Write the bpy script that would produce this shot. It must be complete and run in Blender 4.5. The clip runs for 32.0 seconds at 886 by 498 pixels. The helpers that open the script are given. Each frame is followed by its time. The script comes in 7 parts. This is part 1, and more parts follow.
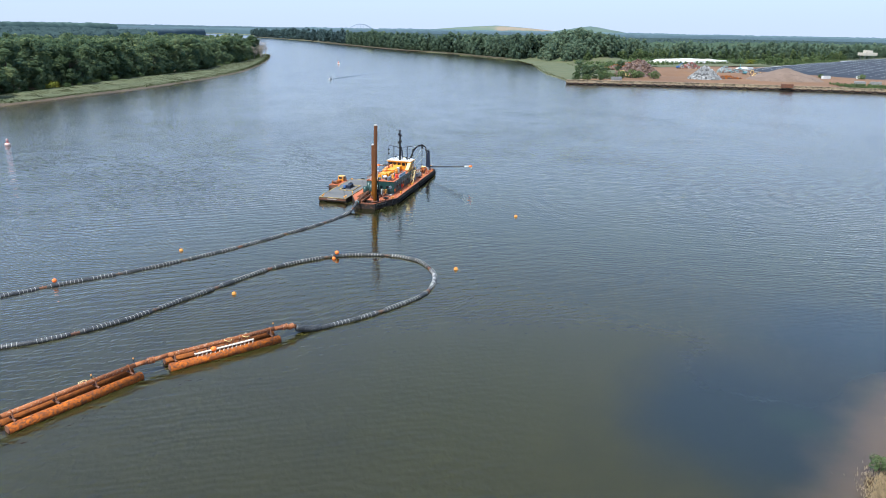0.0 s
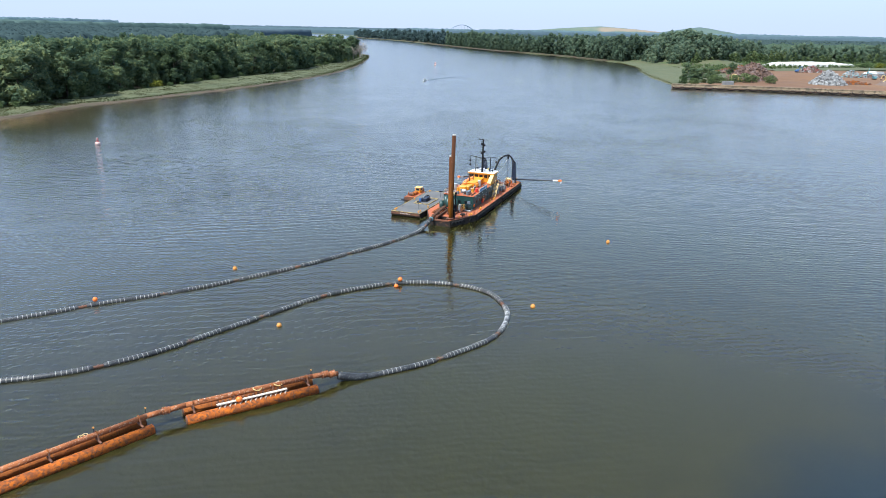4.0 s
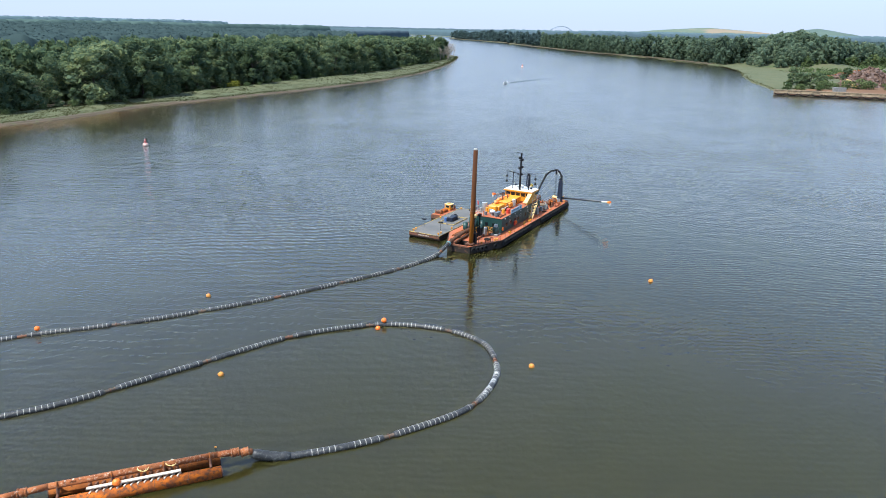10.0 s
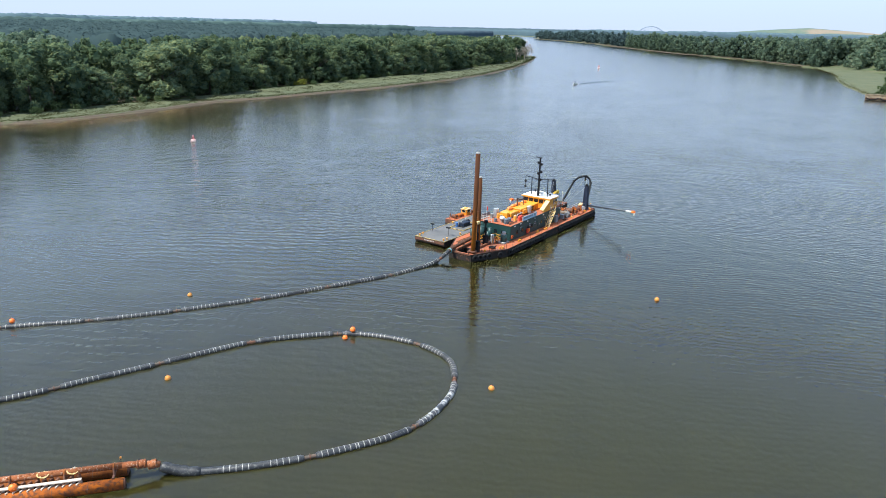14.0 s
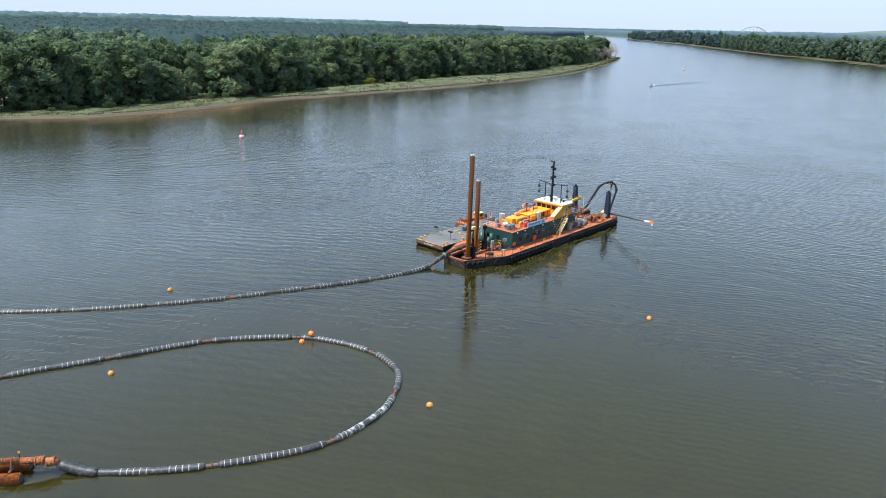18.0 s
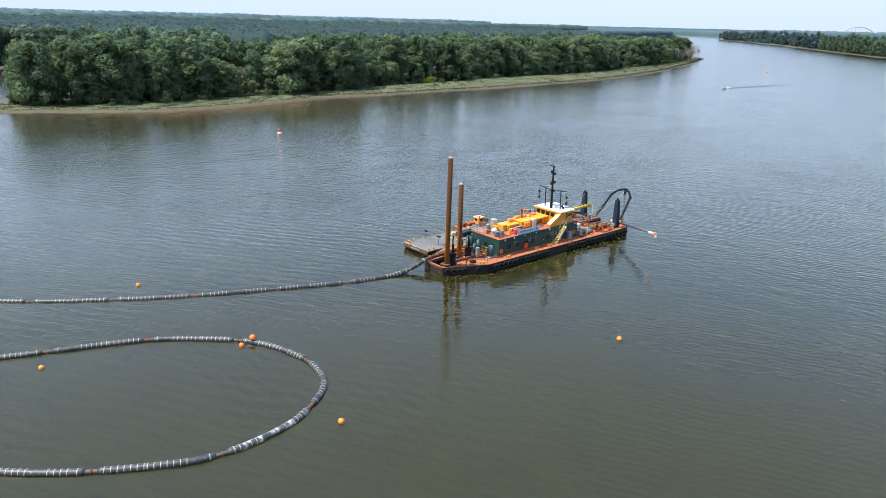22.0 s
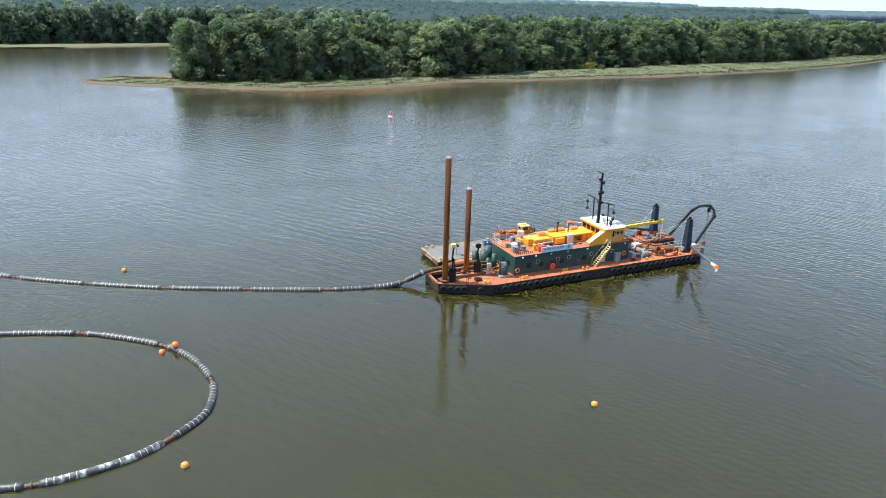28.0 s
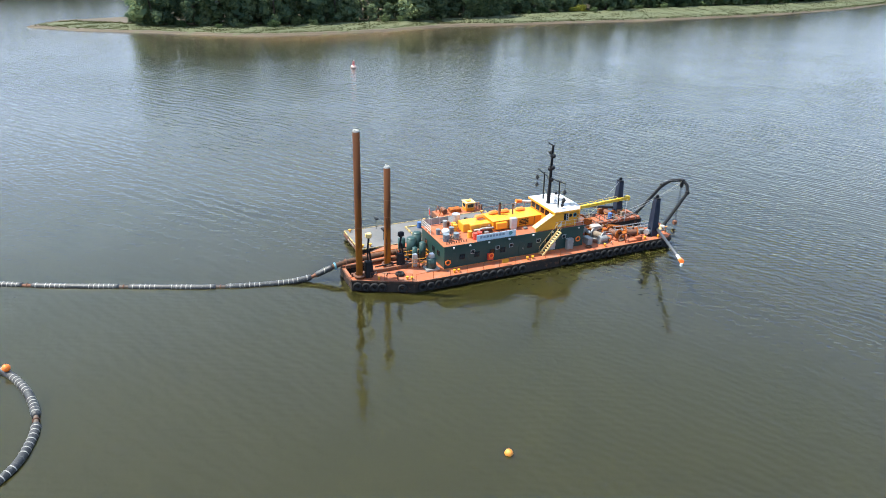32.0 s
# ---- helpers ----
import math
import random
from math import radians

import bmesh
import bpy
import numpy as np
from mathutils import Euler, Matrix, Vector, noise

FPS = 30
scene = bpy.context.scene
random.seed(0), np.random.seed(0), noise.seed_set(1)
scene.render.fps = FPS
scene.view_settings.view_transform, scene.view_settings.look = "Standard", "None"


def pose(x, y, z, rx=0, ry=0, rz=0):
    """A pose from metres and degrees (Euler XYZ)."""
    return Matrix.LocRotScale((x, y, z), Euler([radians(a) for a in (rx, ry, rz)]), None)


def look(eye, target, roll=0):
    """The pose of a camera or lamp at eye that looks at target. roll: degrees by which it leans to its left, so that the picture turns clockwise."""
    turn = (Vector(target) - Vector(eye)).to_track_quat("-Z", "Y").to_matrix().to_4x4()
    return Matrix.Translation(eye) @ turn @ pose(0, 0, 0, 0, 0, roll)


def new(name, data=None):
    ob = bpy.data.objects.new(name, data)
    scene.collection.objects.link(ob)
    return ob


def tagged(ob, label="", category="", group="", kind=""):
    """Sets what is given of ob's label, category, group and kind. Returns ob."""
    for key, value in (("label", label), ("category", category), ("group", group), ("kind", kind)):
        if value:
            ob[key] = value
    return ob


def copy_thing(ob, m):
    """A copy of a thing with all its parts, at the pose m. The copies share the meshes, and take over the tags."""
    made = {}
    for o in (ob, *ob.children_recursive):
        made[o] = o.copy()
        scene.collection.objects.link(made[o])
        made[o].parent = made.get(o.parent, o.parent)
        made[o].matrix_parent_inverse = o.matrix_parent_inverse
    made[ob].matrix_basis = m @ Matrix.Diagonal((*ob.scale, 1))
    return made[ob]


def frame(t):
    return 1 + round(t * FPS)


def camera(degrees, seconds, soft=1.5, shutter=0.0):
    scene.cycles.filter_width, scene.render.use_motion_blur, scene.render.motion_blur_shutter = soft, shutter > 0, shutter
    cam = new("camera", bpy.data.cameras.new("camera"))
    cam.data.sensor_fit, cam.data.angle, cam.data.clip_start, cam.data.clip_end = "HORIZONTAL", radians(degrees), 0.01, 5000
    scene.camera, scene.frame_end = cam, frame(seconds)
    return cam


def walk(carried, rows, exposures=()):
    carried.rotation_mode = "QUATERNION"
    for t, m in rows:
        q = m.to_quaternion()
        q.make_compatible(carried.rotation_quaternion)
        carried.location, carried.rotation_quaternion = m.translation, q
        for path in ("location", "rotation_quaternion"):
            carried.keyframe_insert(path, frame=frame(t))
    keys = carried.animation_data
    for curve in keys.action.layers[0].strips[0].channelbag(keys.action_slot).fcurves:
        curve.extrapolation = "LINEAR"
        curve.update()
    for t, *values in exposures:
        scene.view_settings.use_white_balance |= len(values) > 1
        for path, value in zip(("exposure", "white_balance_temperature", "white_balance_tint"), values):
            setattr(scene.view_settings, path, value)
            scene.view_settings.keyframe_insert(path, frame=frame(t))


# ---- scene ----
# ---- camera ----
cam = camera(65.0, 32.0, soft=0.95)
PATH = [
    (0.0, -10.87, -161.42, 41.14, -9.680, -17.467, 1.136),
    (0.5, -10.77, -159.54, 41.13, -8.973, -17.500, 1.123),
    (1.0, -10.39, -157.85, 41.12, -8.069, -17.494, 1.118),
    (1.5, -9.79, -155.61, 41.11, -7.034, -17.509, 1.116),
    (2.0, -9.03, -152.90, 41.09, -5.925, -17.525, 1.118),
    (2.5, -8.54, -150.59, 41.08, -4.963, -17.531, 1.132),
    (3.0, -7.68, -148.83, 41.07, -3.872, -17.512, 1.143),
    (3.5, -6.59, -147.19, 41.05, -2.716, -17.492, 1.155),
    (4.0, -5.83, -145.21, 41.02, -1.731, -17.549, 1.179),
    (4.5, -4.93, -143.21, 41.03, -0.690, -17.577, 1.161),
    (6.5, 0.34, -136.22, 40.96, 0.341, -17.576, 1.181),
    (7.0, 2.00, -134.16, 40.94, 0.620, -17.599, 1.158),
    (7.5, 3.66, -132.29, 40.92, 1.127, -17.549, 1.184),
    (8.0, 5.00, -130.50, 40.91, 1.720, -17.533, 1.200),
    (8.5, 6.00, -128.93, 40.90, 2.478, -17.569, 1.204),
    (9.0, 6.83, -127.64, 40.88, 3.501, -17.623, 1.199),
    (9.5, 7.63, -126.62, 40.86, 4.803, -17.607, 1.211),
    (10.0, 8.41, -125.71, 40.85, 6.135, -17.600, 1.221),
    (10.5, 9.25, -124.83, 40.83, 7.377, -17.613, 1.232),
    (11.0, 10.33, -123.93, 40.82, 8.457, -17.626, 1.240),
    (11.5, 11.76, -123.04, 40.80, 9.340, -17.634, 1.252),
    (12.0, 13.50, -122.15, 40.78, 10.055, -17.657, 1.267),
    (12.5, 15.57, -121.16, 40.76, 10.747, -17.700, 1.285),
    (13.0, 17.83, -119.98, 40.76, 11.495, -17.747, 1.316),
    (13.5, 19.94, -118.86, 40.73, 12.230, -17.735, 1.294),
    (14.0, 21.95, -117.82, 40.70, 13.003, -17.730, 1.276),
    (14.5, 23.86, -116.75, 40.68, 13.849, -17.729, 1.275),
    (16.5, 31.02, -112.37, 40.58, 17.763, -17.822, 1.321),
    (17.0, 32.66, -111.31, 40.57, 18.599, -17.854, 1.324),
    (17.5, 34.41, -110.14, 40.54, 19.462, -17.859, 1.331),
    (18.0, 36.16, -108.86, 40.52, 20.294, -17.877, 1.333),
    (18.5, 37.79, -107.58, 40.51, 21.062, -17.928, 1.338),
    (19.0, 39.31, -106.31, 40.49, 21.771, -17.988, 1.353),
    (19.5, 40.92, -105.03, 40.44, 22.496, -17.999, 1.355),
    (20.0, 42.70, -103.68, 40.39, 23.296, -18.001, 1.359),
    (20.5, 44.53, -102.33, 40.39, 24.118, -17.991, 1.371),
    (21.0, 46.33, -100.83, 40.37, 25.063, -17.987, 1.374),
    (21.5, 48.02, -99.15, 40.34, 26.081, -18.014, 1.372),
    (22.0, 49.68, -97.30, 40.32, 27.086, -18.044, 1.384),
    (22.5, 51.39, -95.08, 40.29, 28.071, -18.065, 1.398),
    (23.0, 53.17, -92.47, 40.26, 29.035, -18.085, 1.402),
    (23.5, 55.14, -89.36, 40.24, 30.010, -18.107, 1.402),
    (24.0, 57.05, -86.05, 40.21, 31.068, -18.209, 1.406),
    (24.5, 58.76, -82.82, 40.18, 32.354, -18.411, 1.413),
    (25.0, 60.07, -80.08, 40.15, 34.400, -18.634, 1.419),
    (25.5, 60.94, -77.88, 40.10, 37.420, -18.865, 1.442),
    (26.0, 61.54, -75.98, 40.03, 40.427, -19.095, 1.478),
    (26.5, 61.92, -74.14, 40.07, 41.922, -19.279, 1.434),
    (28.5, 63.55, -65.47, 39.96, 42.811, -19.808, 1.461),
    (29.0, 63.41, -62.94, 39.93, 42.814, -20.137, 1.466),
    (29.5, 62.83, -60.27, 39.89, 42.798, -20.476, 1.463),
    (30.0, 61.96, -57.49, 39.82, 42.756, -20.887, 1.448),
    (30.5, 61.31, -55.04, 39.82, 42.728, -21.679, 1.466),
    (31.0, 60.61, -52.68, 39.81, 42.662, -22.547, 1.484),
    (31.5, 59.90, -50.40, 39.79, 42.605, -23.378, 1.512),
    (32.0, 59.23, -48.22, 39.80, 42.563, -24.136, 1.552),
]
EXPOSURES = ((0.0, 1.05, 5900, 6), (12.0, 1.1, 6020, 6), (22.0, 1.18, 6170, 6), (32.0, 1.53, 6310, 6))


def cam_pose(x, y, z, yaw, pitch, roll):
    return pose(x, y, z, 90 + pitch, 0, yaw) @ pose(0, 0, 0, 0, 0, roll)


walk(cam, [(r[0], cam_pose(*r[1:])) for r in PATH], EXPOSURES)

# ---- world and sun ----
SUN_EL, TO_SUN = 60.0, (-0.80, -0.60)
world = bpy.data.worlds.new("world")
scene.world = world
world.use_nodes = True
wn = world.node_tree
sky = wn.nodes.new("ShaderNodeTexSky")
sky.sky_type = "NISHITA"
sky.sun_disc = False
sky.sun_elevation = radians(SUN_EL)
sky.sun_rotation = math.atan2(TO_SUN[0], TO_SUN[1])
sky.altitude, sky.air_density, sky.dust_density, sky.ozone_density = 300, 1.0, 1.0, 2.5
# summer haze evens out the sky's brightness: pale along the horizon, clear blue overhead
cap = wn.nodes.new("ShaderNodeMix")
cap.data_type, cap.blend_type = "RGBA", "DARKEN"
cap.inputs[0].default_value, cap.inputs[7].default_value = 1.0, (2.75, 3.15, 3.95, 1)
wn.links.new(sky.outputs[0], cap.inputs[6])
haze = wn.nodes.new("ShaderNodeMix")
haze.data_type = "RGBA"
haze.inputs[0].default_value, haze.inputs[7].default_value = 0.45, (3.3, 4.05, 5.5, 1)
wn.links.new(cap.outputs[2], haze.inputs[6])
way_up = wn.nodes.new("ShaderNodeTexCoord")
split = wn.nodes.new("ShaderNodeSeparateXYZ")
wn.links.new(way_up.outputs["Generated"], split.inputs[0])
lift_band = wn.nodes.new("ShaderNodeValToRGB")
for at in (0.08, 0.16):
    lift_band.color_ramp.elements.new(at)
for i, (at, v) in enumerate(((0.0, 0.0), (0.08, 0.45), (0.16, 0.38), (0.40, 0.0))):
    lift_band.color_ramp.elements[i].position, lift_band.color_ramp.elements[i].color = at, (v, v, v, 1)
wn.links.new(split.outputs[2], lift_band.inputs[0])
bright = wn.nodes.new("ShaderNodeMix")  # brighter sky band above the view, added to lift the water's reflection
bright.data_type = "RGBA"
bright.inputs[7].default_value = (3.9, 4.9, 6.5, 1)
wn.links.new(lift_band.outputs[0], bright.inputs[0])
wn.links.new(haze.outputs[2], bright.inputs[6])
low = wn.nodes.new("ShaderNodeMapRange")
low.inputs[1].default_value, low.inputs[2].default_value, low.inputs[3].default_value, low.inputs[4].default_value = 0.0, 0.09, 1.0, 0.0
wn.links.new(split.outputs[2], low.inputs[0])
rim = wn.nodes.new("ShaderNodeMix")
rim.data_type = "RGBA"
rim.inputs[7].default_value = (2.95, 3.3, 4.15, 1)
wn.links.new(low.outputs[0], rim.inputs[0])
wn.links.new(bright.outputs[2], rim.inputs[6])
wn.links.new(rim.outputs[2], wn.nodes["Background"].inputs[0])
wn.nodes["Background"].inputs[1].default_value = 0.115
sun = new("sun", bpy.data.lights.new("sun", "SUN"))
sun.data.energy, sun.data.angle, sun.data.color = 4.1, radians(0.55), (1.0, 0.95, 0.87)
sun.matrix_world = look((TO_SUN[0] * 100, TO_SUN[1] * 100, 100 * math.tan(radians(SUN_EL))), (0, 0, 0))

# ---- materials ----


def ramp_mix(nt, fac, a, b):
    n = nt.nodes.new("ShaderNodeMix")
    n.data_type = "RGBA"
    for i, v in ((0, fac), (6, a), (7, b)):
        if isinstance(v, (int, float, tuple)):
            n.inputs[i].default_value = v if isinstance(v, (int, float)) else (*v, 1) if len(v) == 3 else v
        else:
            nt.links.new(v, n.inputs[i])
    return n.outputs[2]


def noise_fac(nt, scale, lo=0.35, hi=0.65, detail=4.0, stretch=(1, 1, 1), coords="Object", warp=0.0):
    tc = nt.nodes.new("ShaderNodeTexCoord")
    mp = nt.nodes.new("ShaderNodeMapping")
    mp.inputs[3].default_value = stretch
    nt.links.new(tc.outputs[coords], mp.inputs[0])
    no = nt.nodes.new("ShaderNodeTexNoise")
    no.inputs["Scale"].default_value, no.inputs["Detail"].default_value = scale, detail
    no.inputs["Distortion"].default_value = warp
    nt.links.new(mp.outputs[0], no.inputs[0])
    mr = nt.nodes.new("ShaderNodeMapRange")
    mr.inputs[1].default_value, mr.inputs[2].default_value = lo, hi
    nt.links.new(no.outputs[0], mr.inputs[0])
    return mr.outputs[0]


def surface(name, c1, c2, scale=2.0, rough=0.6, metal=0.0, c3=None, scale3=12.0, cut3=(0.55, 0.7), bump=0.15, bscale=None,
            stretch=(1, 1, 1), shade=0.0, coat=0.0, spec=0.5):
    """Base colours mixed at two scales by noise, with fine relief; shade varies the tone from piece to piece."""
    m = bpy.data.materials.new(name)
    m.use_nodes = True
    nt = m.node_tree
    b = nt.nodes["Principled BSDF"]
    col = ramp_mix(nt, noise_fac(nt, scale, stretch=stretch), c1, c2)
    if c3:
        col = ramp_mix(nt, noise_fac(nt, scale3, *cut3, detail=6, stretch=stretch), col, c3)
    if shade:
        oi = nt.nodes.new("ShaderNodeObjectInfo")
        hs = nt.nodes.new("ShaderNodeHueSaturation")
        mr = nt.nodes.new("ShaderNodeMapRange")
        mr.inputs[3].default_value, mr.inputs[4].default_value = 1 - shade, 1 + shade
        nt.links.new(oi.outputs["Random"], mr.inputs[0])
        nt.links.new(mr.outputs[0], hs.inputs["Value"])
        nt.links.new(col, hs.inputs["Color"])
        col = hs.outputs[0]
    nt.links.new(col, b.inputs["Base Color"])
    b.inputs["Roughness"].default_value, b.inputs["Metallic"].default_value = rough, metal
    b.inputs["Coat Weight"].default_value = coat
    b.inputs["Specular IOR Level"].default_value = spec
    if bump:
        bp = nt.nodes.new("ShaderNodeBump")
        bp.inputs["Strength"].default_value, bp.inputs["Distance"].default_value = bump, 0.05
        nt.links.new(noise_fac(nt, bscale or scale3 * 2, 0.2, 0.8, detail=5, stretch=stretch), bp.inputs["Height"])
        nt.links.new(bp.outputs[0], b.inputs["Normal"])
    return m


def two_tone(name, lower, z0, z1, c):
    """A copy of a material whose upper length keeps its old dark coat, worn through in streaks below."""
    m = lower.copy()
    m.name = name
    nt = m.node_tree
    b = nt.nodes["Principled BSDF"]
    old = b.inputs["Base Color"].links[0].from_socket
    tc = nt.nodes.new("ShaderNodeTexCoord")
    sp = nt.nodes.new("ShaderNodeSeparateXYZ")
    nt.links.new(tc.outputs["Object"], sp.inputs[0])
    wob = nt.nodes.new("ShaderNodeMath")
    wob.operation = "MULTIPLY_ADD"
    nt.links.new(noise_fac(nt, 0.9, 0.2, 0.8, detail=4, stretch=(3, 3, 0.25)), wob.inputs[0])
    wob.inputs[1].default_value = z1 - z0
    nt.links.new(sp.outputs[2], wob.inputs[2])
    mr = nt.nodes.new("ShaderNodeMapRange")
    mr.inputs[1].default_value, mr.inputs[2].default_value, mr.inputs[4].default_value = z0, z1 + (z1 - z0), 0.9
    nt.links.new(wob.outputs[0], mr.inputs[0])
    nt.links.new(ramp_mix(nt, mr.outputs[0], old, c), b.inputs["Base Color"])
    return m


def leaf_material(name, c1, c2, c3, scale=0.12, thin=0.25):
    """Foliage: diffuse and translucent, tone varying from tree to tree, clump to clump and leaf to leaf."""
    m = bpy.data.materials.new(name)
    m.use_nodes = True
    nt = m.node_tree
    nt.nodes.remove(nt.nodes["Principled BSDF"])
    geo = nt.nodes.new("ShaderNodeNewGeometry")
    col = ramp_mix(nt, noise_fac(nt, scale, coords="Object"), c1, c2)
    mr = nt.nodes.new("ShaderNodeMapRange")
    mr.inputs[1].default_value, mr.inputs[2].default_value, mr.inputs[4].default_value = 0.4, 1.0, 0.6
    nt.links.new(geo.outputs["Random Per Island"], mr.inputs[0])
    col = ramp_mix(nt, mr.outputs[0], col, c3)
    oi = nt.nodes.new("ShaderNodeObjectInfo")
    hs = nt.nodes.new("ShaderNodeHueSaturation")
    mv, mh = nt.nodes.new("ShaderNodeMapRange"), nt.nodes.new("ShaderNodeMapRange")
    mv.inputs[3].default_value, mv.inputs[4].default_value = 0.72, 1.38
    mh.inputs[3].default_value, mh.inputs[4].default_value = 0.515, 0.475
    nt.links.new(oi.outputs["Random"], mv.inputs[0])
    nt.links.new(oi.outputs["Random"], mh.inputs[0])
    nt.links.new(mv.outputs[0], hs.inputs["Value"])
    nt.links.new(mh.outputs[0], hs.inputs["Hue"])
    nt.links.new(col, hs.inputs["Color"])
    d, t, mx = (nt.nodes.new("ShaderNodeBsdf" + k) for k in ("Diffuse", "Translucent", "Glossy"))
    mx1 = nt.nodes.new("ShaderNodeMixShader")
    mx1.inputs[0].default_value = thin
    nt.nodes.remove(mx)
    nt.links.new(hs.outputs[0], d.inputs[0])
    nt.links.new(hs.outputs[0], t.inputs[0])
    nt.links.new(d.outputs[0], mx1.inputs[1])
    nt.links.new(t.outputs[0], mx1.inputs[2])
    nt.links.new(mx1.outputs[0], nt.nodes["Material Output"].inputs[0])
    return m


def water_material():
    m = bpy.data.materials.new("river_water")
    m.use_nodes = True
    nt = m.node_tree
    b = nt.nodes["Principled BSDF"]
    # silt tint: turbid olive water, pale mud where it is shallow by the landing
    col = ramp_mix(nt, noise_fac(nt, 0.012, 0.3, 0.7, detail=3, stretch=(1, 0.6, 1)), (0.020, 0.0185, 0.0045), (0.026, 0.0235, 0.006))
    tc = nt.nodes.new("ShaderNodeTexCoord")

    def blob(x, y, r0, r1, wob):
        add = nt.nodes.new("ShaderNodeVectorMath")
        add.operation = "MULTIPLY_ADD"
        no = nt.nodes.new("ShaderNodeTexNoise")
        no.inputs["Scale"].default_value, no.inputs["Detail"].default_value = 0.07, 4
        nt.links.new(tc.outputs["Object"], no.inputs[0])
        nt.links.new(no.outputs[1], add.inputs[0])
        add.inputs[1].default_value = (wob, wob, 0)
        nt.links.new(tc.outputs["Object"], add.inputs[2])
        dist = nt.nodes.new("ShaderNodeVectorMath")
        dist.operation = "DISTANCE"
        nt.links.new(add.outputs[0], dist.inputs[0])
        dist.inputs[1].default_value = (x + wob / 2, y + wob / 2, 0)
        mr = nt.nodes.new("ShaderNodeMapRange")
        mr.interpolation_type = "SMOOTHSTEP"
        mr.inputs[1].default_value, mr.inputs[2].default_value = r0, r1
        mr.inputs[3].default_value, mr.inputs[4].default_value = 1.0, 0.0
        nt.links.new(dist.outputs["Value"], mr.inputs[0])
        return mr.outputs[0]

    # two blue patches: reflected sky painted into the water colour
    col = ramp_mix(nt, blob(62, -84, 4, 26, 16), col, (0.011, 0.0155, 0.014))
    col = ramp_mix(nt, blob(37, -99, 8, 22, 12), col, (0.0095, 0.0145, 0.0145))
    col = ramp_mix(nt, blob(40.5, -100, 0.5, 6, 7), col, (0.011, 0.018, 0.014))
    col = ramp_mix(nt, blob(75, -150, 52, 61, 9), col, (0.08, 0.054, 0.03))
    # wide westward tint: silt, plus brightness painted in for missing sky reflection
    col = ramp_mix(nt, blob(-270, 280, 60, 380, 60), col, (0.042, 0.038, 0.02))
    # grey patch off the west bank: sky brightness painted in over turbid water
    col = ramp_mix(nt, blob(-128, 8, 30, 138, 40), col, (0.040, 0.042, 0.033))
    # silty shallows along the wooded bank
    for x, y, r in ((-228, 160, 66), (-217, 262, 64), (-190, 345, 66), (-172, 450, 78)):
        col = ramp_mix(nt, blob(x, y, r - 16, r + 8, 14), col, (0.088, 0.06, 0.028))
    nt.links.new(col, b.inputs["Base Color"])
    b.inputs["IOR"].default_value = 1.46
    fine = nt.nodes.new("ShaderNodeMapRange")  # ripples too fine to tell apart roughen the far water
    fine.inputs[3].default_value, fine.inputs[4].default_value = 0.15, 0.03
    nt.links.new(blob(-10, -50, 60, 420, 30), fine.inputs[0])
    nt.links.new(fine.outputs[0], b.inputs["Roughness"])
    h1 = noise_fac(nt, 1.1, 0, 1, detail=4, stretch=(1.0, 0.8, 1), warp=0.3)
    h2 = noise_fac(nt, 0.3, 0, 1, detail=3, stretch=(0.45, 1, 1), warp=0.6)

    def wavelets(length, heading, wander):
        """Trains of short waves running along a heading, breaking up and fading in patches."""
        mp = nt.nodes.new("ShaderNodeMapping")
        mp.vector_type = "TEXTURE"
        mp.inputs[2].default_value = (0, 0, radians(heading))
        nt.links.new(tc.outputs["Object"], mp.inputs[0])
        wv = nt.nodes.new("ShaderNodeTexWave")
        wv.inputs["Scale"].default_value = 0.314 / length
        wv.inputs["Distortion"].default_value, wv.inputs["Detail"].default_value = wander, 2.0
        wv.inputs["Detail Scale"].default_value = 0.55
        nt.links.new(mp.outputs[0], wv.inputs[0])
        fade = nt.nodes.new("ShaderNodeMath")
        fade.operation = "MULTIPLY"
        nt.links.new(wv.outputs[1], fade.inputs[0])
        nt.links.new(noise_fac(nt, 0.035 / length * 1.2, 0.32, 0.6, detail=2, warp=heading * 0.01), fade.inputs[1])
        return fade.outputs[0]

    def added(a, b, weight):
        n = nt.nodes.new("ShaderNodeMath")
        n.operation = "MULTIPLY_ADD"
        nt.links.new(b, n.inputs[0])
        n.inputs[1].default_value = weight
        nt.links.new(a, n.inputs[2])
        return n.outputs[0]

    h1 = added(h1, wavelets(1.1, 96, 6.5), 0.25)
    h1 = added(h1, wavelets(0.85, 132, 5.0), 0.16)
    h1 = added(h1, wavelets(1.8, 70, 6.0), 0.22)
    swell = nt.nodes.new("ShaderNodeMath")  # wash of a passing boat running in from the wooded bank
    swell.operation = "MULTIPLY"
    nt.links.new(wavelets(2.3, 103, 8.0), swell.inputs[0])
    nt.links.new(blob(-85, 5, 30, 230, 0), swell.inputs[1])
    h1 = added(h1, swell.outputs[0], 0.55)
    gust = noise_fac(nt, 0.016, 0.34, 0.66, detail=3, stretch=(1, 0.5, 1))
    mul = nt.nodes.new("ShaderNodeMath")
    mul.operation = "MULTIPLY_ADD"
    nt.links.new(h2, mul.inputs[0])
    mul.inputs[1].default_value = 1.3
    nt.links.new(h1, mul.inputs[2])
    st = nt.nodes.new("ShaderNodeMapRange")
    st.inputs[3].default_value, st.inputs[4].default_value = 0.325, 0.455
    nt.links.new(gust, st.inputs[0])
    calm = nt.nodes.new("ShaderNodeMapRange")  # calmer water in the lee of the vessel and hoses
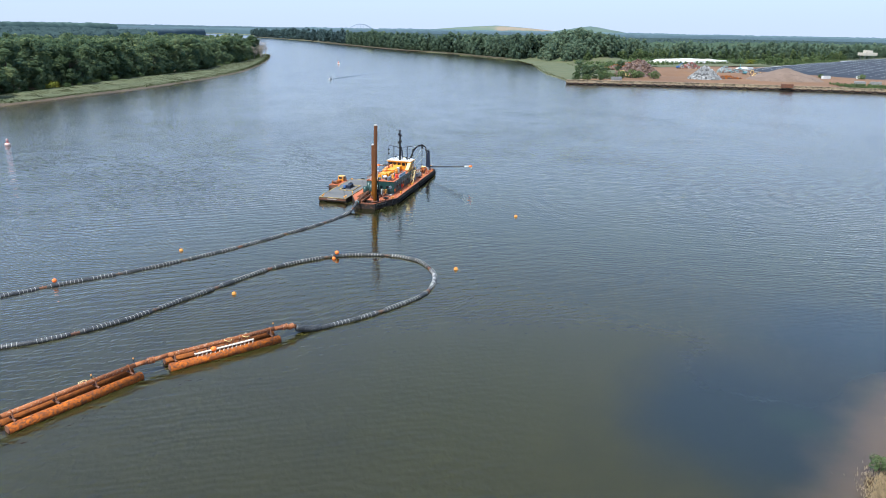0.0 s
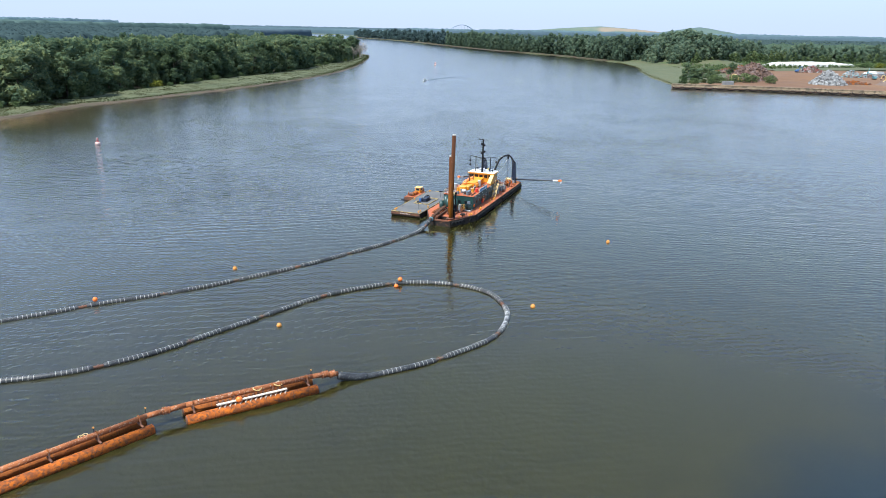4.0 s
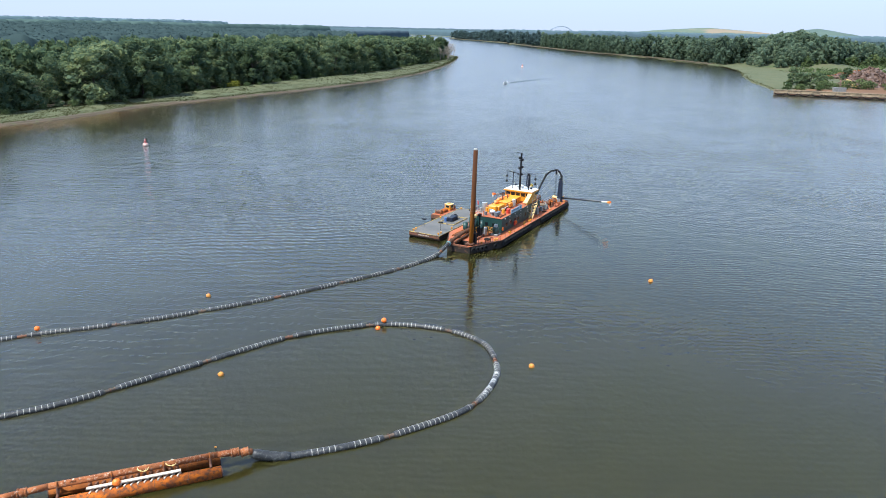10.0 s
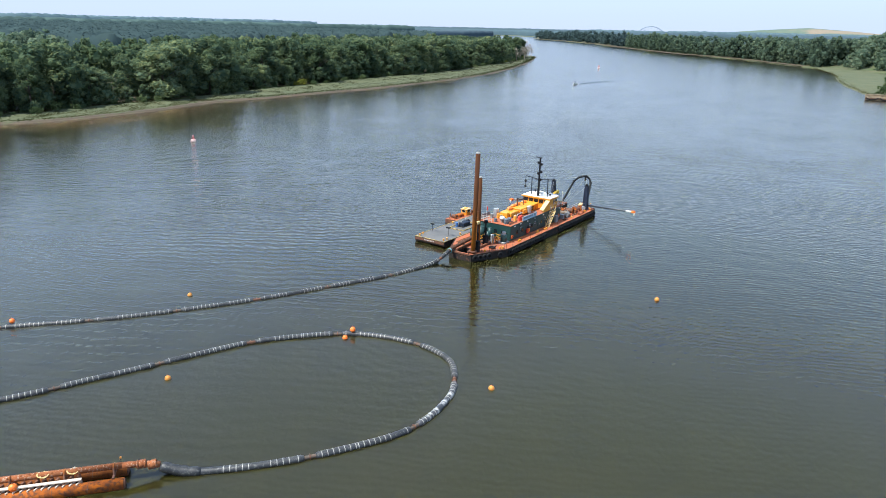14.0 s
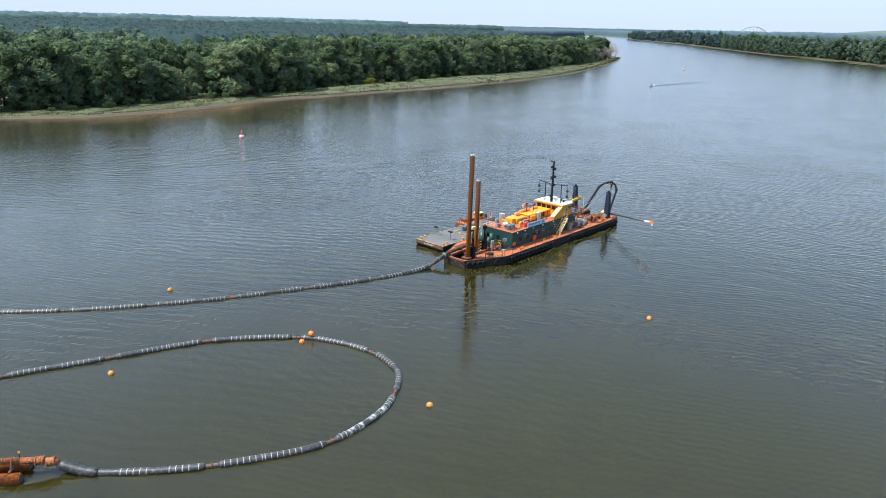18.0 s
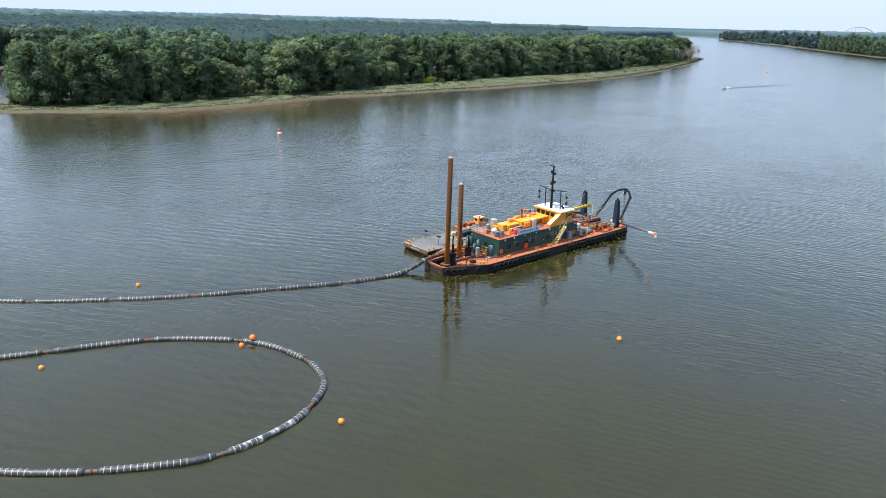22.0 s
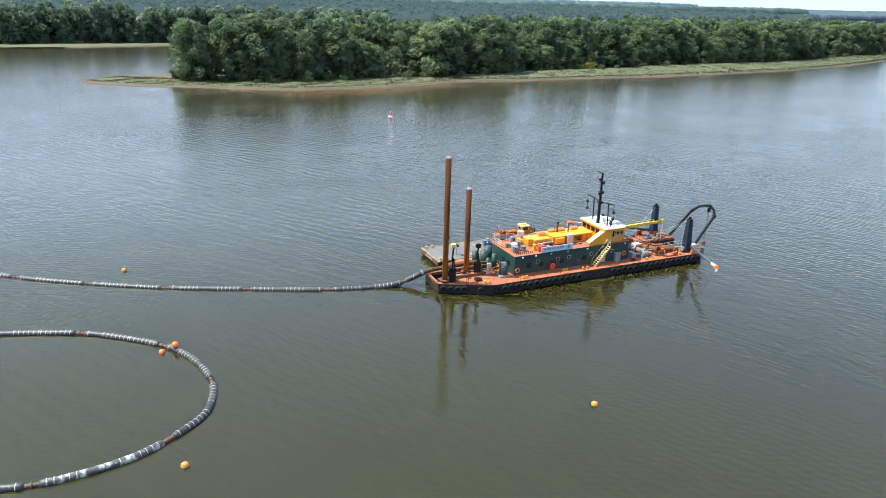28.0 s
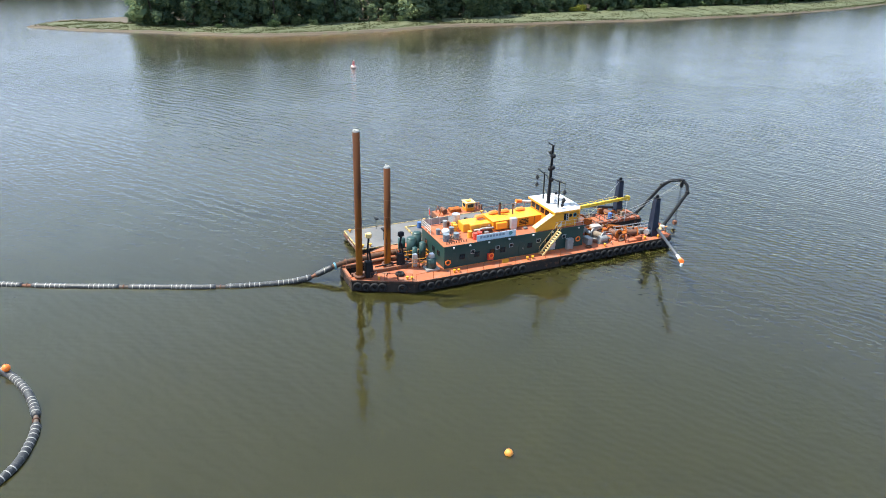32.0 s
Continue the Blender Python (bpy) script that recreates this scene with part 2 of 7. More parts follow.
    calm.inputs[3].default_value, calm.inputs[4].default_value = 1.0, 0.36
    nt.links.new(blob(22, -42, 30, 112, 30), calm.inputs[0])
    lee = nt.nodes.new("ShaderNodeMath")
    lee.operation = "MULTIPLY"
    nt.links.new(st.outputs[0], lee.inputs[0])
    nt.links.new(calm.outputs[0], lee.inputs[1])
    reach = nt.nodes.new("ShaderNodeMapRange")  # the upper reach lies calmer
    reach.inputs[3].default_value, reach.inputs[4].default_value = 0.55, 1.0
    nt.links.new(blob(-20, -40, 150, 420, 60), reach.inputs[0])
    lee2 = nt.nodes.new("ShaderNodeMath")
    lee2.operation = "MULTIPLY"
    nt.links.new(lee.outputs[0], lee2.inputs[0])
    nt.links.new(reach.outputs[0], lee2.inputs[1])
    bp = nt.nodes.new("ShaderNodeBump")
    bp.inputs["Distance"].default_value = 0.22
    cove = nt.nodes.new("ShaderNodeMapRange")  # still water off the landing
    cove.inputs[3].default_value, cove.inputs[4].default_value = 1.0, 0.12
    nt.links.new(blob(45, -105, 18, 62, 20), cove.inputs[0])
    lee3 = nt.nodes.new("ShaderNodeMath")
    lee3.operation = "MULTIPLY"
    nt.links.new(lee2.outputs[0], lee3.inputs[0])
    nt.links.new(cove.outputs[0], lee3.inputs[1])
    nt.links.new(lee3.outputs[0], bp.inputs["Strength"])
    nt.links.new(mul.outputs[0], bp.inputs["Height"])
    nt.links.new(bp.outputs[0], b.inputs["Normal"])
    b.inputs["Subsurface Weight"].default_value, b.inputs["Subsurface Scale"].default_value = 1.0, 1.2
    b.inputs["Subsurface Radius"].default_value = (1.0, 1.0, 0.7)
    return m


WATER = water_material()
MUD = surface("bank_mud", (0.052, 0.037, 0.02), (0.075, 0.054, 0.03), 0.08, 0.8, c3=(0.06, 0.065, 0.025), scale3=0.25, bump=0.5, bscale=1.5)
SOIL = surface("woodland_soil", (0.05, 0.06, 0.025), (0.09, 0.09, 0.04), 0.02, 0.9, c3=(0.05, 0.08, 0.02), scale3=0.1, bump=0.5)
GRASS = surface("marsh_grass", (0.06, 0.07, 0.028), (0.082, 0.086, 0.036), 0.05, 0.9, c3=(0.04, 0.06, 0.02), scale3=0.4, bump=1.0, bscale=2.0)
DIRT = surface("yard_dirt", (0.118, 0.058, 0.024), (0.155, 0.08, 0.035), 0.015, 0.9, c3=(0.11, 0.06, 0.038), scale3=0.1, bump=0.4)
RUST = surface("rusty_steel", (0.17, 0.054, 0.015), (0.28, 0.09, 0.02), 1.1, 0.85, spec=0.15, c3=(0.09, 0.034, 0.02), scale3=5.0, bump=0.3, shade=0.08, stretch=(1, 1, 1))
RUST_ORANGE = surface("orange_rust", (0.46, 0.12, 0.012), (0.2, 0.056, 0.016), 1.3, 0.85, spec=0.15, c3=(0.11, 0.045, 0.024), scale3=3.4, cut3=(0.46, 0.64), bump=0.3)
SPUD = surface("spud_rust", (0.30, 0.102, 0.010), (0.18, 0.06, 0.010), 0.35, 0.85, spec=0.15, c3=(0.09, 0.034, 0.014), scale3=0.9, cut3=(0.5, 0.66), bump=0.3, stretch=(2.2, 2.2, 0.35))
RUST_DARK = surface("dark_rust", (0.10, 0.045, 0.028), (0.17, 0.065, 0.03), 0.8, 0.8, c3=(0.06, 0.035, 0.028), scale3=3, bump=0.3)
DECK = surface("red_deck_paint", (0.38, 0.105, 0.043), (0.30, 0.09, 0.043), 0.35, 0.75, spec=0.25, c3=(0.24, 0.12, 0.075), scale3=1.1, cut3=(0.5, 0.68), bump=0.1)
HULL = surface("black_hull_paint", (0.016, 0.015, 0.015), (0.032, 0.025, 0.022), 0.6, 0.7, spec=0.2, c3=(0.13, 0.06, 0.035), scale3=1.6, cut3=(0.56, 0.72), bump=0.2)
GREEN = surface("dark_green_paint", (0.008, 0.036, 0.034), (0.013, 0.045, 0.041), 0.5, 0.45, c3=(0.03, 0.05, 0.043), scale3=2.2, cut3=(0.58, 0.75), bump=0.05)
GREEN_LIGHT = surface("grey_green_paint", (0.011, 0.037, 0.033), (0.018, 0.048, 0.042), 0.8, 0.45, bump=0.05)
YELLOW = surface("yellow_paint", (0.66, 0.30, 0.022), (0.60, 0.26, 0.02), 0.6, 0.4, c3=(0.5, 0.25, 0.05), scale3=2.5, cut3=(0.6, 0.8), bump=0.05)
AMBER = surface("amber_paint", (0.80, 0.28, 0.012), (0.72, 0.24, 0.014), 0.6, 0.4, c3=(0.5, 0.2, 0.03), scale3=2.5, cut3=(0.6, 0.8), bump=0.05)
CREAM = surface("pale_yellow_paint", (0.72, 0.52, 0.22), (0.66, 0.46, 0.18), 0.9, 0.5, c3=(0.35, 0.22, 0.1), scale3=3, bump=0.05)
WHITE = surface("white_paint", (0.58, 0.58, 0.57), (0.5, 0.5, 0.49), 0.8, 0.5, c3=(0.5, 0.45, 0.4), scale3=3, cut3=(0.62, 0.8), bump=0.04)
BLACK = surface("black_paint", (0.007, 0.008, 0.010), (0.013, 0.014, 0.017), 1.0, 0.6, spec=0.15, c3=(0.035, 0.028, 0.024), scale3=4, cut3=(0.6, 0.8), bump=0.06)
NAVY = surface("blue_black_paint", (0.014, 0.02, 0.038), (0.022, 0.03, 0.05), 0.8, 0.5, spec=0.25, c3=(0.05, 0.045, 0.045), scale3=2.2, cut3=(0.6, 0.8), bump=0.06)
RUBBER = surface("tyre_rubber", (0.011, 0.011, 0.012), (0.022, 0.021, 0.021), 2.0, 0.8, spec=0.2, bump=0.3, shade=0.2)
HOSE = surface("black_hose_rubber", (0.014, 0.015, 0.017), (0.026, 0.027, 0.03), 1.2, 0.5, c3=(0.13, 0.13, 0.12), scale3=4.5, cut3=(0.54, 0.74), bump=0.25, shade=0.15)
STRAP = surface("pale_strap", (0.46, 0.44, 0.4), (0.34, 0.32, 0.29), 3, 0.6, bump=0.05)
GREY = surface("grey_steel", (0.22, 0.23, 0.23), (0.3, 0.3, 0.29), 1.2, 0.5, 0.3, c3=(0.2, 0.11, 0.07), scale3=3, cut3=(0.6, 0.8), bump=0.1)
DARKGREY = surface("dark_grey_deck", (0.085, 0.085, 0.085), (0.12, 0.118, 0.115), 0.3, 0.75, c3=(0.16, 0.13, 0.1), scale3=1.5, cut3=(0.58, 0.8), bump=0.15)
SILVER = surface("galvanised_steel", (0.55, 0.56, 0.57), (0.45, 0.46, 0.47), 1.5, 0.4, 0.6, bump=0.05)
RED = surface("red_paint", (0.62, 0.05, 0.025), (0.5, 0.04, 0.025), 1.5, 0.45, bump=0.04)
ORANGE = surface("orange_float", (0.85, 0.20, 0.02), (0.78, 0.16, 0.02), 1.5, 0.45, c3=(0.6, 0.3, 0.1), scale3=4, cut3=(0.62, 0.8), bump=0.05)
GOLD = surface("faded_yellow_float", (0.66, 0.27, 0.035), (0.54, 0.21, 0.03), 1.5, 0.5, c3=(0.4, 0.25, 0.12), scale3=4, cut3=(0.58, 0.8), bump=0.05)
BLUE = surface("blue_paint", (0.05, 0.12, 0.3), (0.06, 0.14, 0.33), 1.5, 0.45, bump=0.05)
TEAL = surface("teal_paint", (0.09, 0.23, 0.27), (0.08, 0.2, 0.23), 1.5, 0.5, bump=0.05)
PALE = surface("salt_pale_concrete", (0.5, 0.46, 0.4), (0.4, 0.36, 0.3), 0.5, 0.85, c3=(0.3, 0.25, 0.2), scale3=2, bump=0.3)
TIMBER = surface("weathered_timber", (0.16, 0.12, 0.085), (0.22, 0.17, 0.12), 0.6, 0.85, c3=(0.09, 0.07, 0.05), scale3=2, bump=0.4)
BARK = surface("bark", (0.05, 0.04, 0.03), (0.08, 0.065, 0.05), 0.8, 0.9, bump=0.5)
GLASS = bpy.data.materials.new("dark_window_glass")
GLASS.use_nodes = True
_g = GLASS.node_tree.nodes["Principled BSDF"]
_g.inputs["Base Color"].default_value, _g.inputs["Roughness"].default_value = (0.012, 0.015, 0.018, 1), 0.06
LEAF = leaf_material("broad_leaves", (0.076, 0.126, 0.088), (0.13, 0.18, 0.092), (0.22, 0.245, 0.10), 0.12, 0.5)
# paler, bluer green for the middle distance: aerial haze in the leaf colour
LEAF_MID = leaf_material("blue_green_leaves", (0.098, 0.146, 0.108), (0.122, 0.176, 0.114), (0.17, 0.20, 0.115), 0.05, 0.52)
LEAF_BUSH = leaf_material("bush_leaves", (0.07, 0.11, 0.05), (0.10, 0.14, 0.06), (0.145, 0.17, 0.07), 0.4, 0.35)
LEAF_YELLOW = leaf_material("yellowing_leaves", (0.14, 0.155, 0.03), (0.2, 0.19, 0.032), (0.12, 0.16, 0.036), 0.4)
# haze is painted into these two: bluer, then paler with distance
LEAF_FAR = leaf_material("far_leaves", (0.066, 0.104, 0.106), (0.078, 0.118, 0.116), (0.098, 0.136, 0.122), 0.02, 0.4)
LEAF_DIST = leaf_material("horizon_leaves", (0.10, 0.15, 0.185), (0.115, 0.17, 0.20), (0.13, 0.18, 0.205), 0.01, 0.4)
REED = leaf_material("reed_leaves", (0.058, 0.068, 0.03), (0.07, 0.076, 0.034), (0.088, 0.086, 0.042), 0.08)

# ---- building helpers ----


def mesh_ob(name, bm, material, smooth=False):
    me = bpy.data.meshes.new(name)
    bmesh.ops.recalc_face_normals(bm, faces=bm.faces)
    for f in bm.faces:
        f.smooth = smooth
    bm.to_mesh(me)
    bm.free()
    me.materials.append(material)
    return new(name, me)


def part(name, bm, material, parent, label="", smooth=False):
    ob = mesh_ob(name, bm, material, smooth)
    ob.parent = parent
    if label:
        ob["label"] = label
    return ob


def again(ob, m, parent=None):
    """Another object on the same mesh."""
    o = new(ob.name.split(".")[0], ob.data)
    o.parent = parent or ob.parent
    o.matrix_basis = m
    if "label" in ob:
        o["label"] = ob["label"]
    return o


def thing(name, m, label, category, group="", kind=""):
    ob = new(name)
    ob.empty_display_size = 0.3
    ob.matrix_basis = m
    return tagged(ob, label, category, group, kind)


def arrays_ob(name, verts, faces, material, smooth=False):
    """A mesh object from numpy arrays; faces all have the same number of corners."""
    me = bpy.data.meshes.new(name)
    k = faces.shape[1]
    me.vertices.add(len(verts))
    me.vertices.foreach_set("co", np.ascontiguousarray(verts, dtype=np.float32).ravel())
    me.loops.add(faces.size)
    me.loops.foreach_set("vertex_index", np.ascontiguousarray(faces, dtype=np.int32).ravel())
    me.polygons.add(len(faces))
    me.polygons.foreach_set("loop_start", np.arange(0, faces.size, k, dtype=np.int32))
    me.polygons.foreach_set("use_smooth", np.full(len(faces), smooth))
    me.update(calc_edges=True)
    me.materials.append(material)
    return new(name, me)


def B():
    return bmesh.new()


def box(bm, x0, x1, y0, y1, z0, z1, bevel=0.0):
    r = bmesh.ops.create_cube(bm, size=1.0)
    vs = r["verts"]
    for v in vs:
        v.co = Vector((x0 + (v.co.x + 0.5) * (x1 - x0), y0 + (v.co.y + 0.5) * (y1 - y0), z0 + (v.co.z + 0.5) * (z1 - z0)))
    if bevel:
        es = list({e for v in vs for e in v.link_edges})
        bmesh.ops.bevel(bm, geom=es, offset=bevel, segments=1, affect="EDGES")
    return bm


def rod(bm, p0, p1, r0, r1=None, n=10):
    p0, p1 = Vector(p0), Vector(p1)
    r1 = r0 if r1 is None else r1
    d = p1 - p0
    q = d.to_track_quat("Z", "Y")
    rings = []
    for p, r in ((p0, r0), (p1, r1)):
        rings.append([bm.verts.new(p + q @ Vector((r * math.cos(2 * math.pi * i / n), r * math.sin(2 * math.pi * i / n), 0))) for i in range(n)])
    for i in range(n):
        bm.faces.new((rings[0][i], rings[0][(i + 1) % n], rings[1][(i + 1) % n], rings[1][i]))
    bm.faces.new(rings[0][::-1])
    bm.faces.new(rings[1])
    return bm


def tube(bm, pts, r, n=10, radii=None):
    """A round tube along a line of points."""
    pts = [Vector(p) for p in pts]
    rings = []
    for i, p in enumerate(pts):
        d = (pts[min(i + 1, len(pts) - 1)] - pts[max(i - 1, 0)]).normalized()
        side = d.cross(Vector((0, 0, 1)))
        side = side.normalized() if side.length > 0.01 else Vector((1, 0, 0))
        up = side.cross(d)
        rr = radii[i] if radii else r
        rings.append([bm.verts.new(p + rr * (math.cos(2 * math.pi * k / n) * side + math.sin(2 * math.pi * k / n) * up)) for k in range(n)])
    for a, b in zip(rings, rings[1:]):
        for k in range(n):
            bm.faces.new((a[k], a[(k + 1) % n], b[(k + 1) % n], b[k]))
    bm.faces.new(rings[0][::-1])
    bm.faces.new(rings[-1])
    return bm


def prism(bm, pts, z0, z1, z1s=None):
    """An upright prism over a plan of (x, y); z1s gives its own top height to each corner."""
    lo = [bm.verts.new((x, y, z0)) for x, y in pts]
    hi = [bm.verts.new((x, y, z1s[i] if z1s else z1)) for i, (x, y) in enumerate(pts)]
    n = len(pts)
    for i in range(n):
        bm.faces.new((lo[i], lo[(i + 1) % n], hi[(i + 1) % n], hi[i]))
    bm.faces.new(lo[::-1])
    bm.faces.new(hi)
    return bm


def slab(bm, quad, thick):
    """A flat plate over four corners, thickened against its normal."""
    q = [Vector(p) for p in quad]
    n = (q[1] - q[0]).cross(q[2] - q[0]).normalized() * thick
    a = [bm.verts.new(p) for p in q]
    b = [bm.verts.new(p - n) for p in q]
    k = len(q)
    bm.faces.new(a)
    bm.faces.new(b[::-1])
    for i in range(k):
        bm.faces.new((a[i], b[i], b[(i + 1) % k], a[(i + 1) % k]))
    return bm


def ring(bm, c, axis, big, small, n=16, k=8):
    """A torus round an axis."""
    q = Vector(axis).to_track_quat("Z", "Y")
    rs = []
    for i in range(n):
        a = 2 * math.pi * i / n
        o = Vector((math.cos(a), math.sin(a), 0))
        rs.append([bm.verts.new(Vector(c) + q @ (o * (big + small * math.cos(2 * math.pi * j / k)) + Vector((0, 0, small * math.sin(2 * math.pi * j / k))))) for j in range(k)])
    for i in range(n):
        for j in range(k):
            a, b = rs[i], rs[(i + 1) % n]
            bm.faces.new((a[j], b[j], b[(j + 1) % k], a[(j + 1) % k]))
    return bm


def ball(bm, c, r, u=16, v=10, sz=1.0):
    m = Matrix.Translation(c) @ Matrix.Diagonal((r, r, r * sz, 1))
    bmesh.ops.create_uvsphere(bm, u_segments=u, v_segments=v, radius=1.0, matrix=m)
    return bm


def glide(pts, step):
    """Points at even steps along a smooth curve through pts (2D or 3D)."""
    p = np.array(pts, float)
    q = np.vstack([2 * p[0] - p[1], p, 2 * p[-1] - p[-2]])
    out = []
    for i in range(1, len(q) - 2):
        for s in np.linspace(0, 1, 24, endpoint=False):
            a, b, c, d = q[i - 1], q[i], q[i + 1], q[i + 2]
            out.append(0.5 * (2 * b + (c - a) * s + (2 * a - 5 * b + 4 * c - d) * s**2 + (3 * b - a - 3 * c + d) * s**3))
    out.append(p[-1])
    o = np.array(out)
    s = np.concatenate([[0], np.cumsum(np.linalg.norm(np.diff(o, axis=0), axis=1))])
    t = np.arange(0, s[-1], step)
    return np.stack([np.interp(t, s, o[:, k]) for k in range(o.shape[1])], 1)

# ---- the river and its banks ----
bm = B()
box(bm, -5000, 5000, -4900, 5000, -8, 0)
water = mesh_ob("water", bm, WATER)
tagged(water, "olive brown river water, lightly rippled and reflecting sky", "water", kind="structure")

ISLE_SHORE = [(-285, 58), (-261, 69), (-242, 86), (-222, 102), (-203, 120), (-193, 144), (-185, 174), (-181, 211), (-167, 245), (-153, 281),
              (-137, 319), (-121, 370), (-102, 440), (-88, 525), (-81, 628), (-81, 740), (-85, 880), (-93, 985)]
ISLE_BACK = [(-112, 1022), (-180, 1060), (-300, 1200), (-420, 1700), (-480, 2400), (-480, 3100), (-700, 3500), (-2500, 3800), (-4900, 3800),
             (-4900, -2500), (-1500, -1200), (-760, -350), (-620, -130), (-560, 10), (-516, 106), (-504, 140), (-498, 179), (-488, 226), (-462, 300),
             (-420, 330), (-372, 280), (-330, 190), (-296, 112), (-300, 76)]
TREE_EDGE = [(-268, 98), (-244, 117), (-232, 138), (-224, 165), (-216, 198), (-205, 232), (-199, 283), (-194, 315), (-185, 345), (-178, 385),
             (-170, 430), (-151, 485), (-132, 570), (-124, 660), (-114, 740), (-108, 840), (-112, 930)]
EAST_SHORE = [(-2500, 4500), (-700, 4100), (-380, 3600), (-330, 3250), (-318, 2943), (-157, 2509), (-51, 2160), (28, 1748), (88, 1505), (134, 1314), (181, 1229),
              (217, 1120), (243, 1000), (265, 899), (275, 840), (252, 720), (230, 630), (212, 540), (206, 488), (200, 440), (189, 412)]
QUAY = [(188, 409.5), (234, 399.5), (276, 388), (320, 373), (357, 358), (397, 343), (425, 330), (520, 285), (700, 190)]


def land(name, outline, material, top=0.8, beach=4.0, wiggle=1.2, step=None):
    """A sheet of ground whose rim slopes under the water."""
    pts = []
    n = len(outline)
    for i in range(n):
        a, b = np.array(outline[i], float), np.array(outline[(i + 1) % n], float)
        d = np.linalg.norm(b - a)
        k = max(1, min(40, int(d / (step or 12))))
        for j in range(k):
            p = a + (b - a) * j / k
            w = noise.noise(Vector((p[0] * 0.05, p[1] * 0.05, 3.1))) * wiggle if d < 900 else 0
            pts.append((p[0] + w, p[1] + w))
    area = sum(pts[i - 1][0] * pts[i][1] - pts[i][0] * pts[i - 1][1] for i in range(len(pts)))
    if area < 0:
        pts.reverse()
    P = np.array(pts)
    t = np.roll(P, -1, 0) - np.roll(P, 1, 0)
    t /= np.linalg.norm(t, axis=1)[:, None] + 1e-9
    nin = np.stack([-t[:, 1], t[:, 0]], 1)
    bm = B()
    rims = []
    for off, z in ((-1.5, -0.6), (0, 0.0), (beach, top)):
        rims.append([bm.verts.new((*(P[i] + nin[i] * off), z)) for i in range(len(P))])
    for a, b in zip(rims, rims[1:]):
        for i in range(len(P)):
            bm.faces.new((a[i], a[(i + 1) % len(P)], b[(i + 1) % len(P)], b[i]))
    es = [bm.edges.get((rims[-1][i], rims[-1][(i + 1) % len(P)])) for i in range(len(P))]
    bmesh.ops.triangle_fill(bm, edges=es, use_beauty=True)
    ob = mesh_ob(name, bm, material)
    return tagged(ob, kind="structure")


west = land("ground", ISLE_SHORE + ISLE_BACK, MUD, 0.7, 1.7, 2.5)
tagged(west, "low brown mud bank under the wooded island", "ground")
east = land("ground_east", EAST_SHORE + QUAY + [(1500, -200), (4900, -1500), (4900, 4900), (-2500, 4900)], SOIL, 1.2, 3.0, 1.5)
tagged(east, "flat dark green land along the river", "ground")
near = land("ground_landing", [(37, -116), (40.5, -111.5), (44, -108.5), (50, -106), (60, -102), (80, -99), (140, -110), (600, -400), (1400, -2000), (-900, -2000), (-500, -520),
                               (-200, -300), (-40, -205), (10, -150), (28, -128)], MUD, 0.6, 2.0, 0.6, 5)
tagged(near, "brown muddy landing with dry grass", "ground")


def strip(name, a, b, material, z, label, category, kind="structure", step=6.0):
    """A sheet between two lines, a little uneven."""
    A, C = glide(a, step), None
    C = glide(b, np.sum(np.linalg.norm(np.diff(glide(b, 1.0), axis=0), axis=1)) / len(A))
    n = min(len(A), len(C))
    k = 6
    vs, fs = [], []
    for i in range(n):
        for j in range(k + 1):
            p = A[i] + (C[i] - A[i]) * j / k
            p = p + noise.noise(Vector((p[0] * 0.06, p[1] * 0.06, j))) * 1.6
            e = 0.45 if j in (0, k) else 0
            vs.append((p[0], p[1], z - e + 0.35 * noise.noise(Vector((p[0] * 0.15, p[1] * 0.15, 7)))))
    for i in range(n - 1):
        for j in range(k):
            fs.append((i * (k + 1) + j, (i + 1) * (k + 1) + j, (i + 1) * (k + 1) + j + 1, i * (k + 1) + j + 1))
    ob = arrays_ob(name, np.array(vs), np.array(fs), material)
    return tagged(ob, label, category, kind=kind)


strip("marsh", [(-188, 218), (-169.5, 245), (-155.5, 281), (-139.5, 319), (-123.5, 370), (-104.5, 440), (-90.5, 525), (-83.5, 628), (-83.5, 740), (-87.5, 880), (-96, 980)],
      [(-206, 232), (-199, 283), (-194, 315), (-185, 345), (-178, 385), (-170, 430), (-151, 485), (-132, 570), (-124, 660), (-114, 740), (-106, 840), (-112, 980)],
      GRASS, 1.05, "low olive green marsh grass fringing the wooded island", "marsh")
strip("marsh_spit", [(-284.5, 60), (-261.5, 71), (-242.5, 88.5), (-223, 104), (-205, 121), (-195, 145), (-187, 175), (-183.5, 212)],
      [(-292, 80), (-268, 97), (-246, 114), (-234, 134), (-226, 160), (-219, 190), (-209, 222), (-205, 232)],
      GRASS, 0.95, "thin grass on the brown sandy spit", "marsh")
strip("marsh_creek", [(-550, 30), (-515, 108), (-505, 141), (-500, 180), (-491, 228)], [(-590, 40), (-550, 118), (-540, 150), (-528, 190), (-510, 235)],
      GRASS, 1.0, "pale marsh grass along the back creek", "marsh")
strip("marsh_east", [(268, 870), (254, 730), (234, 640), (216, 548), (209, 492), (203, 446)], [(330, 880), (310, 740), (292, 650), (272, 570), (250, 510), (222, 460)],
      GRASS, 1.6, "bright green marsh grass beside the quay", "marsh")
